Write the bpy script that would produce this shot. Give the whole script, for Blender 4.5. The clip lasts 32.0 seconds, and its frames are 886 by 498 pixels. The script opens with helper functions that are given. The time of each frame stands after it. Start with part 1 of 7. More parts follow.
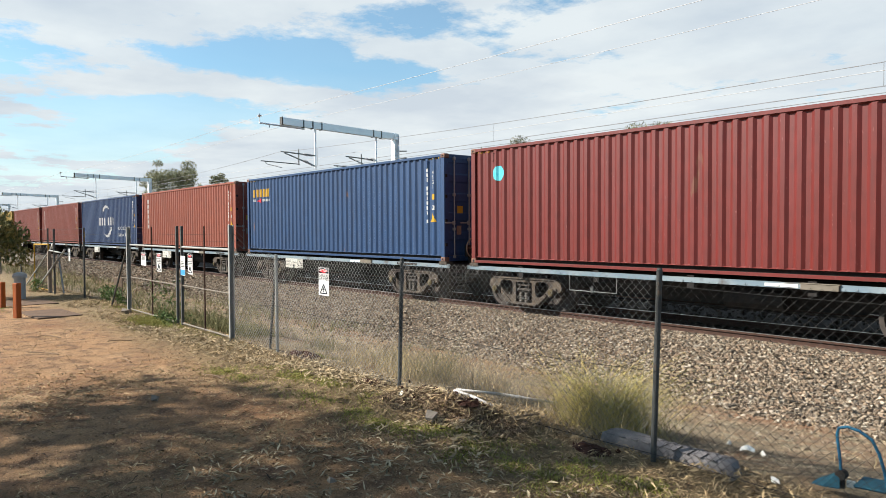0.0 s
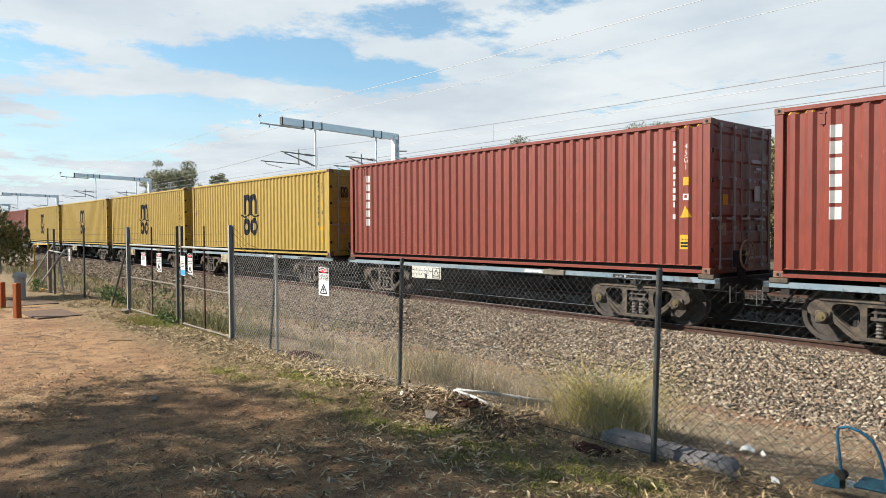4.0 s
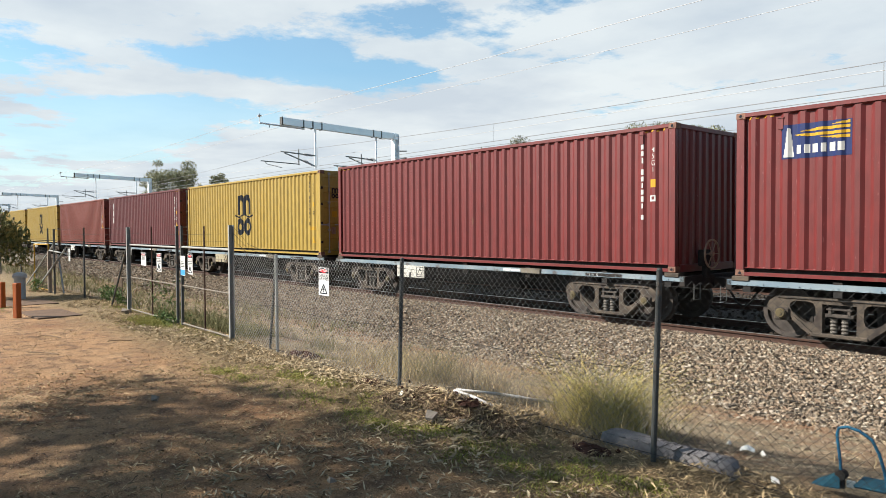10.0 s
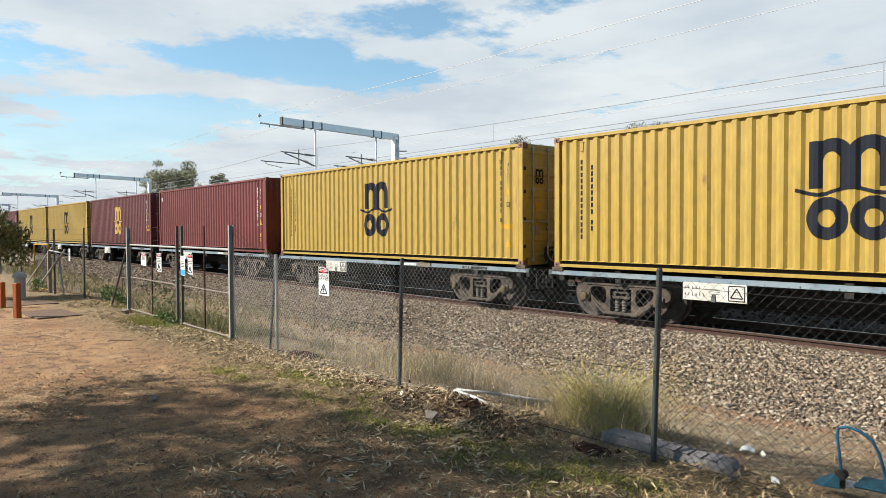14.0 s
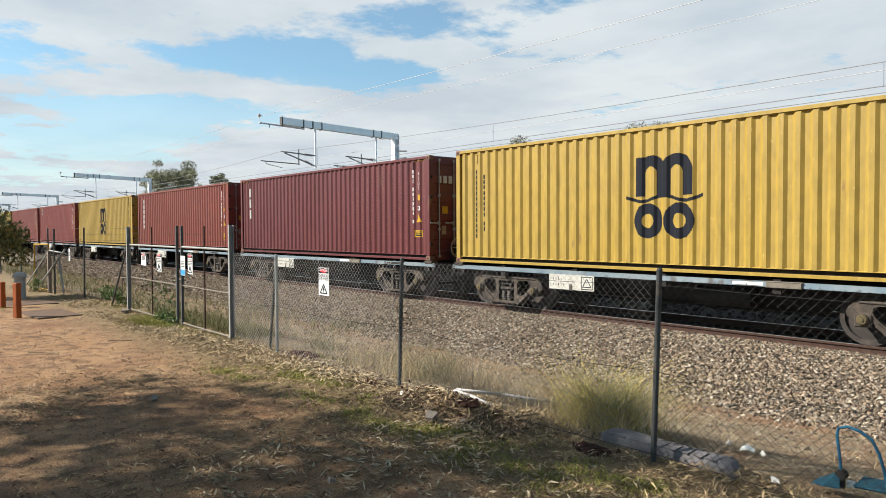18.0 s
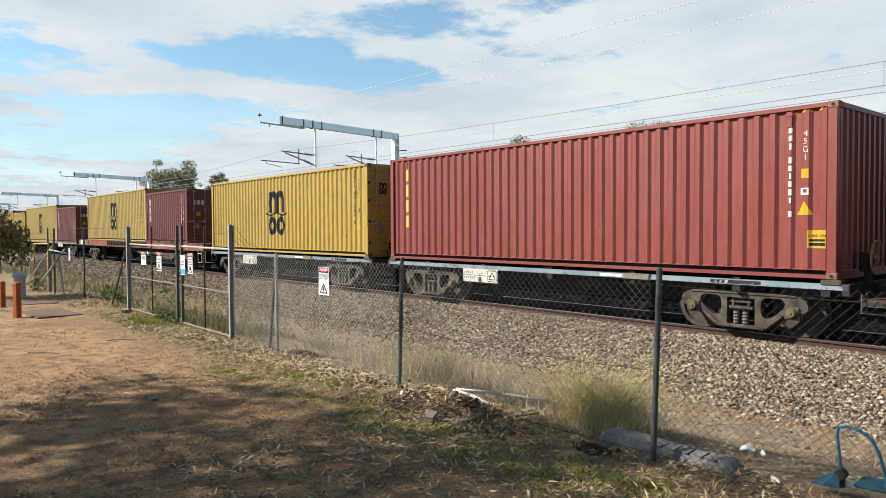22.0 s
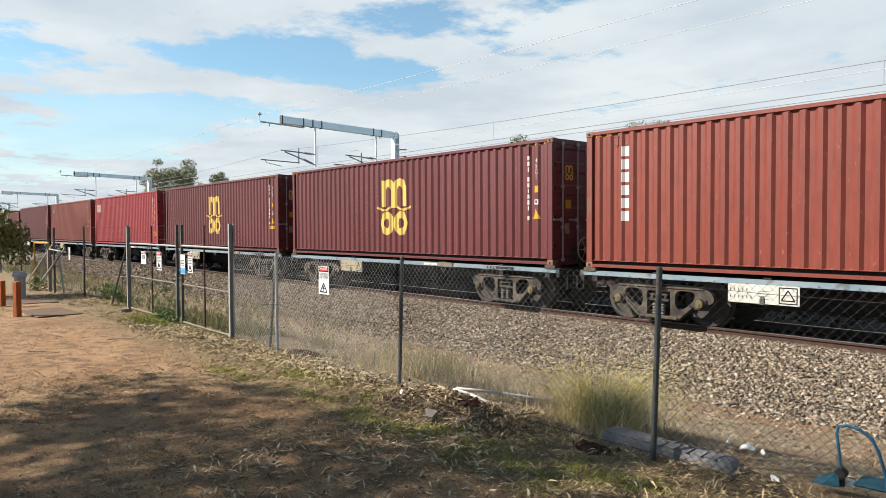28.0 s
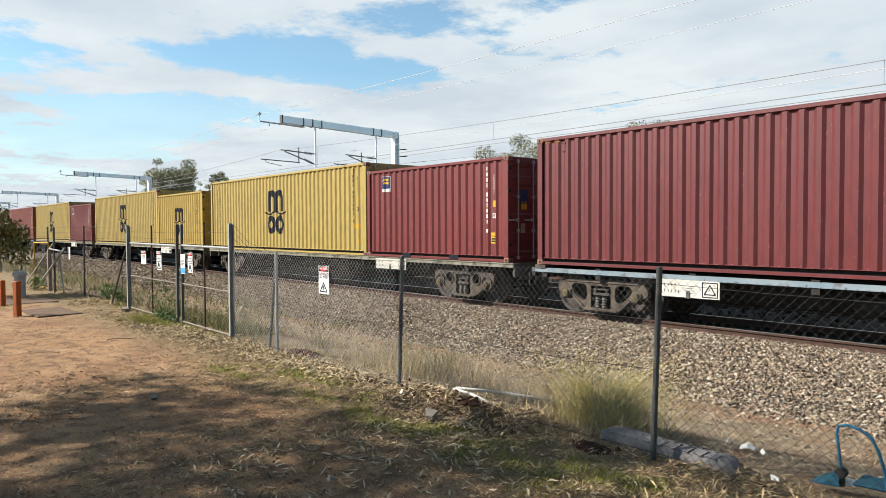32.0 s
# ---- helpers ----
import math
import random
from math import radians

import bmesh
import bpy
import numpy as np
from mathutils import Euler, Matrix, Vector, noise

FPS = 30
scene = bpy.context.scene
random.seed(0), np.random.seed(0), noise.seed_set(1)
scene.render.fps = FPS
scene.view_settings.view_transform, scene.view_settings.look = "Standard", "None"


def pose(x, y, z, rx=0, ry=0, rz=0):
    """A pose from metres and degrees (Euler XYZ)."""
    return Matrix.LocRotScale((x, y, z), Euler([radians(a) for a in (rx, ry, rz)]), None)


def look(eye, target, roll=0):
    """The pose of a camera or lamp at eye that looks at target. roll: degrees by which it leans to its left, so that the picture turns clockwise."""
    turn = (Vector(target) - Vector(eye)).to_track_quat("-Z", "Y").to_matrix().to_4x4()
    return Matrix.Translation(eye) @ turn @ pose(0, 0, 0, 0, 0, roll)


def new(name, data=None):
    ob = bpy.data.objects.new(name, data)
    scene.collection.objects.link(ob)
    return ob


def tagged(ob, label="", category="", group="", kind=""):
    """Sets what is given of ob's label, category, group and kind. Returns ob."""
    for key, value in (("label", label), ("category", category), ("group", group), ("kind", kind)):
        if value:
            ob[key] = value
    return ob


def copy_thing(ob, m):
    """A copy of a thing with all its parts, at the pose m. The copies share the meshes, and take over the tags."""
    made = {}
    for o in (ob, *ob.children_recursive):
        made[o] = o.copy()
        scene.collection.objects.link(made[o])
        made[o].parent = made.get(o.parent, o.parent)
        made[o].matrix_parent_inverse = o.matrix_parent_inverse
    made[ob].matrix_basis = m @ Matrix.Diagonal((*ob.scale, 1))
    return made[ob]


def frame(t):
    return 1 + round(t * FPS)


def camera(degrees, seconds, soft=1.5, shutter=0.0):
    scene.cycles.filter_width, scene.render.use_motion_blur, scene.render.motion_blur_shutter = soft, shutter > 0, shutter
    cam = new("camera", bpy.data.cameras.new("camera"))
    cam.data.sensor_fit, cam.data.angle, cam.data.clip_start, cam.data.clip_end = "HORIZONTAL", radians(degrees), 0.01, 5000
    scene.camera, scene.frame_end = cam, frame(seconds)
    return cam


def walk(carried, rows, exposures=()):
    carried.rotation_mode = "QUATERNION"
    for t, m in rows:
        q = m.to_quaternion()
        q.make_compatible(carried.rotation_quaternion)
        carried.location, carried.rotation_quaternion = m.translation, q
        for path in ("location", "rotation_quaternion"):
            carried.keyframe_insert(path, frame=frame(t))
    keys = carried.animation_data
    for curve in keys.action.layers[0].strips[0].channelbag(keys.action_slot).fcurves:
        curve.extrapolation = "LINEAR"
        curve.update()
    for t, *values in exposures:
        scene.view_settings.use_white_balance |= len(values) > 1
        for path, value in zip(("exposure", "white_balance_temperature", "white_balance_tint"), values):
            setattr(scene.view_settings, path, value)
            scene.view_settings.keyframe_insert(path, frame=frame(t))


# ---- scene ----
# ---------------------------------------------------------------- camera
EYE = Vector((0.0, 0.0, 1.65))
YAW, PITCH, ROLL = radians(40.357), -1.651, -0.29


def aim(pitch):
    """The camera's pose: it stands at EYE and looks along the line at an angle of YAW."""
    p = radians(pitch)
    way = Vector((-math.cos(YAW) * math.cos(p), math.sin(YAW) * math.cos(p), math.sin(p)))
    return look(EYE, EYE + way, ROLL)


cam = camera(65.13, 32.0, 0.7, 0.0)
walk(cam, [(0.0, aim(PITCH + 0.03)), (16.0, aim(PITCH + 0.03)), (22.0, aim(PITCH - 0.015)),
           (25.0, aim(PITCH - 0.05)), (29.0, aim(PITCH - 0.09)), (32.0, aim(PITCH - 0.11))],
     exposures=[(0.0, 1.49), (3.5, 1.49), (6.0, 1.42), (7.0, 1.37), (8.0, 1.42), (9.0, 1.48), (10.0, 1.49), (11.0, 1.45), (14.0, 1.43), (16.5, 1.42), (18.0, 1.37),
                (19.0, 1.46), (20.0, 1.46), (21.0, 1.43), (22.0, 1.44), (23.0, 1.41), (25.5, 1.41), (28.0, 1.46), (29.0, 1.49), (32.0, 1.49)])

# ---------------------------------------------------------------- sky and sun
SUN_ELEVATION = radians(36)
SUN_AZIMUTH = radians(42)          # from the camera's side of the line's normal, towards where the train comes from
TO_SUN = Vector((-math.sin(SUN_AZIMUTH) * math.cos(SUN_ELEVATION),
                 -math.cos(SUN_AZIMUTH) * math.cos(SUN_ELEVATION), math.sin(SUN_ELEVATION)))

sun = new("sun", bpy.data.lights.new("sun", "SUN"))
sun.data.energy, sun.data.angle, sun.data.color = 5.0, radians(0.6), (1.0, 0.95, 0.87)
sun.matrix_world = look((0, 0, 60), Vector((0, 0, 60)) - TO_SUN)

world = bpy.data.worlds.new("sky")
scene.world = world
world.use_nodes = True


def sky_nodes():
    nt = world.node_tree
    nt.nodes.clear()
    n, link = nt.nodes.new, nt.links.new
    out, bg = n("ShaderNodeOutputWorld"), n("ShaderNodeBackground")
    sky = n("ShaderNodeTexSky")
    sky.sky_type, sky.sun_disc = "NISHITA", False
    sky.sun_elevation = SUN_ELEVATION
    sky.sun_rotation = math.atan2(TO_SUN.x, TO_SUN.y)
    sky.air_density, sky.dust_density, sky.ozone_density = 1.0, 0.25, 2.0
    coord, sep = n("ShaderNodeTexCoord"), n("ShaderNodeSeparateXYZ")
    link(coord.outputs["Generated"], sep.inputs[0])

    def m(op, a, b=None, clamp=False):
        node = n("ShaderNodeMath")
        node.operation, node.use_clamp = op, clamp
        for i, v in enumerate((a, b)):
            if isinstance(v, (int, float)):
                node.inputs[i].default_value = v
            elif v is not None:
                link(v, node.inputs[i])
        return node.outputs[0]

    # clouds lie on a flat layer: the direction divided by its height
    h = m("ADD", m("MAXIMUM", sep.outputs["Z"], 0.0), 0.09)
    px, py = m("DIVIDE", sep.outputs["X"], h), m("DIVIDE", sep.outputs["Y"], h)
    comb = n("ShaderNodeCombineXYZ")
    link(px, comb.inputs[0]), link(py, comb.inputs[1])

    def noise_at(scale, detail, rough, offset, stretch=(1, 1, 1)):
        mp, tx = n("ShaderNodeMapping"), n("ShaderNodeTexNoise")
        mp.inputs["Location"].default_value, mp.inputs["Scale"].default_value = offset, stretch
        link(comb.outputs[0], mp.inputs[0]), link(mp.outputs[0], tx.inputs["Vector"])
        tx.inputs["Scale"].default_value, tx.inputs["Detail"].default_value, tx.inputs["Roughness"].default_value = scale, detail, rough
        return tx.outputs["Fac"]

    big = noise_at(0.42, 2.0, 0.5, (0.6, 1.9, 0.0))
    fine = noise_at(2.2, 11.0, 0.64, (0.3, 2.1, 0.0), (1.0, 0.9, 1.0))
    east = m("SUBTRACT", m("SUBTRACT", m("MULTIPLY", py, 0.085), 0.07), m("MULTIPLY", m("MAXIMUM", px, 0.0), 0.35))      # the cover thickens beyond the line; unseen sky towards +x is cleared to dim container ends
    cover = m("ADD", m("ADD", m("MULTIPLY", big, 0.8), m("MULTIPLY", fine, 1.05)), m("ADD", m("MINIMUM", m("MAXIMUM", east, -0.45), 0.12), 0.055))
    # the larger banks of cloud and the gaps between them, on the layer: place, half lengths, thicker or thinner
    for cx, cy, lx, ly, k in CLOUD_BANKS:
        u, v = m("DIVIDE", m("SUBTRACT", px, cx), lx), m("DIVIDE", m("SUBTRACT", py, cy), ly)
        fall = m("EXPONENT", m("MULTIPLY", m("ADD", m("MULTIPLY", u, u), m("MULTIPLY", v, v)), -1.0))
        cover = m("ADD", cover, m("MULTIPLY", fall, k))
    ramp = n("ShaderNodeValToRGB")
    ramp.color_ramp.elements[0].position, ramp.color_ramp.elements[1].position = 0.89, 1.04
    link(cover, ramp.inputs[0])
    shade = n("ShaderNodeValToRGB")
    shade.color_ramp.elements[0].position, shade.color_ramp.elements[0].color = 0.35, (0.75, 0.845, 0.935, 1)
    shade.color_ramp.elements[1].position, shade.color_ramp.elements[1].color = 0.62, (0.985, 1.06, 1.09, 1)
    link(noise_at(1.1, 6.0, 0.55, (5.0, 1.0, 0.0)), shade.inputs[0])
    bright = n("ShaderNodeVectorMath")
    bright.operation = "SCALE"
    link(shade.outputs[0], bright.inputs[0])
    bright.inputs["Scale"].default_value = CLOUD
    blue = n("ShaderNodeMixRGB")
    blue.blend_type, blue.inputs[0].default_value, blue.inputs[2].default_value = "MULTIPLY", 1.0, (*BLUE_GAIN, 1)
    link(sky.outputs[0], blue.inputs[1])
    mix = n("ShaderNodeMixRGB")
    haze = m("MULTIPLY", m("MAXIMUM", m("SUBTRACT", 0.22, sep.outputs["Z"]), 0.0), 3.5)      # the air whitens towards the horizon
    link(m("ADD", m("ADD", m("MULTIPLY", ramp.outputs[0], 0.84), 0.12), haze, True), mix.inputs[0]), link(blue.outputs[0], mix.inputs[1]), link(bright.outputs[0], mix.inputs[2])
    link(mix.outputs[0], bg.inputs[0])
    bg.inputs[1].default_value = SKY_STRENGTH
    link(bg.outputs[0], out.inputs[0])


CLOUD_BANKS = ((-2.58, 1.82, 0.20, 0.38, -0.25), (-2.62, 1.25, 0.20, 0.28, -0.17), (-2.84, 1.00, 0.13, 0.24, -0.15), (-3.12, 1.45, 0.22, 0.45, 0.15), (-3.40, 0.90, 0.30, 0.30, 0.16),
               (-4.45, 1.28, 0.75, 0.50, -0.36), (-3.72, 1.42, 0.18, 0.25, -0.16), (-4.30, 2.15, 0.50, 0.40, 0.15), (-6.00, 1.70, 0.90, 0.90, -0.15), (-2.60, 0.60, 0.35, 0.35, 0.14),
               (-2.30, 1.05, 0.25, 0.30, 0.08), (-2.35, 1.65, 0.14, 0.20, 0.06), (-2.00, 1.75, 0.20, 0.25, -0.10), (-1.90, 2.45, 0.40, 0.40, 0.08), (-2.85, 2.50, 0.50, 0.50, 0.12))
CLOUD, SKY_STRENGTH, BLUE_GAIN = 8.55, 0.0348, (1.42, 1.80, 1.74)
sky_nodes()
# ---------------------------------------------------------------- materials
def material(name, base, rough=0.7, metal=0.0, second=None, scale=6.0, amount=0.5, grain=0.0, grain_scale=60.0,
             bump=0.0, bump_scale=40.0, stretch=(1, 1, 1), stain=None, stain_scale=1.5, stain_at=(0.55, 0.7), by_object=0.0,
             by_island=0.0, coat=0.0, streak=0.0, gloss=0.18):
    """A procedural surface: a base colour, a second one in patches, fine grain, stains with a shape of their own, and relief."""
    mat = bpy.data.materials.new(name)
    mat.use_nodes = True
    nt = mat.node_tree
    n, link = nt.nodes.new, nt.links.new
    bsdf = nt.nodes["Principled BSDF"]
    bsdf.inputs["Roughness"].default_value, bsdf.inputs["Metallic"].default_value = rough, metal
    bsdf.inputs["Coat Weight"].default_value = coat
    bsdf.inputs["Specular IOR Level"].default_value = 0.5 if metal > 0.25 else gloss
    coord, mapping = n("ShaderNodeTexCoord"), n("ShaderNodeMapping")
    link(coord.outputs["Object"], mapping.inputs["Vector"])
    mapping.inputs["Scale"].default_value = stretch
    info = n("ShaderNodeObjectInfo")
    shift = n("ShaderNodeVectorMath")
    shift.operation = "SCALE"
    shift.inputs[0].default_value = (37.0, 19.0, 53.0)
    link(info.outputs["Random"], shift.inputs["Scale"])
    link(shift.outputs[0], mapping.inputs["Location"])

    def tex(s, detail=4.0):
        t = n("ShaderNodeTexNoise")
        link(mapping.outputs[0], t.inputs["Vector"])
        t.inputs["Scale"].default_value, t.inputs["Detail"].default_value = s, detail
        return t.outputs["Fac"]

    def ramp(fac, a, b):
        r = n("ShaderNodeValToRGB")
        r.color_ramp.elements[0].position, r.color_ramp.elements[1].position = a, b
        link(fac, r.inputs[0])
        return r.outputs[0]

    def mix(fac, a, b, mode="MIX"):
        x = n("ShaderNodeMixRGB")
        x.blend_type = mode
        for i, v in enumerate((fac, a, b)):
            if isinstance(v, (int, float)):
                x.inputs[i].default_value = v
            elif isinstance(v, tuple):
                x.inputs[i].default_value = (*v, 1)
            else:
                link(v, x.inputs[i])
        return x.outputs[0]

    def scaled(fac, k):
        x = n("ShaderNodeMath")
        x.operation = "MULTIPLY"
        link(fac, x.inputs[0])
        x.inputs[1].default_value = k
        return x.outputs[0]

    colour = mix(0.0, base, base)
    if second:
        colour = mix(scaled(ramp(tex(scale), 0.4, 0.62), amount), colour, second)
    if by_island:
        geo = n("ShaderNodeNewGeometry")
        colour = mix(by_island, colour, mix(geo.outputs["Random Per Island"], tuple(c * 0.35 for c in base), tuple(min(1, c * 1.9) for c in (second or base))))
    if by_object:
        colour = mix(by_object, colour, mix(info.outputs["Random"], tuple(c * 0.5 for c in base), tuple(min(1, c * 1.5) for c in base)))
    if grain:
        colour = mix(grain, colour, ramp(tex(grain_scale, 3.0), 0.25, 0.75), "OVERLAY")
    if streak:
        long = n("ShaderNodeMapping")
        link(coord.outputs["Object"], long.inputs["Vector"]), link(shift.outputs[0], long.inputs["Location"])
        long.inputs["Scale"].default_value = (7.0, 7.0, 0.28)
        runs = n("ShaderNodeTexNoise")
        link(long.outputs[0], runs.inputs["Vector"])
        runs.inputs["Scale"].default_value, runs.inputs["Detail"].default_value = 1.6, 6.0
        colour = mix(scaled(ramp(runs.outputs["Fac"], 0.5, 0.72), streak), colour, tuple(0.45 * c + 0.02 for c in base))
        colour = mix(scaled(ramp(tex(26.0, 3.0), 0.68, 0.74), 0.5), colour, tuple(min(1.0, c * 1.5 + 0.06) for c in base))
    if stain:
        colour = mix(scaled(ramp(tex(stain_scale, 8.0), *stain_at), 0.85), colour, stain)
    link(colour, bsdf.inputs["Base Color"])
    if bump:
        b = n("ShaderNodeBump")
        b.inputs["Strength"].default_value, b.inputs["Distance"].default_value = bump, 0.02
        link(tex(bump_scale, 5.0), b.inputs["Height"])
        link(b.outputs[0], bsdf.inputs["Normal"])
    return mat


def paint(name, base, fade, rust=(0.10, 0.045, 0.025), streak=0.3):
    """Weathered container paint: faded upright streaks, scuffs and specks of rust."""
    return material(name, base, 0.46, 0.0, fade, 1.1, 0.6, 0.16, 9.0, 0.22, 2.2, (1.0, 1.0, 0.35), rust, 3.2, (0.69, 0.76), streak=streak, gloss=0.37)


PAINT = {
    "brick": paint("brick_red_paint", (0.0866, 0.0094, 0.0069), (0.0985, 0.0129, 0.0112)),
    "blue": paint("royal_blue_paint", (0.0063, 0.0280, 0.0791), (0.0091, 0.0344, 0.0911)),
    "navy": paint("navy_blue_paint", (0.0020, 0.0172, 0.0620), (0.0034, 0.0218, 0.0725)),
    "orange": paint("orange_brown_paint", (0.1591, 0.0350, 0.0170), (0.1718, 0.0447, 0.0253)),
    "brown": paint("red_brown_paint", (0.1160, 0.0193, 0.0102), (0.1284, 0.0257, 0.0149)),
    "maroon": paint("maroon_paint", (0.0687, 0.0092, 0.0098), (0.0825, 0.0145, 0.0155)),
    "dark_red": paint("dark_red_paint", (0.0866, 0.0094, 0.0086), (0.1006, 0.0137, 0.0128)),
    "scarlet": paint("scarlet_paint", (0.1871, 0.0118, 0.0154), (0.2028, 0.0215, 0.0225)),
    "rose": paint("rose_red_paint", (0.128, 0.0190, 0.0150), (0.140, 0.0250, 0.0200)),
    "pink": paint("faded_red_paint", (0.1221, 0.0198, 0.0147), (0.1392, 0.0321, 0.0259)),
    "straw": paint("faded_yellow_paint", (0.2369, 0.1664, 0.0373), (0.2238, 0.1624, 0.0466), streak=0.07),
    "yellow": paint("mustard_yellow_paint", (0.2374, 0.1550, 0.0228), (0.2286, 0.1550, 0.0305), streak=0.07),
}
WHITE = material("white_lettering", (0.352, 0.349, 0.338), 0.6, second=(0.277, 0.266, 0.251), scale=9.0, amount=0.35)
BLACK = material("black_lettering", (0.011, 0.013, 0.018), 0.6, second=(0.016, 0.016, 0.018), scale=4.0, gloss=0.04)
FADED = material("faded_brown_lettering", (0.060, 0.042, 0.016), 0.6, second=(0.11, 0.075, 0.022), scale=7.0, amount=0.6)
GOLD = material("gold_lettering", (0.410, 0.275, 0.058), 0.55, second=(0.351, 0.234, 0.071), scale=6.0)
LABEL_YELLOW = material("yellow_label", (0.345, 0.195, 0.011), 0.6, second=(0.285, 0.165, 0.022), scale=9.0)
TEAL = material("teal_emblem", (0.038, 0.315, 0.390), 0.5, second=(0.150, 0.450, 0.495), scale=7.0)
SIGNAL_RED = material("signal_red", (0.55, 0.02, 0.03), 0.5, second=(0.45, 0.02, 0.02), scale=8.0)
SIGN_BLUE = material("sign_blue", (0.03, 0.2, 0.5), 0.5, second=(0.05, 0.25, 0.5), scale=8.0)
NAVY_LABEL = material("navy_label", (0.011, 0.019, 0.068), 0.5, second=(0.015, 0.022, 0.075), scale=8.0)
CASTING = material("worn_casting", (0.10, 0.05, 0.035), 0.7, 0.3, (0.2, 0.09, 0.05), 14.0, 0.6)
STEEL_DARK = material("grimy_black_steel", (0.012, 0.011, 0.0105), 0.8, 0.0, (0.028, 0.022, 0.018), 7.0, 0.6, bump=0.15, bump_scale=30)
BOGIE = material("dusty_cast_steel", (0.0398, 0.0323, 0.0258), 0.85, 0.0, (0.0818, 0.0634, 0.0462), 6.0, 0.7, 0.2, 30.0, 0.25, 30.0, (1, 1, 1), (0.0194, 0.0150, 0.0140), 3.5, (0.52, 0.66))
# darker copy of the bogie steel, with shadow put into its colour
BOGIE_DARK = material("sooty_cast_steel", (0.03, 0.026, 0.023), 0.85, 0.0, (0.07, 0.058, 0.048), 6.0, 0.7, 0.2, 30.0, 0.25, 30.0)
TAN_PAINT = material("faded_tan_paint", (0.2210, 0.1584, 0.1100), 0.7, 0.0, (0.1360, 0.0880, 0.0660), 9.0, 0.6)
SPRING = material("pale_spring_steel", (0.0900, 0.0810, 0.0690), 0.7, 0.1, (0.0540, 0.0450, 0.0360), 8.0, 0.6)
OCHRE = material("dull_ochre_paint", (0.0821, 0.0631, 0.0292), 0.7, 0.0, (0.0376, 0.0309, 0.0234), 9.0, 0.7, by_object=0.6)
WHEEL = material("wheel_steel", (0.032, 0.027, 0.024), 0.75, 0.1, (0.065, 0.053, 0.045), 5.0, 0.6, stain=(0.03, 0.02, 0.018), stain_scale=4.0)
SILL = material("pale_blue_grey_sill", (0.1148, 0.1557, 0.1857), 0.55, 0.1, (0.1919, 0.2159, 0.2209), 1.6, 0.6, stain=(0.0738, 0.0645, 0.0598), stain_scale=2.2, stain_at=(0.6, 0.68))
BOARD = material("off_white_board", (0.386, 0.374, 0.334), 0.7, 0.0, (0.292, 0.275, 0.234), 3.0, 0.6, stain=(0.150, 0.105, 0.068), stain_scale=5.0, stain_at=(0.64, 0.72))
BOARD_RUSTY = material("rust_stained_board", (0.2232, 0.1833, 0.1148), 0.75, 0.0, (0.2592, 0.2340, 0.1700), 3.0, 0.6, stain=(0.1152, 0.0702, 0.0340), stain_scale=4.0, stain_at=(0.56, 0.68))
FLAT_ORANGE = material("orange_red_wagon_paint", (0.143, 0.038, 0.022), 0.7, 0.0, (0.112, 0.034, 0.024), 2.0, 0.7, stain=(0.038, 0.021, 0.017), stain_scale=2.6, stain_at=(0.56, 0.7))
OLIVE_SILL = material("worn_olive_sill", (0.105, 0.098, 0.070), 0.7, 0.0, (0.20, 0.19, 0.155), 3.0, 0.6, stain=(0.04, 0.034, 0.028), stain_scale=3.5, stain_at=(0.54, 0.64))
FLAT_GREY = material("grimy_grey_wagon_paint", (0.052, 0.048, 0.042), 0.75, 0.0, (0.085, 0.074, 0.060), 2.0, 0.7, stain=(0.038, 0.026, 0.022), stain_scale=3.0)
RUSTY = material("rusty_steel", (0.0400, 0.0205, 0.0144), 0.85, 0.0, (0.0600, 0.0334, 0.0243), 9.0, 0.6, bump=0.2)
RAIL_HEAD = material("polished_rail_head", (0.42, 0.40, 0.38), 0.3, 0.9, (0.32, 0.28, 0.25), 3.0, 0.5)
GALV = material("galvanised_steel", (0.22, 0.222, 0.212), 0.6, 0.1, (0.16, 0.162, 0.155), 5.0, 0.6, 0.1, 40.0)
DUSTY_RAIL = material("dusty_steel_rail", (0.135, 0.118, 0.092), 0.75, 0.0, (0.095, 0.08, 0.062), 6.0, 0.6)
# weathered tube, darkened further for the posts that stand in shade
GALV_OLD = material("weathered_galvanised_tube", (0.048, 0.05, 0.048), 0.7, 0.1, (0.085, 0.084, 0.08), 8.0, 0.6, stain=(0.12, 0.07, 0.04), stain_scale=6.0, stain_at=(0.62, 0.7))
GALV_PALE = material("pale_grey_gantry_steel", (0.80, 0.82, 0.84), 0.38, 0.45, (0.70, 0.72, 0.74), 2.0, 0.5)
ROD = material("zinc_lock_rod", (0.22, 0.21, 0.205), 0.5, 0.2, (0.2, 0.16, 0.14), 6.0, 0.6)
# one wire in three tones: tree shade and sun are put into the colours
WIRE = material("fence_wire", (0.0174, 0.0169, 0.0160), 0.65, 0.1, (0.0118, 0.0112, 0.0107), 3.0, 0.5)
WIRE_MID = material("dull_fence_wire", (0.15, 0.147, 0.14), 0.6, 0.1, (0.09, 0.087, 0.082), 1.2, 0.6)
WIRE_SUNLIT = material("pale_fence_wire", (0.2800, 0.2758, 0.2632), 0.6, 0.1, (0.1960, 0.1904, 0.1820), 3.0, 0.5)
CABLE = material("overhead_cable", (0.22, 0.22, 0.225), 0.5, 0.5, (0.22, 0.22, 0.22), 3.0, 0.5)
CABLE_PALE = material("bright_cable", (0.40, 0.40, 0.40), 0.5, 0.1, (0.34, 0.34, 0.34), 3.0, 0.5)
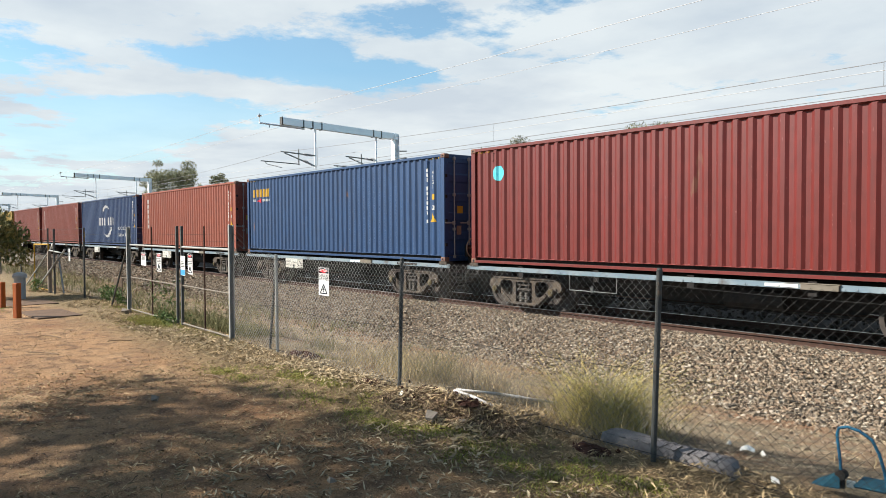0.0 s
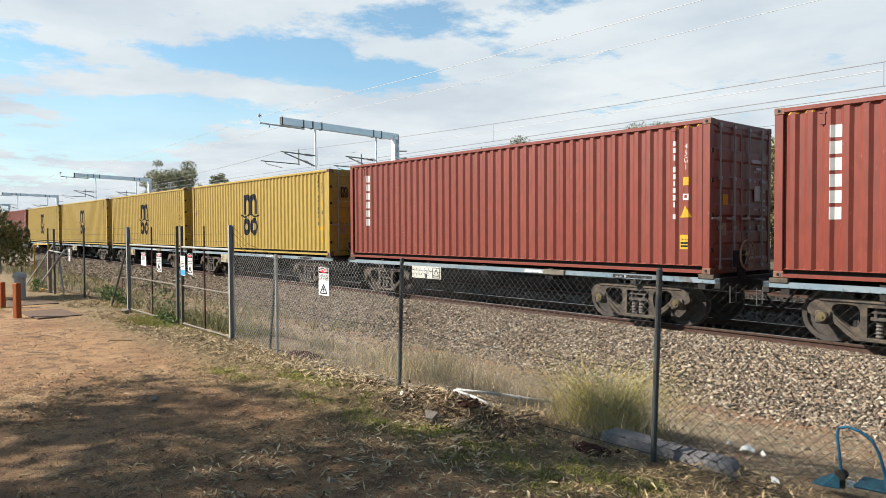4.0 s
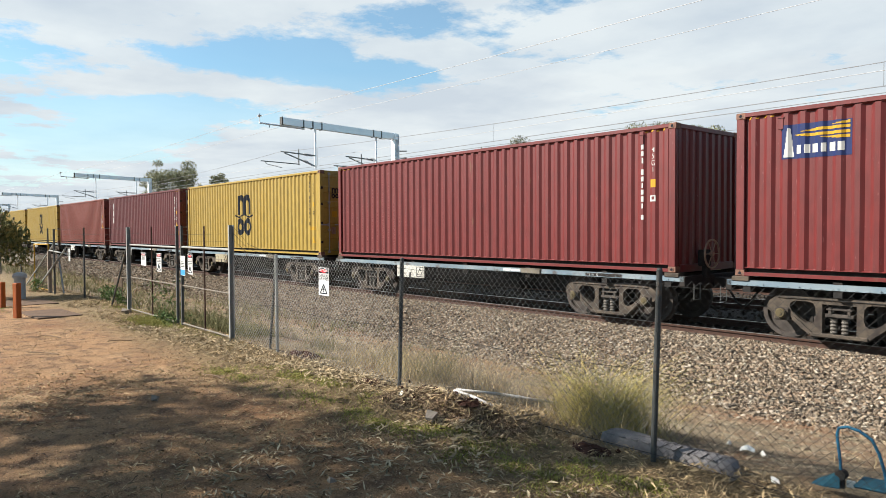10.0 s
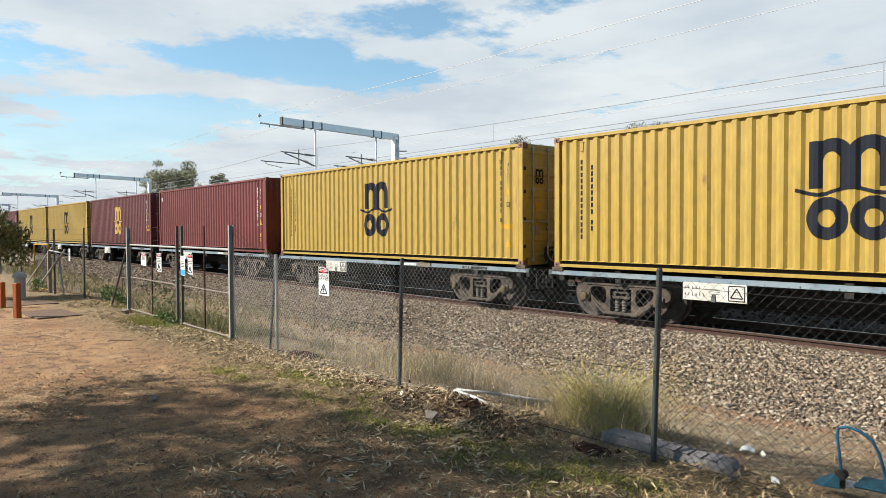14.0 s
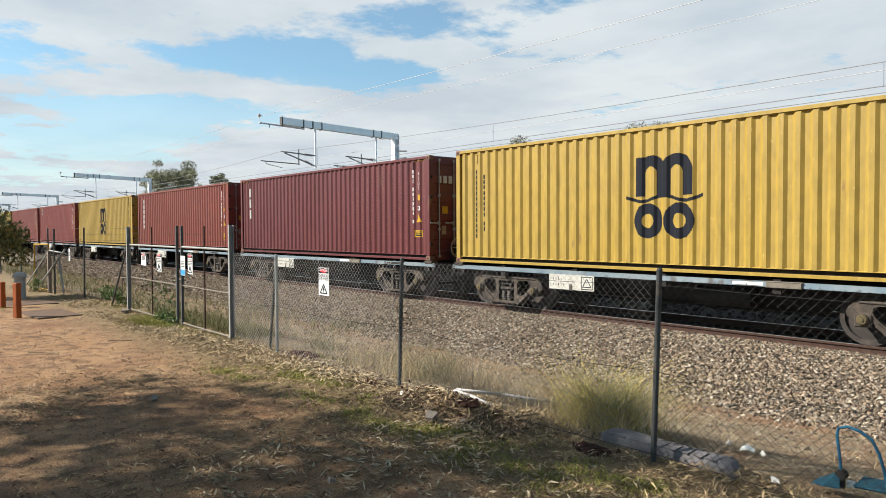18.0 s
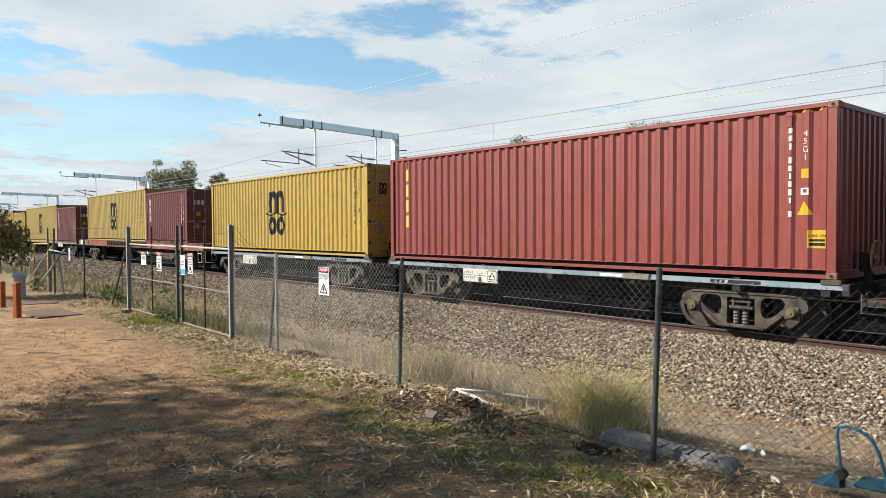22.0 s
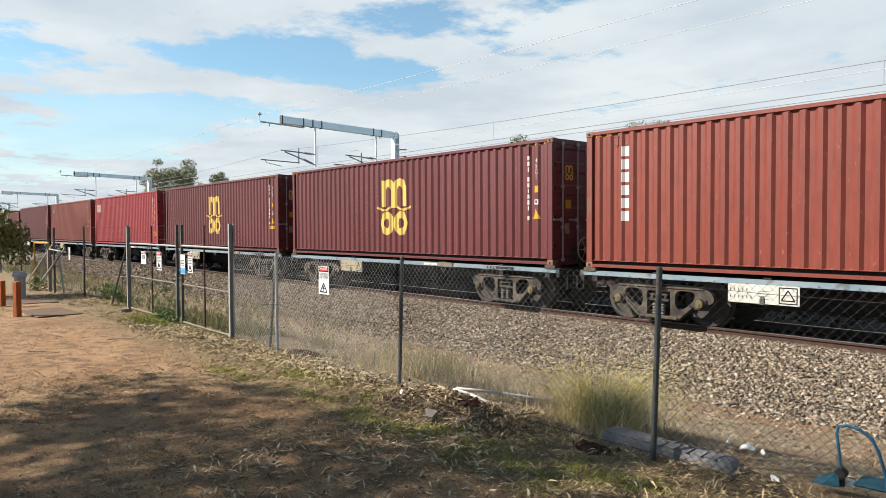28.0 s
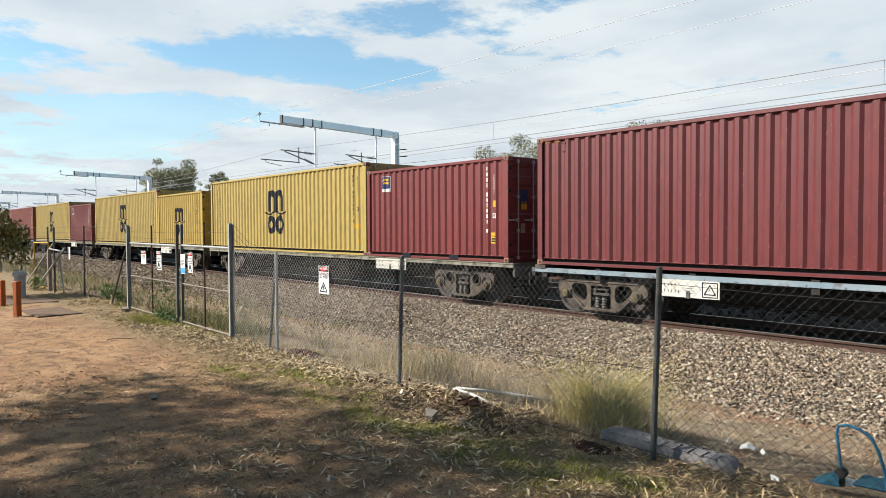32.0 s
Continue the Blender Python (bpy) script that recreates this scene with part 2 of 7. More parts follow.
INSULATOR = material("grey_insulator", (0.3, 0.31, 0.33), 0.4, 0.0, (0.4, 0.4, 0.42), 8.0)
SIGN_WHITE = material("white_sign_plate", (0.456, 0.456, 0.445), 0.5, 0.0, (0.398, 0.392, 0.374), 6.0, 0.4)
PVC = material("white_pvc", (0.42, 0.41, 0.39), 0.5, 0.0, (0.38, 0.34, 0.28), 7.0, 0.6)
ORANGE_POST = material("orange_painted_timber", (0.300, 0.075, 0.013), 0.75, 0.0, (0.203, 0.053, 0.019), 8.0, 0.6, 0.15, 40.0, 0.2, 40.0, (1, 1, 0.2))
GREY_POST = material("grey_bollard", (0.3096, 0.3072, 0.2918), 0.7, 0.0, (0.2270, 0.2304, 0.2189), 6.0, 0.5, bump=0.1)
CONCRETE = material("concrete", (0.187, 0.156, 0.125), 0.85, 0.0, (0.140, 0.117, 0.094), 5.0, 0.6, 0.2, 50.0, 0.3, 60.0)
SLEEPER = material("sleeper_concrete", (0.26, 0.23, 0.20), 0.85, 0.0, (0.19, 0.16, 0.13), 5.0, 0.6, 0.2, 50.0, 0.3, 60.0)
RUBBER = material("dusty_grey_rubber", (0.125, 0.115, 0.115), 0.9, 0.0, (0.17, 0.155, 0.15), 7.0, 0.6, 0.15, 40.0, 0.3, 50.0)
BLUE_PLASTIC = material("blue_tube", (0.012, 0.065, 0.12), 0.5, 0.0, (0.02, 0.12, 0.18), 9.0, 0.5)
BLUE_CLOTH = material("faded_blue_cloth", (0.008, 0.036, 0.056), 0.85, 0.0, (0.012, 0.055, 0.075), 11.0, 0.6, 0.2, 60.0, 0.3, 60.0)
BARK = material("gum_bark", (0.17, 0.135, 0.105), 0.9, 0.0, (0.26, 0.22, 0.18), 3.0, 0.7, 0.2, 20.0, 0.5, 18.0, (1, 1, 0.25))
GRAFFITI = material("pale_scrawled_paint", (0.36, 0.38, 0.33), 0.8, 0.0, (0.2, 0.14, 0.11), 14.0, 0.8)
LEAVES = material("gum_leaves", (0.100, 0.102, 0.042), 0.6, 0.0, (0.145, 0.135, 0.060), 0.5, 0.6, by_island=0.35)
# paler leaves for far trees: the haze of distance is put into the colour
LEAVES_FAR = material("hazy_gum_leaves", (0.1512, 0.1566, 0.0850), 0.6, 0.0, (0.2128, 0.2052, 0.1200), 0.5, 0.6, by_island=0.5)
LEAVES_DARK = material("dark_shrub_leaves", (0.0525, 0.0800, 0.0210), 0.6, 0.0, (0.1500, 0.1200, 0.0420), 1.5, 0.6, by_island=0.6)
LITTER = material("leaf_litter", (0.1339, 0.0913, 0.0486), 0.85, 0.0, (0.2524, 0.1833, 0.1001), 2.0, 0.6, by_island=0.75)
STRAW = material("dry_straw", (0.273, 0.205, 0.107), 0.85, 0.0, (0.389, 0.305, 0.172), 2.0, 0.6, by_island=0.55)
GRASS = material("green_grass", (0.1296, 0.1395, 0.0216), 0.7, 0.0, (0.2268, 0.2000, 0.0540), 2.0, 0.6, by_island=0.4)
BUSH_GRASS = material("golden_green_grass", (0.2528, 0.2317, 0.0576), 0.75, 0.0, (0.4334, 0.3326, 0.1056), 3.0, 0.7, by_island=0.4)
WEED = material("weed_leaves", (0.05, 0.09, 0.025), 0.7, 0.0, (0.08, 0.12, 0.03), 4.0, 0.5, by_island=0.5)


def stone_material(name, tones):
    """Crushed rock: each stone takes a tone of its own, mottled and rough."""
    mat = material(name, tones[0], 0.9, 0.0, tones[1], 30.0, 0.5, 0.2, 90.0, 0.35, 70.0, gloss=0.12)
    nt = mat.node_tree
    n, link = nt.nodes.new, nt.links.new
    geo, ramp, mix = n("ShaderNodeNewGeometry"), n("ShaderNodeValToRGB"), n("ShaderNodeMixRGB")
    ramp.color_ramp.interpolation = "CONSTANT"
    while len(ramp.color_ramp.elements) < len(tones):
        ramp.color_ramp.elements.new(0.5)
    for i, (e, c) in enumerate(zip(ramp.color_ramp.elements, tones)):
        e.position, e.color = i / len(tones), (*c, 1)
    link(geo.outputs["Random Per Island"], ramp.inputs[0])
    base = nt.nodes["Principled BSDF"].inputs["Base Color"]
    mix.blend_type, mix.inputs[0].default_value = "MIX", 0.78
    link(base.links[0].from_socket, mix.inputs[1]), link(ramp.outputs[0], mix.inputs[2]), link(mix.outputs[0], base)
    return mat


STONE = stone_material("ballast_stone", ((0.0614, 0.0456, 0.0320), (0.2107, 0.1620, 0.1143), (0.1302, 0.1007, 0.0727), (0.2976, 0.2398, 0.1763), (0.1852, 0.1287, 0.0876), (0.1176, 0.0986, 0.0769), (0.3602, 0.3135, 0.2470), (0.2477, 0.1857, 0.1303)))
# stones below and behind the train: its shade is put into their colour
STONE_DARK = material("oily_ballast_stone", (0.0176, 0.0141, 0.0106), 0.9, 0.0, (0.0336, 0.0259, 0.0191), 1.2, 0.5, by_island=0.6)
CHIPS = material("dark_bark_chips", (0.0999, 0.0607, 0.0351), 0.9, 0.0, (0.1566, 0.1013, 0.0580), 3.0, 0.6, by_island=0.8)
MATTED = material("matted_dead_grass", (0.173, 0.132, 0.083), 0.9, 0.0, (0.294, 0.235, 0.155), 3.0, 0.6, by_island=0.8)
MULCH = material("pale_bark_mulch", (0.178, 0.132, 0.076), 0.9, 0.0, (0.303, 0.238, 0.150), 5.0, 0.6, by_island=0.75)
TWIG = material("dark_twigs", (0.055, 0.034, 0.022), 0.9, 0.0, (0.16, 0.11, 0.07), 3.0, 0.6, by_island=0.8)
GRIT = material("earthy_grit", (0.179, 0.100, 0.052), 0.9, 0.0, (0.231, 0.160, 0.095), 3.0, 0.6, by_island=0.8)
SLAB = material("earth_stained_concrete", (0.095, 0.058, 0.036), 0.9, 0.0, (0.065, 0.042, 0.028), 4.0, 0.6, 0.2, 50.0, 0.3, 40.0)
OLIVE_GRASS = material("olive_weeds", (0.115, 0.115, 0.045), 0.8, 0.0, (0.19, 0.165, 0.08), 1.2, 0.6, by_island=0.5)
SOIL_LUMP = material("red_soil_lump", (0.0480, 0.0195, 0.0120), 0.95, 0.0, (0.0272, 0.0135, 0.0090), 9.0, 0.6, 0.2, 60.0, 0.5, 40.0)
PAPER = material("litter_paper", (0.75, 0.73, 0.66), 0.8, 0.0, (0.6, 0.56, 0.45), 9.0, 0.5)


def ground_material():
    """Trodden red-brown earth by the camera, grey litter along the fence, dry stony ground towards the line."""
    mat = bpy.data.materials.new("earth")
    mat.use_nodes = True
    nt = mat.node_tree
    n, link = nt.nodes.new, nt.links.new
    bsdf = nt.nodes["Principled BSDF"]
    bsdf.inputs["Roughness"].default_value = 0.95
    bsdf.inputs["Specular IOR Level"].default_value = 0.2
    coord, sep = n("ShaderNodeTexCoord"), n("ShaderNodeSeparateXYZ")
    link(coord.outputs["Object"], sep.inputs[0])

    def tex(s, detail=5.0, rough=0.55):
        t = n("ShaderNodeTexNoise")
        link(coord.outputs["Object"], t.inputs["Vector"])
        t.inputs["Scale"].default_value, t.inputs["Detail"].default_value, t.inputs["Roughness"].default_value = s, detail, rough
        return t.outputs["Fac"]

    def ramp(fac, a, b, c0=(0, 0, 0), c1=(1, 1, 1)):
        r = n("ShaderNodeValToRGB")
        e = r.color_ramp.elements
        e[0].position, e[1].position, e[0].color, e[1].color = a, b, (*c0, 1), (*c1, 1)
        link(fac, r.inputs[0])
        return r.outputs[0]

    def mix(fac, a, b, mode="MIX"):
        x = n("ShaderNodeMixRGB")
        x.blend_type = mode
        for i, v in enumerate((fac, a, b)):
            if isinstance(v, float):
                x.inputs[i].default_value = v
            elif isinstance(v, tuple):
                x.inputs[i].default_value = (*v, 1)
            else:
                link(v, x.inputs[i])
        return x.outputs[0]

    def band(low, high, wobble=0.6):
        """0 below y = low, 1 above y = high, with an uneven edge."""
        w = n("ShaderNodeMath")
        w.operation = "MULTIPLY_ADD"
        link(tex(0.9), w.inputs[0])
        w.inputs[1].default_value = wobble * 2
        link(sep.outputs["Y"], w.inputs[2])
        r = n("ShaderNodeMapRange")
        link(w.outputs[0], r.inputs["Value"])
        r.inputs["From Min"].default_value, r.inputs["From Max"].default_value = low + wobble, high + wobble
        return r.outputs[0]

    earth = mix(ramp(tex(1.3), 0.35, 0.7), (0.2496, 0.1384, 0.0661), (0.2964, 0.1853, 0.0980))
    earth = mix(ramp(tex(0.5, 3.0), 0.5, 0.68), earth, (0.1900, 0.0970, 0.0480))
    earth = mix(ramp(tex(4.5, 6.0), 0.48, 0.62), earth, (0.1350, 0.0782, 0.0427))
    grey = mix(ramp(tex(7.0), 0.35, 0.65), (0.120, 0.080, 0.041), (0.205, 0.149, 0.077))
    dry = mix(ramp(tex(1.6), 0.4, 0.65), (0.1906, 0.1508, 0.0996), (0.1962, 0.1153, 0.0646))
    dry = mix(ramp(tex(5.0), 0.5, 0.7), dry, (0.2548, 0.2219, 0.1569))
    dry = mix(ramp(tex(19.0, 3.0), 0.5, 0.62), dry, (0.0958, 0.0769, 0.0498))
    stony = mix(ramp(tex(24.0, 2.0), 0.35, 0.65), (0.041, 0.034, 0.025), (0.160, 0.132, 0.096))
    # ground beyond the tracks, its colour darkened for the shade below the trees
    far = mix(ramp(tex(0.12), 0.4, 0.65), (0.085, 0.070, 0.042), (0.065, 0.060, 0.034))
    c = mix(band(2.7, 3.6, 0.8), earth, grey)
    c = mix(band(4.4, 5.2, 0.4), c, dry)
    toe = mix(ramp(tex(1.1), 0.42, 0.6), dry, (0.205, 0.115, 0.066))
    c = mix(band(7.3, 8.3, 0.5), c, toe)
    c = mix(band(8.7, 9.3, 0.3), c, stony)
    # dark bands painted for the train's shade, from its near rail to the far tracks
    train_shade = mix(ramp(tex(9.0), 0.4, 0.6), (0.018, 0.015, 0.013), (0.035, 0.029, 0.024))
    c = mix(band(12.35, 12.6, 0.1), c, train_shade)
    c = mix(band(14.2, 14.9, 0.3), c, mix(0.5, train_shade, (0.032, 0.027, 0.022)))
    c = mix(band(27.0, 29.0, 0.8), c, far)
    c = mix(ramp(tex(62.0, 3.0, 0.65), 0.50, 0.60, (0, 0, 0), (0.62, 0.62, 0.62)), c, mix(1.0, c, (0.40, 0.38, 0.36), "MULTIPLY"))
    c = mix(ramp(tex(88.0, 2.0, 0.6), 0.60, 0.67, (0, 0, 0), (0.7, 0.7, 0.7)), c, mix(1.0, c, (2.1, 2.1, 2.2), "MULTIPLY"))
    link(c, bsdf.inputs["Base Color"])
    b = n("ShaderNodeBump")
    b.inputs["Strength"].default_value, b.inputs["Distance"].default_value = 0.95, 0.03
    link(tex(34.0, 8.0, 0.78), b.inputs["Height"])
    link(b.outputs[0], bsdf.inputs["Normal"])
    return mat


EARTH = ground_material()
# ---------------------------------------------------------------- building blocks
class Geo:
    """Collects vertices and faces of one mesh."""

    def __init__(self):
        self.v, self.f, self.smooth = [], [], False

    def add(self, vs, fs):
        k = len(self.v)
        self.v += [tuple(v) for v in vs]
        self.f += [tuple(i + k for i in f) for f in fs]
        return self

    def box(self, x0, x1, y0, y1, z0, z1, c=0.0):
        """A box; c: the width of its chamfered edges."""
        if c <= 0:
            vs = [(x, y, z) for x in (x0, x1) for y in (y0, y1) for z in (z0, z1)]
            return self.add(vs, [(0, 1, 3, 2), (4, 6, 7, 5), (0, 4, 5, 1), (2, 3, 7, 6), (0, 2, 6, 4), (1, 5, 7, 3)])
        bm = bmesh.new()
        bmesh.ops.create_cube(bm, size=1.0, matrix=Matrix.LocRotScale(((x0 + x1) / 2, (y0 + y1) / 2, (z0 + z1) / 2), None, (x1 - x0, y1 - y0, z1 - z0)))
        bmesh.ops.bevel(bm, geom=bm.edges[:], offset=c, segments=1, affect="EDGES")
        bm.verts.index_update()
        self.add([v.co for v in bm.verts], [[v.index for v in f.verts] for f in bm.faces])
        bm.free()
        return self

    def tube(self, p0, p1, r0, r1=None, n=8):
        p0, p1 = Vector(p0), Vector(p1)
        r1 = r0 if r1 is None else r1
        q = (p1 - p0).to_track_quat("Z", "Y")
        ring = [q @ Vector((math.cos(2 * math.pi * i / n), math.sin(2 * math.pi * i / n), 0)) for i in range(n)]
        fs = [(i, (i + 1) % n, n + (i + 1) % n, n + i) for i in range(n)] + [tuple(reversed(range(n))), tuple(range(n, 2 * n))]
        return self.add([p0 + r0 * v for v in ring] + [p1 + r1 * v for v in ring], fs)

    def path(self, points, r, n=6):
        """A bent tube through the points, in one piece."""
        pts = [Vector(p) for p in points]
        vs, side = [], None
        for i, p in enumerate(pts):
            d = (pts[min(i + 1, len(pts) - 1)] - pts[max(i - 1, 0)]).normalized()
            side = d.orthogonal() if side is None else side - d * side.dot(d)
            side.normalize()
            up = d.cross(side)
            vs += [p + r * (side * math.cos(2 * math.pi * k / n) + up * math.sin(2 * math.pi * k / n)) for k in range(n)]
        m = len(pts)
        fs = [(i * n + k, i * n + (k + 1) % n, (i + 1) * n + (k + 1) % n, (i + 1) * n + k) for i in range(m - 1) for k in range(n)]
        return self.add(vs, fs + [tuple(reversed(range(n))), tuple(range((m - 1) * n, m * n))])

    def lathe(self, profile, n=28):
        """A solid of revolution round the y axis, from (radius, y) pairs, in one piece."""
        vs = [(r * math.cos(2 * math.pi * k / n), y, r * math.sin(2 * math.pi * k / n)) for r, y in profile for k in range(n)]
        m = len(profile)
        fs = [(i * n + k, i * n + (k + 1) % n, (i + 1) * n + (k + 1) % n, (i + 1) * n + k) for i in range(m - 1) for k in range(n)]
        return self.add(vs, fs + [tuple(range(n)), tuple(reversed(range((m - 1) * n, m * n)))])

    def prism(self, poly, y0, y1):
        """A polygon in x and z, drawn out from y0 to y1 (counter-clockwise seen from -y)."""
        n = len(poly)
        vs = [(x, y0, z) for x, z in poly] + [(x, y1, z) for x, z in poly]
        fs = [tuple(range(n)), tuple(reversed(range(n, 2 * n)))] + [(i, i + n, (i + 1) % n + n, (i + 1) % n) for i in range(n)]
        return self.add(vs, fs)

    def ring(self, centre, axis, r0, r1, half, n=20):
        """A flat ring round an axis (0: x, 1: y), from r0 to r1, of thickness twice half."""
        vs, fs = [], []
        for i in range(n):
            a = 2 * math.pi * i / n
            for r, h in ((r1, -half), (r1, half), (r0, half), (r0, -half)):
                u, w = r * math.cos(a), r * math.sin(a)
                vs.append(Vector(centre) + (Vector((h, u, w)) if axis == 0 else Vector((u, h, w))))
        for i in range(n):
            j = (i + 1) % n
            for k in range(4):
                fs.append((4 * i + k, 4 * i + (k + 1) % 4, 4 * j + (k + 1) % 4, 4 * j + k))
        return self.add(vs, fs)

    def mesh(self, name, mat):
        me = bpy.data.meshes.new(name)
        me.from_pydata(self.v, [], self.f)
        me.materials.append(mat)
        bm = bmesh.new()
        bm.from_mesh(me)
        bmesh.ops.recalc_face_normals(bm, faces=bm.faces[:])
        bm.to_mesh(me)
        bm.free()
        if self.smooth:
            me.polygons.foreach_set("use_smooth", [True] * len(me.polygons))
        return me


def part(name, geo, mat, parent, label="", at=None):
    """Links a Geo, or a mesh that is ready, as one part of a thing."""
    me = geo.mesh(name, mat) if isinstance(geo, Geo) else geo
    ob = new(name, me)
    ob.parent = parent
    if at is not None:
        ob.matrix_basis = at
    return tagged(ob, label) if label else ob


def thing(name, label, category, at=None, group="", kind=""):
    ob = new(name)
    ob.empty_display_size = 0.2
    if at is not None:
        ob.matrix_basis = at
    return tagged(ob, label, category, group, kind)


def single(name, geo, mat, label, category, at=None, group="", kind=""):
    ob = new(name, geo.mesh(name, mat) if isinstance(geo, Geo) else geo)
    if at is not None:
        ob.matrix_basis = at
    return tagged(ob, label, category, group, kind)


def fast_mesh(name, verts, faces, mat, smooth=False):
    """A mesh out of arrays: verts (n, 3), faces (m, 3) or (m, 4)."""
    verts, faces = np.asarray(verts, np.float32), np.asarray(faces, np.int32)
    me = bpy.data.meshes.new(name)
    k = faces.shape[1]
    me.vertices.add(len(verts)), me.loops.add(faces.size), me.polygons.add(len(faces))
    me.vertices.foreach_set("co", verts.ravel())
    me.loops.foreach_set("vertex_index", faces.ravel())
    me.polygons.foreach_set("loop_start", np.arange(0, faces.size, k, dtype=np.int32))
    me.polygons.foreach_set("loop_total", np.full(len(faces), k, np.int32))
    me.polygons.foreach_set("use_smooth", np.full(len(faces), smooth))
    me.materials.append(mat)
    me.update()
    me.validate()
    return me


CACHE = {}


def cached(key, build, mat):
    """The mesh of that key in that material, built once."""
    k = (key, mat.name)
    if k not in CACHE:
        CACHE[k] = build().mesh(key, mat)
    return CACHE[k]


# ---------------------------------------------------------------- painted marks, laid as thin paint over a (ribbed) wall
def glyphs(text, cell=0.01, height=1.0):
    """A mask of the built-in font's letters: rows from the bottom up."""
    cu = bpy.data.curves.new("lettering", "FONT")
    cu.body, cu.size, cu.resolution_u = text, height / 0.7, 3
    ob = bpy.data.objects.new("lettering", cu)
    me = ob.to_mesh()
    me.calc_loop_triangles()
    co = np.array([v.co[:2] for v in me.vertices])
    tri = np.array([t.vertices[:] for t in me.loop_triangles])
    ob.to_mesh_clear()
    bpy.data.objects.remove(ob), bpy.data.curves.remove(cu)
    lo, hi = co.min(0), co.max(0)
    w, h = (np.ceil((hi - lo) / cell).astype(int) + 1)
    mask = np.zeros((h, w), bool)
    for a, b, c in co[tri]:
        x0, y0 = ((np.minimum(np.minimum(a, b), c) - lo) / cell - 1).astype(int)
        x1, y1 = ((np.maximum(np.maximum(a, b), c) - lo) / cell + 1).astype(int)
        xs, ys = np.meshgrid(np.arange(max(x0, 0), min(x1 + 1, w)), np.arange(max(y0, 0), min(y1 + 1, h)))
        px, py = lo[0] + (xs + 0.5) * cell, lo[1] + (ys + 0.5) * cell
        d = (b[0] - a[0]) * (c[1] - a[1]) - (b[1] - a[1]) * (c[0] - a[0])
        if abs(d) < 1e-12:
            continue
        u = ((px - a[0]) * (c[1] - a[1]) - (py - a[1]) * (c[0] - a[0])) / d
        v = ((b[0] - a[0]) * (py - a[1]) - (b[1] - a[1]) * (px - a[0])) / d
        mask[ys, xs] |= (u >= -1e-6) & (v >= -1e-6) & (u + v <= 1 + 1e-6)
    return mask


def drawn(width, height, inside, cell=0.012):
    """A mask from a rule inside(x, z), x from 0 to width and z from 0 to height."""
    xs, zs = np.meshgrid((np.arange(int(width / cell)) + 0.5) * cell, (np.arange(int(height / cell)) + 0.5) * cell)
    return inside(xs, zs)


def painted(mask, x0, z0, cell, depth, proud):
    """Thin paint in the mask's shape on a wall whose surface lies at y = depth(x); it faces -y."""
    g = Geo()
    h, w = mask.shape
    for i in range(w):
        col = np.flatnonzero(np.diff(np.concatenate(([0], mask[:, i].astype(np.int8), [0]))))
        a, b = x0 + i * cell, x0 + (i + 1) * cell
        ya, yb = depth(a) - proud, depth(b) - proud
        for s, e in zip(col[::2], col[1::2]):
            za, zb = z0 + s * cell, z0 + e * cell
            g.add([(a, ya, za), (b, yb, za), (b, yb, zb), (a, ya, zb)], [(0, 1, 2, 3)])
    return g
# ---------------------------------------------------------------- ground and line
FACE_Y = 12.058                 # the containers' near side
LINE_Y = FACE_Y + 1.219         # middle of the freight track
RAIL_Z = -0.275                 # top of the rails
FENCE_Y = 4.32


def rise(x, y):
    """The ground's height: level by the camera, falling behind the fence, then up the ballast's shoulder and level under the tracks."""
    pts = ((-1e4, 0.0), (4.3, 0.0), (5.2, -0.12), (7.4, -0.55), (9.0, -0.74), (9.25, -0.72), (11.35, -0.42), (11.85, -0.375), (12.36, -0.375), (12.46, -0.43), (14.2, -0.43), (15.0, -0.30), (15.9, -0.30), (16.7, -0.43), (26.2, -0.43), (27.6, -0.75), (40.0, -0.6), (1e5, -0.6))
    for (a, za), (b, zb) in zip(pts, pts[1:]):
        if y <= b:
            return za + (zb - za) * (y - a) / (b - a)
    return -0.6


def lump(x, y):
    return 0.035 * noise.noise((x * 0.9, y * 0.9, 0.0)) + 0.012 * noise.noise((x * 3.7, y * 3.7, 4.0))


def surface(x, y):
    near = 1.0 if y < 9.0 else 0.35
    bank = 0.0
    if -6.2 < x < -3.2 and 3.6 < y < 4.7:      # a low bank of soil at the foot of the fence
        bank = 0.15 * math.exp(-((y - 4.13) / 0.15) ** 2) * math.exp(-((x + 4.75) / 0.72) ** 4) * (0.8 + 0.5 * noise.noise((x * 5.0, y * 5.0, 8.0)))
    return rise(x, y) + near * lump(x, y) + bank


def build_ground():
    def steps(lo, hi, fine, a, b, coarse):
        out, v = [], lo
        while v < hi:
            out.append(v)
            v += fine if a <= v < b else min(coarse, max(fine, abs(v - (a if v < a else b)) * 0.5 + fine))
        return out + [hi]
    xs = steps(-2500.0, 2500.0, 0.22, -16.0, 2.0, 400.0)
    ys = steps(-2500.0, 2500.0, 0.22, 0.0, 12.0, 400.0)
    verts = [(x, y, surface(x, y)) for y in ys for x in xs]
    w = len(xs)
    faces = [(j * w + i, j * w + i + 1, (j + 1) * w + i + 1, (j + 1) * w + i) for j in range(len(ys) - 1) for i in range(w - 1)]
    ob = new("ground", fast_mesh("ground", verts, faces, EARTH, True))
    tagged(ob, "bare red-brown earth, dry grass strip and stony trackside", "ground", kind="structure")


build_ground()


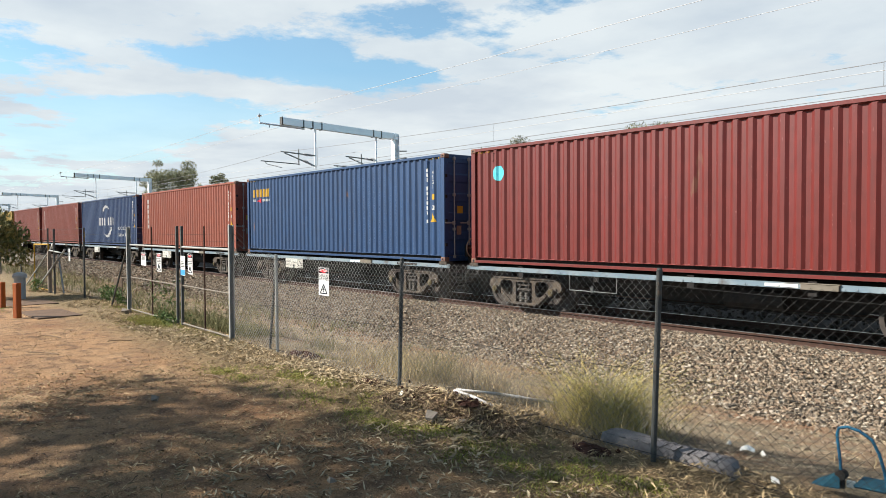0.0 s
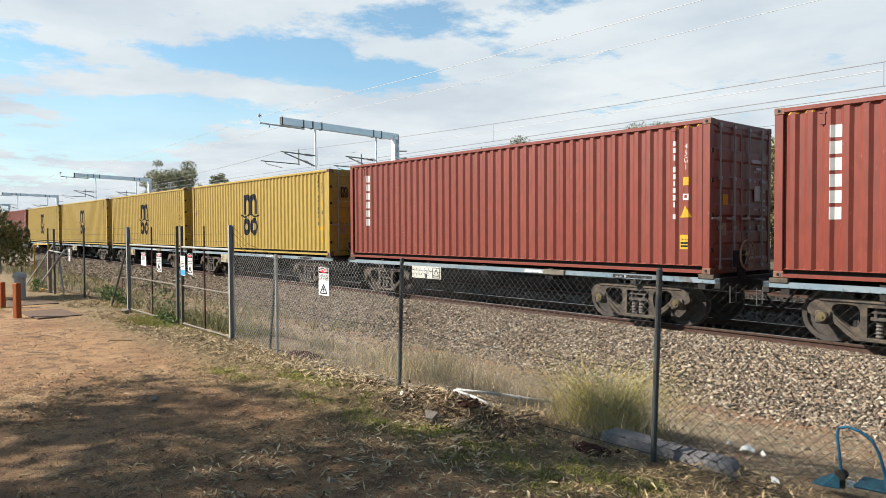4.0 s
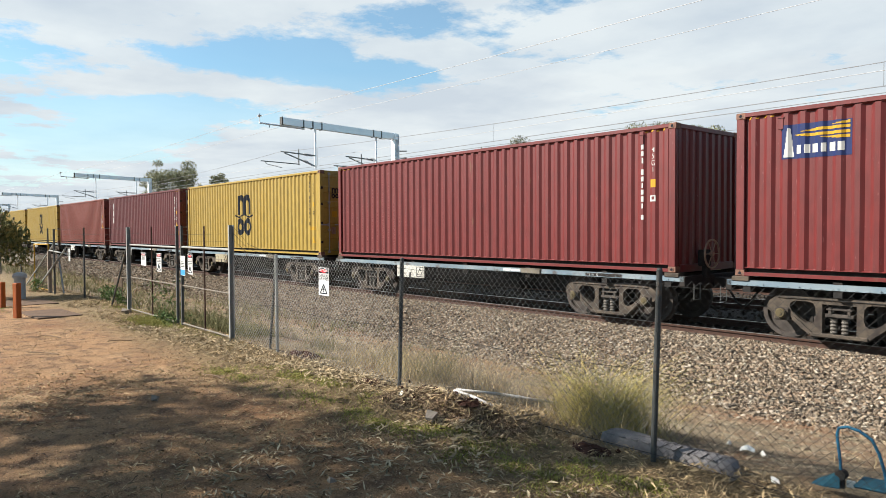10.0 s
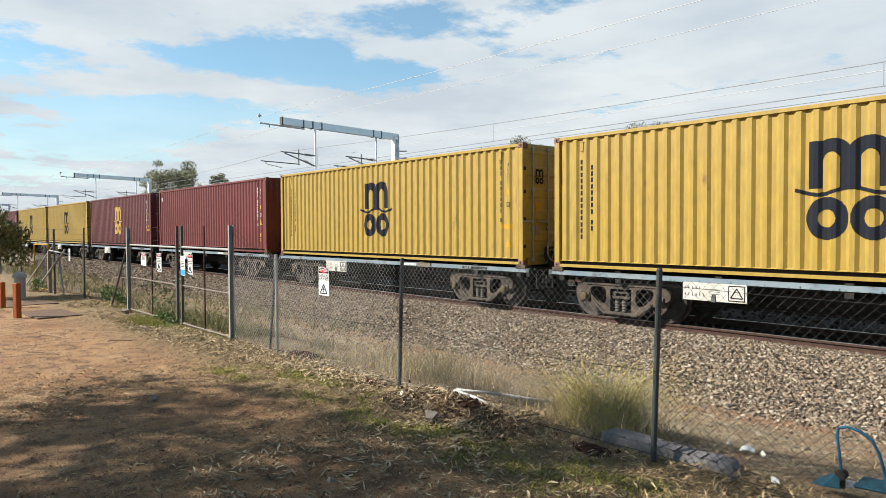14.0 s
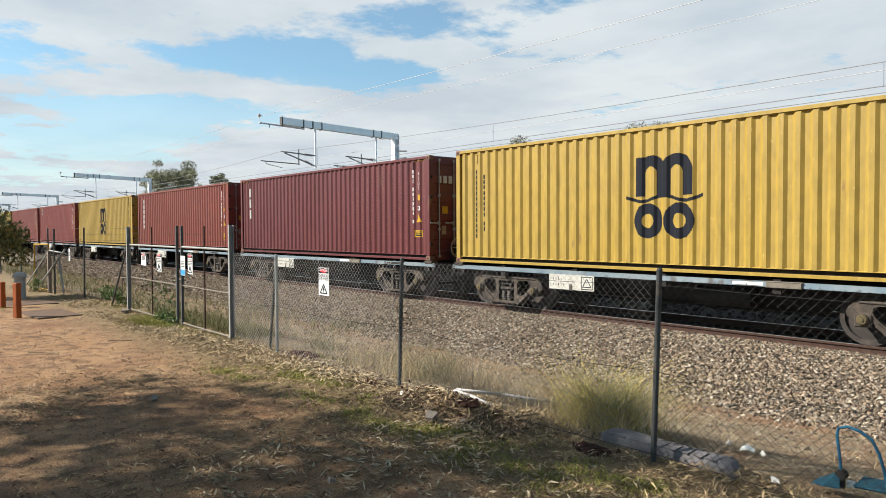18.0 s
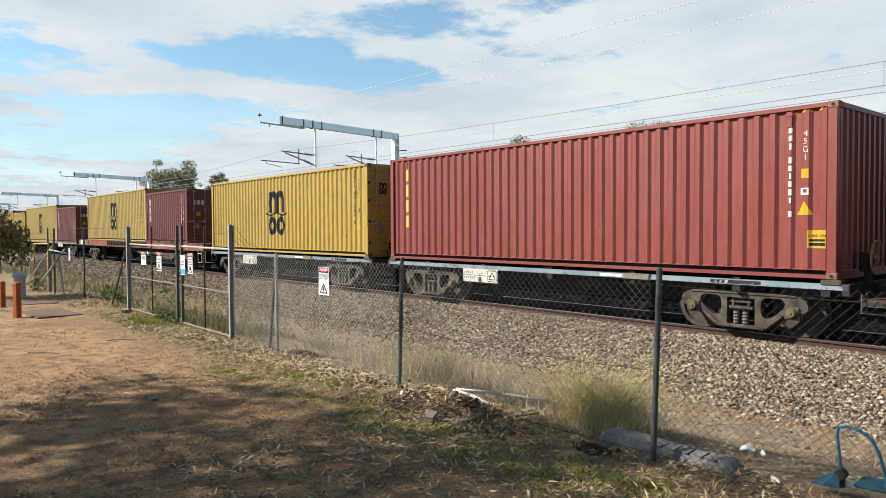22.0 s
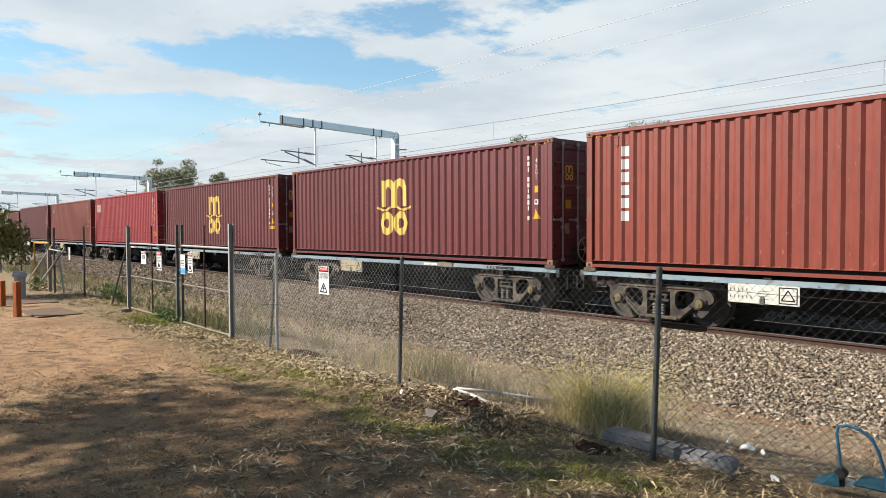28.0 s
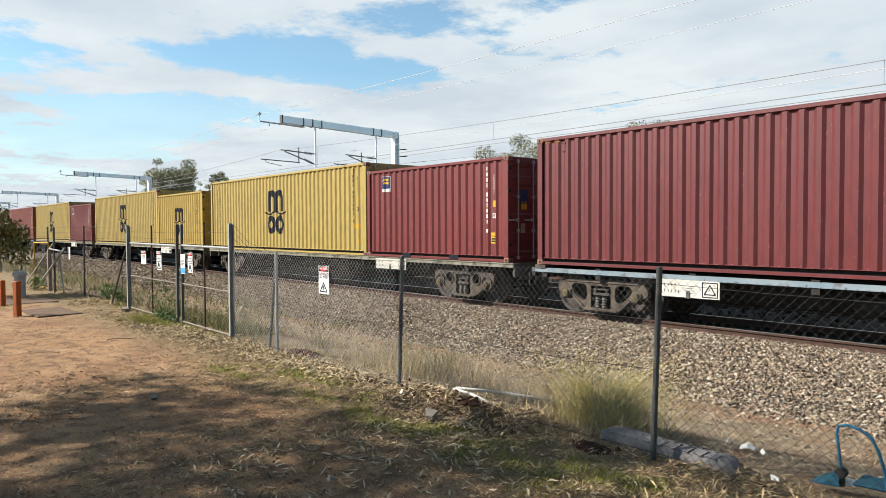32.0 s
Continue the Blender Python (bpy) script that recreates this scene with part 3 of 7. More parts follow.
def stones(rng, xy, size, sink=0.25):
    """Angular stones as arrays; xy: (n, 2), size: (n,)."""
    base = np.array([(x, y, z) for x in (-1, 1) for y in (-1, 1) for z in (-1, 1)], np.float32) * 0.72
    tri = np.array([(0, 1, 3), (0, 3, 2), (4, 6, 7), (4, 7, 5), (0, 4, 5), (0, 5, 1), (2, 3, 7), (2, 7, 6), (0, 2, 6), (0, 6, 4), (1, 5, 7), (1, 7, 3)])
    n = len(xy)
    axes = np.stack([rng.uniform(0.8, 1.4, n), rng.uniform(0.6, 1.1, n), rng.uniform(0.5, 0.95, n)], -1)
    v = (base[None] * rng.uniform(0.6, 1.2, (n, 8, 1)) + rng.normal(0, 0.16, (n, 8, 3))) * axes[:, None]
    a, b = rng.uniform(0, 6.283, n), rng.uniform(0, 6.283, n)
    ca, sa, cb, sb = np.cos(a), np.sin(a), np.cos(b), np.sin(b)
    x, y, z = v[..., 0], v[..., 1], v[..., 2]
    y, z = y * cb[:, None] - z * sb[:, None], y * sb[:, None] + z * cb[:, None]
    x, y = x * ca[:, None] - y * sa[:, None], x * sa[:, None] + y * ca[:, None]
    v = np.stack([x, y, z], -1) * size[:, None, None]
    zs = np.array([surface(px, py) for px, py in xy])
    v += np.concatenate([xy, (zs + size * (sink + rng.normal(0, 0.35, n)))[:, None]], 1)[:, None]
    return v.reshape(-1, 3), (tri[None] + 8 * np.arange(n)[:, None, None]).reshape(-1, 3)


def build_ballast():
    rng = np.random.default_rng(5)
    sets = []
    for x0, x1, y0, y1, density, lo, hi in ((-13.0, 3.5, 8.6, 12.2, 980, 0.013, 0.031), (-30.0, -13.0, 8.95, 12.2, 480, 0.017, 0.034),
                                            (-60.0, -30.0, 8.95, 12.2, 110, 0.03, 0.056),  (-14.0, 2.0, 6.4, 9.2, 110, 0.008, 0.026), (-30.0, -14.0, 7.0, 9.2, 40, 0.015, 0.035)):
        n = int((x1 - x0) * (y1 - y0) * density)
        xy = np.stack([rng.uniform(x0, x1, n), rng.uniform(y0, y1, n)], 1)
        edge = 9.15 + 0.25 * np.sin(xy[:, 0] * 0.9) + 0.15 * np.sin(xy[:, 0] * 2.3)
        keep = (xy[:, 1] > edge) | (rng.random(n) < (0.25 if lo > 0.02 else 1.0) * np.clip((xy[:, 1] - 6.2) / 2.5, 0.1, 1))
        xy = xy[keep]
        sets.append(stones(rng, xy, rng.uniform(lo, hi, len(xy))))
    vs, fs, k = [], [], 0
    for v, f in sets:
        vs.append(v), fs.append(f + k)
        k += len(v)
    # dark stones stand in for shade under and behind the wagons
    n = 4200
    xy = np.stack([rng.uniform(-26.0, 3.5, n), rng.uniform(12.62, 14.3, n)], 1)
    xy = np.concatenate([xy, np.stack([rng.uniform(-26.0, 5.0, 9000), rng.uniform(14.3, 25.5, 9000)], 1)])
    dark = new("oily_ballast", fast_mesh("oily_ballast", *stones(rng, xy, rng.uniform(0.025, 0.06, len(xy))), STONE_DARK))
    tagged(dark, "ballast coloured dark for the shade under and beyond the train", "ballast", kind="stuff")
    ob = new("ballast", fast_mesh("ballast", np.concatenate(vs), np.concatenate(fs), STONE))
    tagged(ob, "grey-brown crushed stone ballast along the railway line", "ballast", kind="stuff")


def rail_profile(y, top):
    """Half a rail's section, mirrored: foot, web, head."""
    half = [(0.07, -0.158), (0.07, -0.147), (0.016, -0.13), (0.009, -0.10), (0.009, -0.05), (0.035, -0.035), (0.036, -0.004), (0.03, 0.0)]
    return [(y + a, top + b) for a, b in half] + [(y - a, top + b) for a, b in reversed(half)]


def build_tracks():
    x0, x1 = -420.0, 160.0
    tie = Geo().box(-0.11, 0.11, -1.25, 1.25, -0.2, 0.0, 0.02).mesh("sleeper", SLEEPER)
    for centre in (LINE_Y, 17.75, 21.95):
        label = "standard railway track with rusty rails on concrete sleepers"
        track = thing("railway_track", label, "railway track", pose(0, centre, RAIL_Z), "railway tracks", "structure")
        for side in (-0.753, 0.753):
            prof = rail_profile(side, 0.0)
            n = len(prof)
            g = Geo()
            g.add([(x0, y, z) for y, z in prof] + [(x1, y, z) for y, z in prof],
                  [(i, (i + 1) % n, (i + 1) % n + n, i + n) for i in range(n)] + [tuple(range(n)), tuple(reversed(range(n, 2 * n)))])
            rail = part("rail", g, RUSTY, track)
            part("rail_head", Geo().box(x0, x1, side - 0.027, side + 0.027, -0.004, 0.003), RAIL_HEAD, rail, "worn bright rail head")
        for i in range(62):
            part("sleeper", tie, SLEEPER, track, at=pose(-33 + 0.62 * i, 0, -0.163))


build_tracks()
build_ballast()
# ---------------------------------------------------------------- containers
HIGH, LOW, WIDE = 2.896, 2.591, 2.438
LONG, SHORT = 12.192, 6.058
RIB = 0.2776
RIB_PROFILE = ((0.0, 0.0), (0.078, 0.0), (0.138, 0.038), (0.2176, 0.038), (RIB, 0.0))


def rib_depth(x):
    """How far the ribbed side lies behind its outer face at x."""
    u = x % RIB
    for (a, da), (b, db) in zip(RIB_PROFILE, RIB_PROFILE[1:]):
        if u <= b:
            return da + (db - da) * (u - a) / (b - a)
    return 0.0


def ribbed(length, height):
    """A ribbed wall that faces -y, its outer face at y = 0.018; closed behind."""
    def build():
        g = Geo()
        half = length / 2 - 0.125
        cuts = {-half, half}
        k = math.floor(-half / RIB)
        while k * RIB < half:
            cuts |= {k * RIB + u for u, _ in RIB_PROFILE[:4] if -half < k * RIB + u < half}
            k += 1
        cuts = sorted(cuts)
        lo, hi = 0.15, height - 0.075
        rows = ((lo, 0.0), (lo + 0.022, 1.0), (hi - 0.035, 1.0), (hi, 0.15))
        vs = [(x, 0.018 + rib_depth(x) * (0.0 if abs(abs(x) - half) < 1e-6 else w), z) for z, w in rows for x in cuts]
        m = len(cuts)
        g.add(vs, [(j * m + i, j * m + i + 1, (j + 1) * m + i + 1, (j + 1) * m + i) for j in range(3) for i in range(m - 1)])
        g.box(-half, half, 0.066, 0.072, lo, hi)
        return g
    return build


def end_panel(height):
    """The blind end: upright ribs, deeper than on the side; it faces -y before it is turned."""
    def build():
        g = Geo()
        half, lo, hi, pitch = WIDE / 2 - 0.13, 0.15, height - 0.09, 0.25
        xs, x = [], -half
        for i in range(9):
            xs += [(x, 0.02), (x + 0.09, 0.02), (x + 0.125, 0.065), (x + 0.215, 0.065)]
            x += pitch
        xs = [(min(a, half), d) for a, d in xs] + [(half, 0.02)]
        g.add([(a, d, z) for z in (lo, hi) for a, d in xs], [(i, i + 1, len(xs) + i + 1, len(xs) + i) for i in range(len(xs) - 1)])
        return g
    return build


def roof_panel(length, height):
    def build():
        g = Geo()
        half, x, row = length / 2 - 0.1, -length / 2 + 0.1, []
        while x < half - 0.2:
            row += [(x, -0.015), (x + 0.09, -0.015), (x + 0.11, 0.0), (x + 0.19, 0.0)]
            x += 0.21
        row.append((half, -0.015))
        m = len(row)
        g.add([(a, y, height - 0.01 + d) for y in (-1.15, 1.15) for a, d in row], [(i, i + 1, m + i + 1, m + i) for i in range(m - 1)])
        return g
    return build


def casting():
    g = Geo().box(-0.089, 0.089, -0.081, 0.081, 0.0, 0.118, 0.012)
    for y in (-0.083, 0.083):
        g.ring((0.0, y, 0.059), 1, 0.028, 0.042, 0.004, 12)
    return g


# a black plug on the casting, in place of the shade inside its hole
def casting_hole():
    g = Geo()
    pts = [(0.034 * math.cos(a), 0.059 + 0.045 * math.sin(a)) for a in (i * math.pi / 5 for i in range(10))]
    return g.prism(pts, -0.0855, -0.079)


def door_leaf(height):
    def build():
        g = Geo()
        lo, hi = 0.16, height - 0.13
        step = (hi - lo) / 5
        rows = [(lo, 0.02)]
        for i in range(5):
            z = lo + step * i
            rows += [(z + 0.09, 0.02), (z + 0.13, 0.038), (z + step - 0.13, 0.038), (z + step - 0.09, 0.02)]
        rows.append((hi, 0.02))
        m = len(rows)
        vs = [(x, d if abs(x) < 0.53 else 0.02, z) for x in (-0.56, -0.53, -0.52, 0.52, 0.53, 0.56) for z, d in rows]
        g.add(vs, [(i * m + j, (i + 1) * m + j, (i + 1) * m + j + 1, i * m + j + 1) for i in range(5) for j in range(m - 1)])
        return g
    return build


def lock_rod(height):
    def build():
        g = Geo().tube((0, -0.01, 0.08), (0, -0.01, height - 0.06), 0.017, n=8)
        for z in (0.12, height * 0.3, height * 0.62, height - 0.12):
            g.box(-0.045, 0.045, -0.03, 0.02, z - 0.035, z + 0.035, 0.006)
        return g
    return build


def lock_handle():
    return Geo().box(-0.33, 0.02, -0.03, -0.012, 1.02, 1.06, 0.005).box(-0.06, 0.03, -0.02, 0.02, 0.99, 1.09, 0.006)


def side_text(mask_builder, x0, z0, cell=0.012, proud=0.003):
    return lambda: painted(mask_builder(), x0, z0, cell, lambda x: 0.018 + rib_depth(x), proud)


def bars(sizes, width, gap, horizontal=False):
    """A column (or row) of plain blocks, one for each sign of a word."""
    def build():
        cell = 0.012
        total = sum(sizes) + gap * (len(sizes) - 1)
        m = np.zeros((int((width if horizontal else total) / cell) + 1, int((total if horizontal else width) / cell) + 1), bool)
        a = 0.0
        for s in sizes:
            i, j = int(a / cell), int((a + s) / cell)
            if horizontal:
                m[:, i:j] = True
            else:
                m[m.shape[0] - j:m.shape[0] - i, :] = True
            a += s + gap
        return m
    return build


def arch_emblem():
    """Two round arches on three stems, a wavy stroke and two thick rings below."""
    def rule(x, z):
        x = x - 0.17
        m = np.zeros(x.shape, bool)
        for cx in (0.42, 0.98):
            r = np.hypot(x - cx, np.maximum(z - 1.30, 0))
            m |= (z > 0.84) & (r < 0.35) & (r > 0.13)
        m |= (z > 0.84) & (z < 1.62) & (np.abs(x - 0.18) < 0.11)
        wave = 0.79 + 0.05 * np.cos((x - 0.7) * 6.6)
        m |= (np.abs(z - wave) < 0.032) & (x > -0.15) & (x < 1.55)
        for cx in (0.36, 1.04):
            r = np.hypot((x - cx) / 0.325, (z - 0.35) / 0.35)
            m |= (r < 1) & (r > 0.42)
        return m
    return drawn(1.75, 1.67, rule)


def oval(w, h):
    return lambda: drawn(w, h, lambda x, z: ((x - w / 2) / (w / 2)) ** 2 + ((z - h / 2) / (h / 2)) ** 2 < 1)


def plate(w, h):
    return lambda: np.ones((max(1, int(h / 0.012)), max(1, int(w / 0.012))), bool)


def triangle(w, h):
    return lambda: drawn(w, h, lambda x, z: np.abs(x - w / 2) < (w / 2) * (1 - z / h))


def stacked(text, height, gap):
    """Letters one below the other."""
    def build():
        ms = [glyphs(c, 0.012, height) for c in text]
        w, step = max(m.shape[1] for m in ms), int(gap / 0.012)
        out = np.zeros((sum(m.shape[0] for m in ms) + step * (len(ms) - 1), w), bool)
        top = out.shape[0]
        for m in ms:
            o = (w - m.shape[1]) // 2
            out[top - m.shape[0]:top, o:o + m.shape[1]] |= m
            top -= m.shape[0] + step
        return out
    return build


def crescents():
    def rule(x, z):
        a = (np.hypot((x - 1.45) / 1.1, (z - 0.95) / 1.05) < 1) & (np.hypot((x - 1.62) / 1.1, (z - 0.80) / 1.05) > 1) & (z > 1.45) & (x > 0.7)
        b = (np.hypot((x - 1.75) / 1.1, (z - 1.05) / 1.05) < 1) & (np.hypot((x - 1.56) / 1.12, (z - 1.20) / 1.05) > 1) & (z < 0.62) & (x < 2.8)
        return a | b
    return drawn(3.2, 2.1, rule)


def row_blocks(widths, height, gap):
    return bars(widths, height, gap, True)


def signs(n, w, h, gap, space=(), horizontal=False):
    """n plain bars in a column (or row), one for each letter of a name."""
    def build():
        cell = 0.012
        step = (w if horizontal else h) + gap
        spots = [(i + sum(1 for s in space if s <= i) * 0.7) * step for i in range(n)]
        total = spots[-1] + step - gap
        m = np.zeros((int((h if horizontal else total) / cell) + 1, int((total if horizontal else w) / cell) + 1), bool)
        zs, xs = np.mgrid[0:m.shape[0], 0:m.shape[1]] * cell + cell / 2
        for i, o in enumerate(spots):
            x, z = (xs - o, zs) if horizontal else (xs, zs - (total - o - h))
            inside = (x >= 0) & (x <= w) & (z >= 0) & (z <= h)
            shape = np.abs(x - w / 2) < w * (0.42 if i % 3 else 0.34)
            m |= inside & shape
        return m
    return build


def marks_for(kind, height, length, mat_ids):
    """The painted marks of a container's side: key, name, builder, material, label."""
    right, left = length / 2, -length / 2
    small = "small painted number bars"
    out = [("id", "lettering", side_text(signs(11, 0.06, 0.10, 0.035, (4, 10)), right - 0.79, height - 1.86), mat_ids, small),
           ("size", "lettering", side_text(stacked("45G1" if height > 2.7 else "22G1", 0.10, 0.022), right - 0.56, height - 0.92), mat_ids, "size code 45G1" if height > 2.7 else "size code 22G1"),
           ("tag", "height_label", side_text(plate(0.14, 0.16), right - 0.59, height - 1.22), LABEL_YELLOW, "small yellow height label"),
           ("tag2", "class_label", side_text(lambda: drawn(0.15, 0.13, lambda x, z: (np.abs(x - 0.075) > 0.03) | (np.abs(z - 0.065) > 0.03)), right - 0.60, height - 1.50), mat_ids, "small class label")]
    if kind not in ("plain", "bold") and length > 8:
        out.append(("tri", "warning_triangle", side_text(triangle(0.26, 0.23), right - (1.02 if kind == "badge" else 0.66), 0.42 if kind == "arch" else height - 1.83), LABEL_YELLOW, "yellow warning triangle"))
    if height > 2.7:
        for k, x in (("stripe", right - 0.72), ("stripe2", left + 0.2)):
            for i in range(4):
                out.append((f"{k}{i}", "hazard_stripe", side_text(lambda: drawn(0.12, 0.05, lambda x, z: (x - z > 0) & (x - z < 0.06)), x + 0.13 * i, height - 0.13), LABEL_YELLOW, ""))
    def row(key, n, w, h, gap, x, z, m, text, horizontal=False, after=(), proud=0.003):
        for i in range(n):
            o = (i + 0.7 * sum(1 for a in after if a <= i)) * ((w if horizontal else h) + gap)
            out.append((f"{key}{i}", "lettering_bar", side_text(plate(w * 0.62, h), x + (o if horizontal else 0.19 * w), z + (0 if horizontal else (n - 1) * (h + gap) - o), proud=proud), m, text))
    caution = lambda x, z, w=0.2, h=0.28: out.append(("caution", "caution_label", side_text(plate(w, h), x, z), LABEL_YELLOW, "yellow caution label")) or out.append(("word", "lettering", side_text(lambda: glyphs("CAUTION", w / 60, w / 7), x + 0.02, z + h * 0.62, w / 60, 0.006), BLACK, "black word CAUTION")) or out.append(("under", "lettering", side_text(bars([h * 0.14, h * 0.14], w * 0.8, h * 0.08), x + 0.1 * w, z + h * 0.1, proud=0.006), BLACK, "two black text bars"))
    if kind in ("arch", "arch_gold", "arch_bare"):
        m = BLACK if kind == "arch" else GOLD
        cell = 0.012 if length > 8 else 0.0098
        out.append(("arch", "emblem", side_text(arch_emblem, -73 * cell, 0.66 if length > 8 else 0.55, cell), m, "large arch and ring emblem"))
        if length > 8 and kind != "arch_bare":
            out.append(("word1", "lettering", side_text(signs(13, 0.08, 0.095, 0.04), left + 0.70, 0.64), m, "column of lettering bars"))
            out.append(("word2", "lettering", side_text(signs(10, 0.08, 0.095, 0.04, (8,)), left + 0.98, 0.82), m, "column of lettering bars"))
            out.append(("caution", "caution_label", side_text(plate(0.36, 0.12), right - 0.76, 0.86), LABEL_YELLOW, "small yellow caution label"))
    elif kind == "six":
        row("six", 6, 0.30, 0.205, 0.06, left + 0.83, 0.99, WHITE, "")
        caution(right - 0.66, 0.46)
    elif kind == "three":
        k = 1.33 if height > 2.7 else 1.08
        row("three", 3, 0.28, 0.34, 0.08, left + (0.71 if height > 2.7 else 0.55), k, WHITE, "")
        if height > 2.7:
            caution(right - 0.72, height - 2.25, 0.34, 0.2)
    elif kind == "four_gold":
        row("four", 4, 0.27, 0.34, 0.1, left + 0.66, 0.91, GOLD, "")
        caution(right - 0.48, 0.51, 0.3, 0.3)
    elif kind == "oval":
        out.append(("oval", "emblem", side_text(oval(0.40, 0.36), left + 0.77, 2.05), TEAL, "teal oval emblem"))
    elif kind == "row_gold":
        row("row", 5, 0.26, 0.30, 0.03, left + 0.5, 2.15, LABEL_YELLOW, "", True)
        out.append(("under0", "lettering", side_text(row_blocks([0.06, 0.06], 0.09, 0.02), left + 0.55, 1.98), WHITE, "small white lettering bars"))
        out.append(("under", "emblem", side_text(lambda: drawn(0.5, 0.17, lambda x, z: (z > 0.10 - 0.2 * x) & (z < 0.05 + 0.22 * x) & (x < 0.48)), left + 0.72, 1.93), SIGNAL_RED, "small red wedge"))
        out.append(("under2", "lettering", side_text(signs(7, 0.075, 0.10, 0.012, (), True), left + 1.26, 1.97), WHITE, "small white lettering bars"))
    elif kind == "crescent":
        out.append(("cres", "emblem", side_text(crescents, -1.67, 0.47), WHITE, "white crescent emblem"))
        row("cresrow", 6, 0.38, 0.48, 0.13, -1.67, 1.22, WHITE, "", True, (3,))
        out.append(("eco", "lettering", side_text(lambda: glyphs("eco container", 0.0102, 0.285), 2.32, 0.93, 0.0102), WHITE, "white words eco container"))
        out.append(("bamboo", "lettering", side_text(lambda: glyphs("bamboo flooring", 0.0095, 0.255), 2.42, 0.46, 0.0095), WHITE, "white words bamboo flooring"))
        caution(left + 0.36, 0.45, 0.29, 0.38)
    elif kind == "banner":
        out.append(("banner", "emblem_panel", side_text(plate(1.1, 0.58), left + 0.79, 2.02), NAVY_LABEL, "navy emblem panel"))
        out.append(("beam", "emblem", side_text(lambda: drawn(0.86, 0.3, lambda x, z: (np.abs(z - 0.15) < 0.02 + 0.13 * x / 0.85) & ((z * 40).astype(int) % 3 > 0)), left + 1.0, 2.28, proud=0.006), LABEL_YELLOW, "yellow beam of light"))
        out.append(("tower", "emblem", side_text(lambda: drawn(0.16, 0.5, lambda x, z: np.abs(x - 0.08) < 0.08 - 0.06 * (z / 0.5)), left + 0.83, 2.05, proud=0.006), WHITE, "white tower shape"))
        out.append(("bword", "lettering", side_text(signs(6, 0.11, 0.14, 0.02, (), True), left + 1.02, 2.10, proud=0.006), WHITE, "row of white lettering bars"))
        caution(right - 0.70, 0.46, 0.31, 0.38)
    elif kind == "badge":
        out.append(("badge0", "emblem_panel", side_text(plate(0.42, 0.46), left + 0.78, height - 0.66), WHITE, "white badge plate"))
        out.append(("badge", "emblem", side_text(plate(0.385, 0.35), left + 0.795, height - 0.565, proud=0.006), NAVY_LABEL, "square navy badge"))
        out.append(("badge2", "emblem", side_text(lambda: drawn(0.32, 0.3, lambda x, z: (np.abs(z - 0.10 - x * 0.25 - 0.03 * np.sin(x * 18)) < 0.03) & (x > 0.05) | (np.abs(z - 0.20 - x * 0.22 - 0.03 * np.sin(x * 18)) < 0.028)), left + 0.82, height - 0.545, proud=0.009), LABEL_YELLOW, "yellow wavy strokes on the badge"))
        caution(right - 0.66, 0.46)
    elif kind == "bold":
        row("bold", 3, 0.26, 0.48, 0.05, left + 0.58, 1.98, WHITE, "", True)
        caution(right - 0.82, 0.54, 0.22, 0.22)
        out.append(("tri2", "warning_triangle", side_text(triangle(0.24, 0.23), right - 0.54, 0.54), LABEL_YELLOW, "yellow warning triangle"))
    elif kind == "dot":
        out.append(("dot", "emblem", side_text(plate(0.12, 0.2), left + 0.35, 2.35), WHITE, "small white mark"))
        caution(right - 0.66, 0.46)
    return out


def weight_table(x, z):
    """Six short rows of figures in two columns."""
    row = (z % 0.19 > 0.11) & (z % 0.19 < 0.16)
    return row & (((x % 0.05) < 0.032) & ((x < 0.2) | (x > 0.27)))


BLIND = ("four_gold", "banner", "plain", "dot")        # these run with their blind end leading


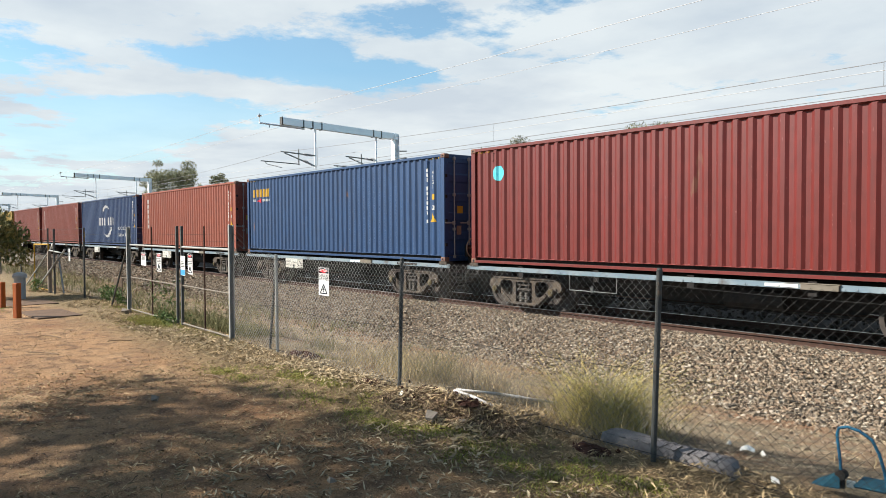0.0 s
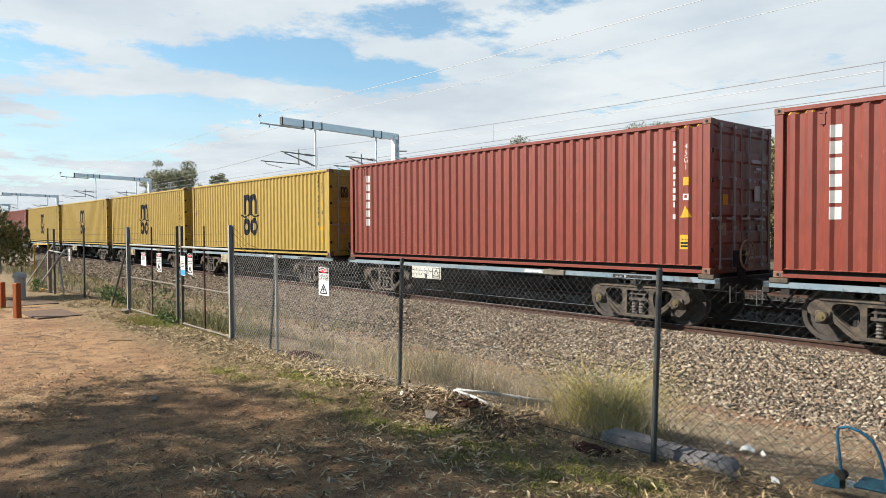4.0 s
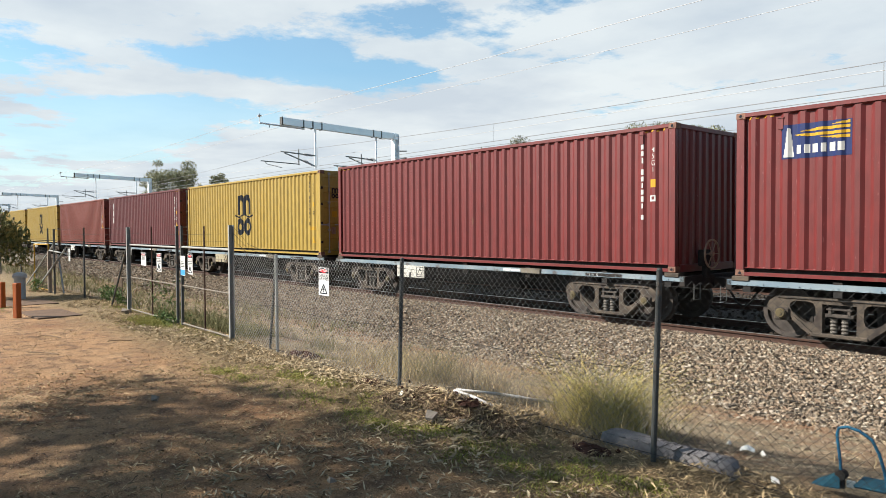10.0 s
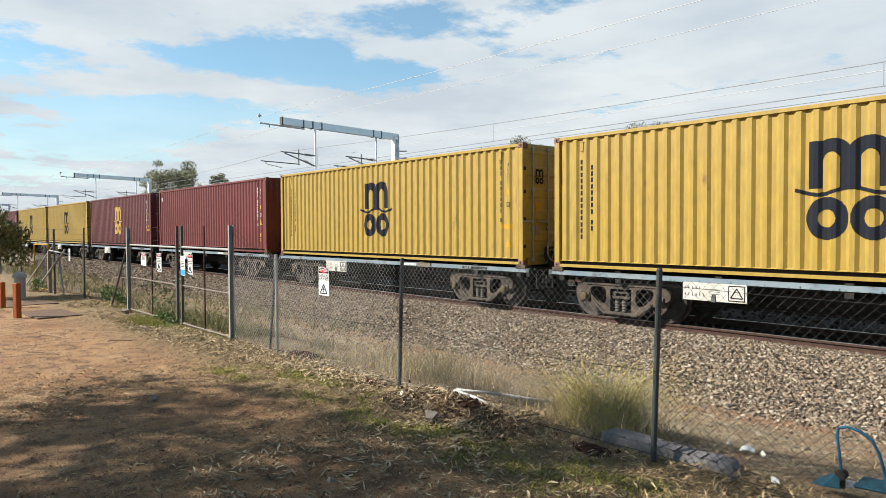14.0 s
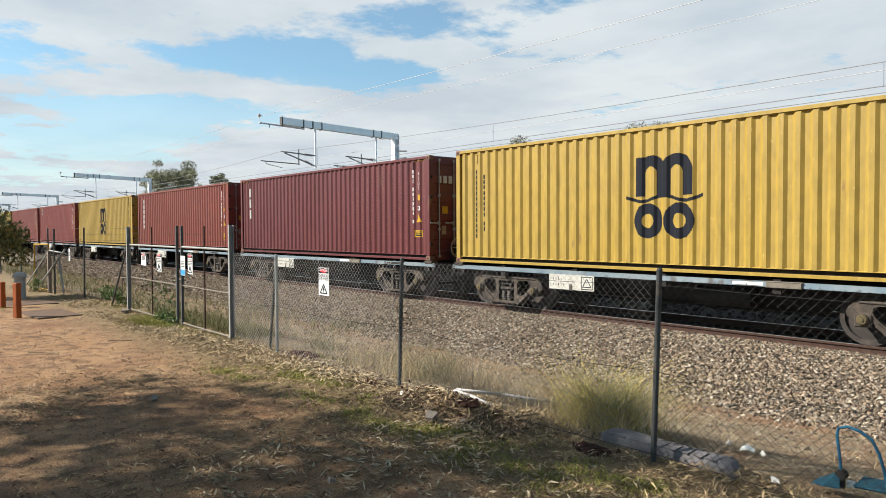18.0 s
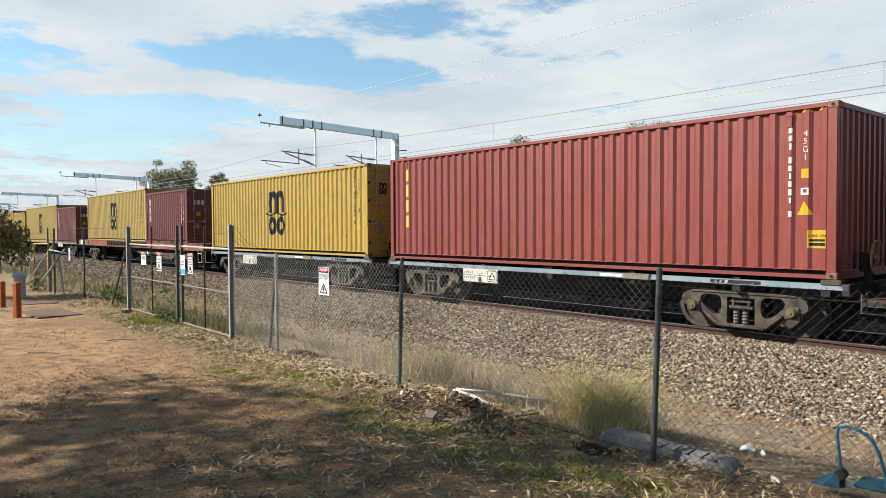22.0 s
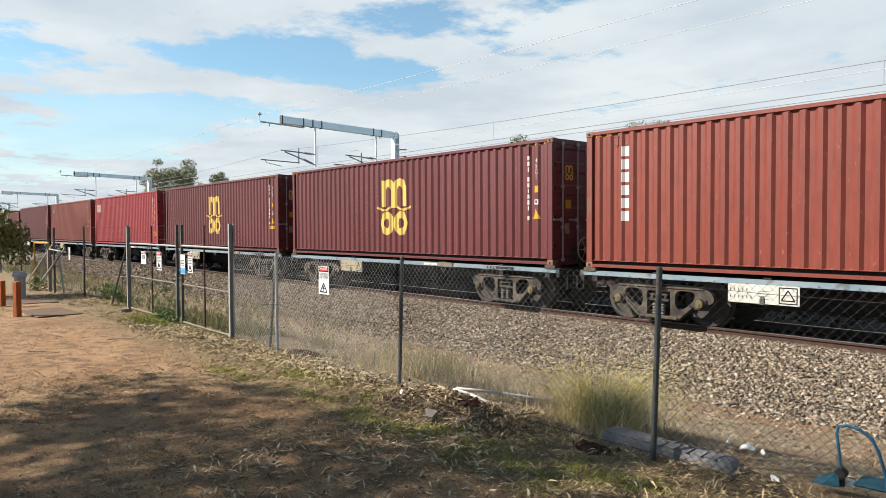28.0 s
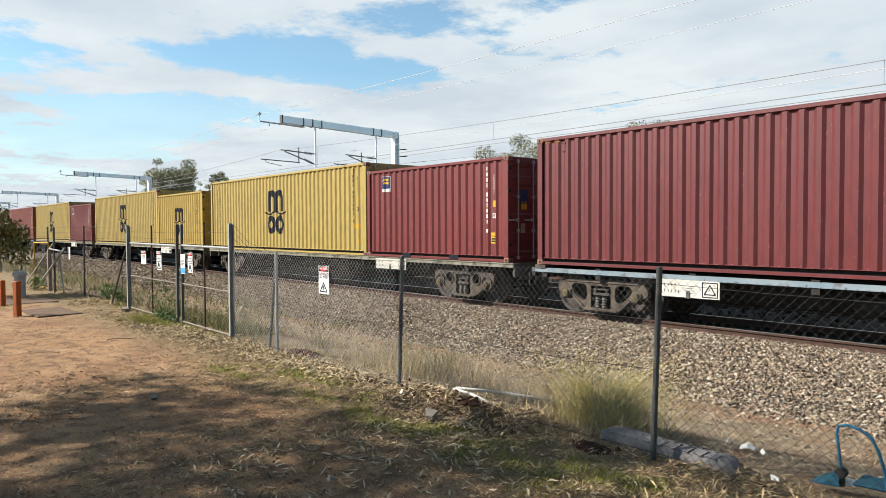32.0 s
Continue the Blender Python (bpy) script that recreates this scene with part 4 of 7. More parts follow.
def container(length, height, colour, kind, label):
    """A steel box container, origin at the middle of its base, its doors at the end that leads."""
    mat = PAINT[colour]
    ids = FADED if colour in ("yellow", "straw") else WHITE
    box = thing("shipping_container", label, "container", group="containers on the train")
    size = f"{length:.1f}_{height:.1f}"
    hl, hw = length / 2, WIDE / 2
    wall = cached("side_wall" + size, ribbed(length, height), mat)
    near = part("side_wall", wall, mat, box, at=pose(0, -hw, 0))
    part("side_wall", wall, mat, box, at=pose(0, hw, 0, 0, 0, 180))
    lead = -1 if kind in BLIND else 1
    turn = 90 * lead
    part("end_wall", cached("end_wall" + size, end_panel(height), mat), mat, box, at=pose(-hl * lead, 0, 0, 0, 0, -turn))
    part("roof", cached("roof" + size, roof_panel(length, height), mat), mat, box)
    part("floor", cached("floor" + size, lambda: Geo().box(-hl + 0.1, hl - 0.1, -hw + 0.09, hw - 0.09, 0.06, 0.15), STEEL_DARK), STEEL_DARK, box)
    bottom = cached("bottom_rail" + size, lambda: Geo().box(-hl + 0.16, hl - 0.16, 0.095, 0.12, 0.03, 0.149).box(-hl + 0.16, hl - 0.16, 0.019, 0.12, 0.1495, 0.156).box(-hl + 0.16, hl - 0.16, 0.002, 0.12, 0.012, 0.074, 0.004), mat)
    top = cached("top_rail" + size, lambda: Geo().box(-hl + 0.16, hl - 0.16, 0.0, 0.06, height - 0.085, height - 0.01, 0.008), mat)
    post = cached("corner_post" + size, lambda: Geo().box(-0.08, 0.07, 0.004, 0.12, 0.11, height - 0.11, 0.01), mat)
    cast = cached("corner_casting", casting, CASTING)
    hole = cached("casting_hole", casting_hole, BLACK)
    for s in (-1, 1):
        part("bottom_rail", bottom, mat, box, at=pose(0, s * hw, 0, 0, 0, 0 if s < 0 else 180))
        part("top_rail", top, mat, box, at=pose(0, s * hw, 0, 0, 0, 0 if s < 0 else 180))
        for e in (-1, 1):
            p = part("corner_post", post, mat, box, at=pose(e * (hl - 0.089), s * hw, 0, 0, 0, 0 if s < 0 else 180))
            for z in (0.0, height - 0.118):
                part("corner_casting", cast, CASTING, p, at=pose(0, 0.081, z))
                if s < 0:
                    part("casting_hole", hole, BLACK, p, at=pose(0, 0.081, z))
    part("door_header", cached("door_header" + size, lambda: Geo().box(hl - 0.1, hl - 0.01, -hw + 0.17, hw - 0.17, height - 0.13, height - 0.01, 0.008), mat), mat, box, at=pose(0, 0, 0, 0, 0, 90 - turn))
    part("door_sill", cached("door_sill" + size, lambda: Geo().box(hl - 0.1, hl - 0.005, -hw + 0.17, hw - 0.17, 0.0, 0.15, 0.008), mat), mat, box, at=pose(0, 0, 0, 0, 0, 90 - turn))
    for z0, z1, nm in ((0.0, 0.15, "end_sill"), (height - 0.1, height - 0.01, "end_header")):
        part(nm, cached(nm + size, lambda: Geo().box(-0.1, -0.005, -hw + 0.17, hw - 0.17, z0, z1, 0.008), mat), mat, box, at=pose(-hl * lead, 0, 0, 0, 0, 180 if lead > 0 else 0))
    leaf, rod = cached("door" + size, door_leaf(height), mat), cached("lock_rod" + size, lock_rod(height), ROD)
    handle = cached("lock_handle", lock_handle, ROD)
    for s in (-1, 1):
        door = part("door", leaf, mat, box, at=pose(hl * lead, s * 0.565, 0, 0, 0, turn))
        for u in (-0.32, 0.22):
            part("lock_rod", rod, ROD, door, at=pose(u, 0.0, 0))
            part("handle", handle, ROD, door, at=pose(u, 0.0, 0))
    number = cached("door_marks", lambda: Geo().box(-0.25, 0.2, 0.008, 0.0125, height - 0.75, height - 0.68).box(-0.05, 0.2, 0.008, 0.0125, height - 0.88, height - 0.83).box(-0.12, 0.1, 0.008, 0.0125, height - 1.5, height - 1.2), ids)
    part("lettering", number, ids, box, "small painted number bars on the door", at=pose(hl * lead, 0.62, 0, 0, 0, turn))
    table = cached("door_table", lambda: painted(drawn(0.5, 1.15, weight_table, 0.01), -0.12, height - 2.0, 0.01, lambda x: 0.0, -0.0165), ids)
    tagged(part("lettering", table, ids, box, "rows of small weight figures as bars", at=pose(hl * lead, 0.62, 0, 0, 0, turn)), kind="stuff")
    if lead > 0:
        for u, z, w, h, m, name, text in ((-0.66, 1.30, 0.20, 0.20, LABEL_YELLOW, "caution_label", "yellow caution label on the door"), (-0.70, 0.72, 0.16, 0.24, TAN_PAINT, "approval_plate", "dull metal approval plate"), (0.72, 0.80, 0.12, 0.12, WHITE, "door_label", "small white door label")):
            part(name, cached(name + "_door", lambda: Geo().box(-w / 2, w / 2, 0.0, 0.004, 0, h), m), m, box, text, at=pose(hl - 0.020 + 0.006, u, z, 0, 0, 90))
    if kind == "badge":
        part("emblem", cached("door_badge", lambda: Geo().box(-0.14, 0.14, 0.0, 0.004, 0, 0.34), NAVY_LABEL), NAVY_LABEL, box, "navy badge on the door", at=pose(hl - 0.014, -0.66, height - 1.15, 0, 0, 90))
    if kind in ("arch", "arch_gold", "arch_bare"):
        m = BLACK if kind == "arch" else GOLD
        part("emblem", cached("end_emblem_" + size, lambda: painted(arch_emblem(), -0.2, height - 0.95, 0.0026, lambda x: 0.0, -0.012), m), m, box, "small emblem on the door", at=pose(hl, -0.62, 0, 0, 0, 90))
    elif kind == "three":
        part("lettering", cached("end_name_" + size, lambda: painted(signs(3, 0.16, 0.2, 0.03, (), True)(), -0.3, height - 0.75, 0.012, lambda x: 0.0, -0.012), WHITE), WHITE, box, "white lettering bars on the door", at=pose(hl, -0.62, 0, 0, 0, 90))
    for key, name, build, m, text in marks_for(kind, height, length, ids):
        mark = part(name, cached(f"{name}_{key}_{kind}_{size}_{m.name}", build, m), m, near, text)
        if name == "lettering":
            tagged(mark, text, kind="stuff")
    for x in ((-hl + 0.78, hl - 0.78) if length > 8 else ()):
        part("vent", cached("vent", lambda: Geo().box(-0.045, 0.045, 0.008, 0.03, -0.1, 0.1, 0.006).box(-0.055, 0.055, 0.0, 0.03, 0.085, 0.105, 0.003), mat), mat, near, "small box vent under the roof rail", at=pose(x, 0, height - 0.26))
    if lead > 0:
        hinge = cached("hinge", lambda: Geo().box(-0.012, 0.012, -0.03, 0.05, -0.04, 0.04, 0.004), STEEL_DARK)
        for z in (0.45, 1.1, 1.75, 2.3):
            part("hinge", hinge, STEEL_DARK, box, "dark door hinge", at=pose(hl - 0.01, -hw + 0.05, z))
    if length < 8:
        for x in (-1.02, 1.02):
            # black plate on the rail, painted for the dark inside of the pocket
            part("fork_pocket", cached("fork_pocket", lambda: Geo().box(-0.18, 0.18, -0.004, 0.02, 0.02, 0.135, 0.006), BLACK), BLACK, near, "black patch for the shade in a fork lift pocket", at=pose(x, 0, 0))
    return box


# ---------------------------------------------------------------- wagons; origin at rail level, z = 0 on the rail
DECK = 1.063
WHEEL_R = 0.455


def side_frame():
    """A cast bogie side frame, a thick plate with rounded ends, two three-cornered openings and a spring window; it faces -y."""
    half = [(-0.95, 0.745), (-1.05, 0.715), (-1.13, 0.66), (-1.17, 0.58), (-1.16, 0.50), (-1.08, 0.45), (-0.80, 0.45), (-0.74, 0.36), (-0.60, 0.22), (-0.42, 0.09)]
    outer = half + [(-x, z) for x, z in reversed(half)] + [(0.6, 0.765), (-0.6, 0.765)]
    hole = [(-0.77, 0.64), (-0.79, 0.58), (-0.75, 0.50), (-0.62, 0.38), (-0.52, 0.32), (-0.44, 0.31), (-0.39, 0.35), (-0.36, 0.44), (-0.37, 0.60), (-0.41, 0.66), (-0.48, 0.68), (-0.70, 0.68)]
    window = [(-0.26, 0.17), (0.26, 0.17), (0.26, 0.65), (-0.26, 0.65)]
    bm = bmesh.new()
    for loop in (outer, hole, [(-x, z) for x, z in reversed(hole)], window):
        vs = [bm.verts.new((x, -0.055, z)) for x, z in loop]
        for p, q in zip(vs, vs[1:] + vs[:1]):
            bm.edges.new((p, q))
    bmesh.ops.triangle_fill(bm, use_beauty=True, edges=bm.edges[:])
    more = bmesh.ops.extrude_face_region(bm, geom=bm.faces[:])
    bmesh.ops.translate(bm, verts=[v for v in more["geom"] if isinstance(v, bmesh.types.BMVert)], vec=(0, 0.11, 0))
    bm.verts.index_update()
    g = Geo().add([v.co for v in bm.verts], [[v.index for v in f.verts] for f in bm.faces])
    bm.free()
    g.box(-0.98, 0.98, -0.075, 0.0, 0.705, 0.745, 0.015)
    g.box(-0.44, 0.44, -0.10, 0.0, 0.10, 0.17, 0.015)
    g.prism([(-0.74, 0.36), (-0.46, 0.13), (-0.42, 0.18), (-0.70, 0.41)], -0.085, 0.0)
    g.prism([(0.74, 0.36), (0.70, 0.41), (0.42, 0.18), (0.46, 0.13)], -0.085, 0.0)
    return g


def plate_frame():
    """A side frame of another make: a flat plate with round ends, two round openings and a wide spring window; it faces -y."""
    half = [(-1.02, 0.80), (-1.13, 0.75), (-1.17, 0.64), (-1.13, 0.50), (-1.00, 0.42), (-0.82, 0.40), (-0.70, 0.30), (-0.55, 0.19), (-0.30, 0.12)]
    outer = half + [(-x, z) for x, z in reversed(half)]
    hole = [(-0.52 + 0.125 * math.cos(a), 0.60 + 0.15 * math.sin(a)) for a in (2 * math.pi * i / 14 for i in range(14))]
    window = [(-0.28, 0.18), (0.28, 0.18), (0.28, 0.70), (-0.28, 0.70)]
    bm = bmesh.new()
    for loop in (outer, hole, [(-x, z) for x, z in reversed(hole)], window):
        vs = [bm.verts.new((x, -0.05, z)) for x, z in loop]
        for p, q in zip(vs, vs[1:] + vs[:1]):
            bm.edges.new((p, q))
    bmesh.ops.triangle_fill(bm, use_beauty=True, edges=bm.edges[:])
    more = bmesh.ops.extrude_face_region(bm, geom=bm.faces[:])
    bmesh.ops.translate(bm, verts=[v for v in more["geom"] if isinstance(v, bmesh.types.BMVert)], vec=(0, 0.10, 0))
    bm.verts.index_update()
    g = Geo().add([v.co for v in bm.verts], [[v.index for v in f.verts] for f in bm.faces])
    bm.free()
    g.box(-0.34, 0.34, -0.085, 0.0, 0.11, 0.165, 0.012)
    for s in (-1, 1):
        g.ring((s * 0.52, -0.055, 0.60), 1, 0.13, 0.165, 0.02, 16)
        g.ring((s * 0.91, -0.06, 0.50), 1, 0.15, 0.185, 0.025, 18)
    return g


def spring():
    """One coil spring, as stacked bulging turns in one piece; its axis is upright."""
    n, vs = 12, []
    rows = [(0.062 if i % 2 else 0.044, 0.17 + 0.0285 * i) for i in range(10)]
    for r, z in rows:
        vs += [(r * math.cos(6.2832 * k / n), -0.03 + r * math.sin(6.2832 * k / n), z) for k in range(n)]
    return Geo().add(vs, [(i * n + k, i * n + (k + 1) % n, (i + 1) * n + (k + 1) % n, (i + 1) * n + k) for i in range(9) for k in range(n)])


def axle_box():
    g = Geo().box(-0.13, 0.13, -0.09, 0.09, 0.33, 0.55, 0.02)
    g.tube((0, -0.09, 0.455), (0, -0.13, 0.455), 0.095, 0.09, 12)
    for i in range(3):
        a = i * 2.094 + 0.5
        g.tube((0.055 * math.cos(a), -0.13, 0.455 + 0.055 * math.sin(a)), (0.055 * math.cos(a), -0.145, 0.455 + 0.055 * math.sin(a)), 0.018, n=6)
    return g


def wheelset():
    """Two wheels and their axle, turned in one piece round the y axis."""
    half = [(0.06, 1.02), (0.07, 0.83), (0.12, 0.82), (0.13, 0.76), (0.15, 0.745), (0.36, 0.735), (0.375, 0.785), (0.45, 0.79), (WHEEL_R, 0.78), (WHEEL_R + 0.004, 0.68), (WHEEL_R + 0.03, 0.665), (WHEEL_R + 0.026, 0.645), (0.375, 0.645), (0.36, 0.70), (0.15, 0.705), (0.12, 0.64), (0.08, 0.62), (0.075, 0.2)]
    return Geo().lathe([(r, -y) for r, y in half] + [(r, y) for r, y in reversed(half)], 22)


def bogie(wagon, x, cast=None, plated=False):
    cast = cast or BOGIE
    b = part("bogie", cached("bogie", lambda: Geo().box(-0.2, 0.2, -1.0, 1.0, 0.52, 0.74, 0.03).tube((0, 0, 0.7), (0, 0, 0.86), 0.2, n=14).box(-0.06, 0.06, -0.9, 0.9, 0.22, 0.30).box(-0.62, -0.5, -0.8, 0.8, 0.3, 0.42).box(0.5, 0.62, -0.8, 0.8, 0.3, 0.42), STEEL_DARK), STEEL_DARK, wagon, "three-piece cast steel bogie", at=pose(x, 0, 0))
    for s in (-1, 1):
        turn = pose(0, s * 1.0, 0, 0, 0, 0 if s < 0 else 180)
        if plated:
            part("side_frame", cached("plate_frame" + cast.name, plate_frame, cast), cast, b, "plate side frame with round openings", at=turn)
        else:
            part("side_frame", cached("side_frame" + cast.name, side_frame, cast), cast, b, "cast side frame", at=turn)
        for u in (-0.085, 0.085):
            part("spring", cached("spring", spring, SPRING), SPRING, b, "pale worn coil spring", at=pose(u, s * 1.0, 0))
        part("bolster_end", cached("bolster_end", lambda: Geo().box(-0.22, 0.22, -0.045, 0.25, 0.44, 0.50, 0.01).box(-0.2, 0.2, -0.06, 0.0, 0.56, 0.585, 0.005).box(-0.17, -0.12, -0.05, 0.1, 0.48, 0.60, 0.006).box(0.12, 0.17, -0.05, 0.1, 0.48, 0.60, 0.006), BOGIE_DARK), BOGIE_DARK, b, "worn bolster end above the springs", at=turn)
        for e in (-0.91, 0.91):
            if s < 0:
                part("bearing_cap", cached("bearing_cap", lambda: Geo().tube((0, -0.131, 0.455), (0, -0.15, 0.455), 0.085, 0.07, 14).tube((0, -0.15, 0.455), (0, -0.165, 0.455), 0.03, n=6), OCHRE), OCHRE, b, "dull ochre bearing cap", at=pose(e, -1.0, 0))
            part("axle_box", cached("axle_box" + cast.name, axle_box, cast), cast, b, at=pose(e, s * 1.0, 0, 0, 0, 0 if s < 0 else 180))
    for e in (0.91, -0.91):
        part("wheelset", cached("wheelset", wheelset, WHEEL), WHEEL, b, "worn steel wheelset", at=pose(e, 0, WHEEL_R))
    return b


def coupler():
    return Geo().box(-0.75, -0.12, -0.07, 0.07, 0.76, 0.90, 0.02).prism([(-0.14, 0.72), (0.08, 0.74), (0.16, 0.80), (0.16, 0.88), (0.05, 0.94), (-0.14, 0.94)], -0.14, 0.12)


def hand_wheel():
    g = Geo().ring((0, 0, 0), 0, 0.262, 0.29, 0.014, 28).ring((0, 0, 0), 0, 0.0, 0.05, 0.03, 10)
    for i in range(6):
        a = i * math.pi / 3
        g.tube((0, 0.04 * math.cos(a), 0.04 * math.sin(a)), (0, 0.27 * math.cos(a), 0.27 * math.sin(a)), 0.009, n=5)
    return g


def torn_board(wagon, x, z, left):
    """A number board that has broken away: the bare bracket, with the end that bears the triangle where left is true."""
    lo, hi = (-0.62, 0.10) if left else (-0.62, 0.62)
    b = part("number_board", Geo().path([(hi, 0, 0.012), (lo, 0, 0.012), (lo, 0, 0.34)], 0.008).path([(hi, 0, 0.012), (hi, 0, 0.34)], 0.008), GALV, wagon, "bare bracket of a number board that has gone", at=pose(x, -1.215, z))
    part("latch", cached("board_latch", lambda: Geo().box(-0.05, 0.04, -0.02, 0.02, -0.02, 0.09, 0.008).ring((0, -0.01, 0.1), 1, 0.02, 0.035, 0.012, 10), GALV_OLD), GALV_OLD, b, "small latch on the bracket")
    if left:
        piece = part("board_piece", Geo().prism([(0.04, 0.03), (0.10, 0.0), (0.625, 0.0), (0.625, 0.34), (0.02, 0.34), (0.08, 0.2)], -0.012, 0.0), BOARD, b, "broken end of an off-white board")
        symbol = Geo()
        for loop in ([(0.36, 0.08), (0.56, 0.08), (0.46, 0.26)], [(0.32, 0.03), (0.60, 0.03), (0.60, 0.31), (0.32, 0.31)]):
            for a, c in zip(loop, loop[1:] + loop[:1]):
                symbol.tube((a[0], -0.016, a[1]), (c[0], -0.016, c[1]), 0.008, n=4)
        part("warning_triangle", symbol, BLACK, piece, "black triangle in a square")


def number_board(wagon, x, z, w=1.25, h=0.30, y=-1.215, disc=False, ground=None, label="off-white board with number bars and a triangle"):
    ground = ground or BOARD
    b = part("number_board", cached(f"number_board{w}{h}{ground.name}", lambda: Geo().box(-w / 2, w / 2, -0.006, 0.006, 0, h, 0.002), ground), ground, wagon, label, at=pose(x, y, z))
    part("latch", cached("board_latch", lambda: Geo().box(-0.05, 0.04, -0.02, 0.02, -0.02, 0.09, 0.008).ring((0, -0.01, 0.1), 1, 0.02, 0.035, 0.012, 10), GALV_OLD), GALV_OLD, b, "small dark latch") if not disc else None
    marks, symbol = Geo(), Geo()
    for row, n in ((0.62, 5), (0.24, 6)):
        for i in range(n):
            marks.box(-w / 2 + 0.04 + 0.075 * i, -w / 2 + 0.058 + 0.075 * i, -0.009, -0.006, h * row, h * row + 0.055)
    for i in range(4):
        marks.box(-0.08, 0.12, -0.009, -0.006, h * 0.25 + 0.045 * i, h * 0.25 + 0.008 + 0.045 * i)
    x0, s = w / 2 - 0.19, h * 0.42
    if disc:
        part("class_disc", painted(drawn(0.25, 0.25, lambda u, v: np.abs(np.hypot(u - 0.125, v - 0.125) - 0.115) < 0.009, 0.006), x0 - 0.105, h / 2 - 0.125, 0.006, lambda u: 0.0, 0.0085), BLACK, b, "thin black ring")
        part("lettering", painted(glyphs("20", 0.006, 0.1), x0 - 0.05, h / 2 - 0.05, 0.006, lambda u: 0.0, 0.0085), BLACK, b, "black number 20")
    tri = [] if disc else [(x0 - s * 0.8, h * 0.25), (x0 + s * 0.8, h * 0.25), (x0, h * 0.78)]
    for a, c in zip(tri, tri[1:] + tri[:1]):
        symbol.tube((a[0], -0.008, a[1]), (c[0], -0.008, c[1]), 0.010, n=4)
    fr = [] if disc else [(x0 - s * 1.05, h * 0.1), (x0 + s * 1.05, h * 0.1), (x0 + s * 1.05, h * 0.9), (x0 - s * 1.05, h * 0.9)]
    for a, c in zip(fr, fr[1:] + fr[:1]):
        symbol.tube((a[0], -0.008, a[1]), (c[0], -0.008, c[1]), 0.009, n=4)
    part("lettering", cached(f"board_marks{w}{h}{disc}", lambda: marks, GALV_OLD), GALV_OLD, b, "faded grey number bars")
    tagged(b.children[-1], kind="stuff") if b.children else None
    if not disc:
        part("warning_triangle", cached(f"board_triangle{w}{h}", lambda: symbol, BLACK), BLACK, b, "black triangle in a square")
    return b


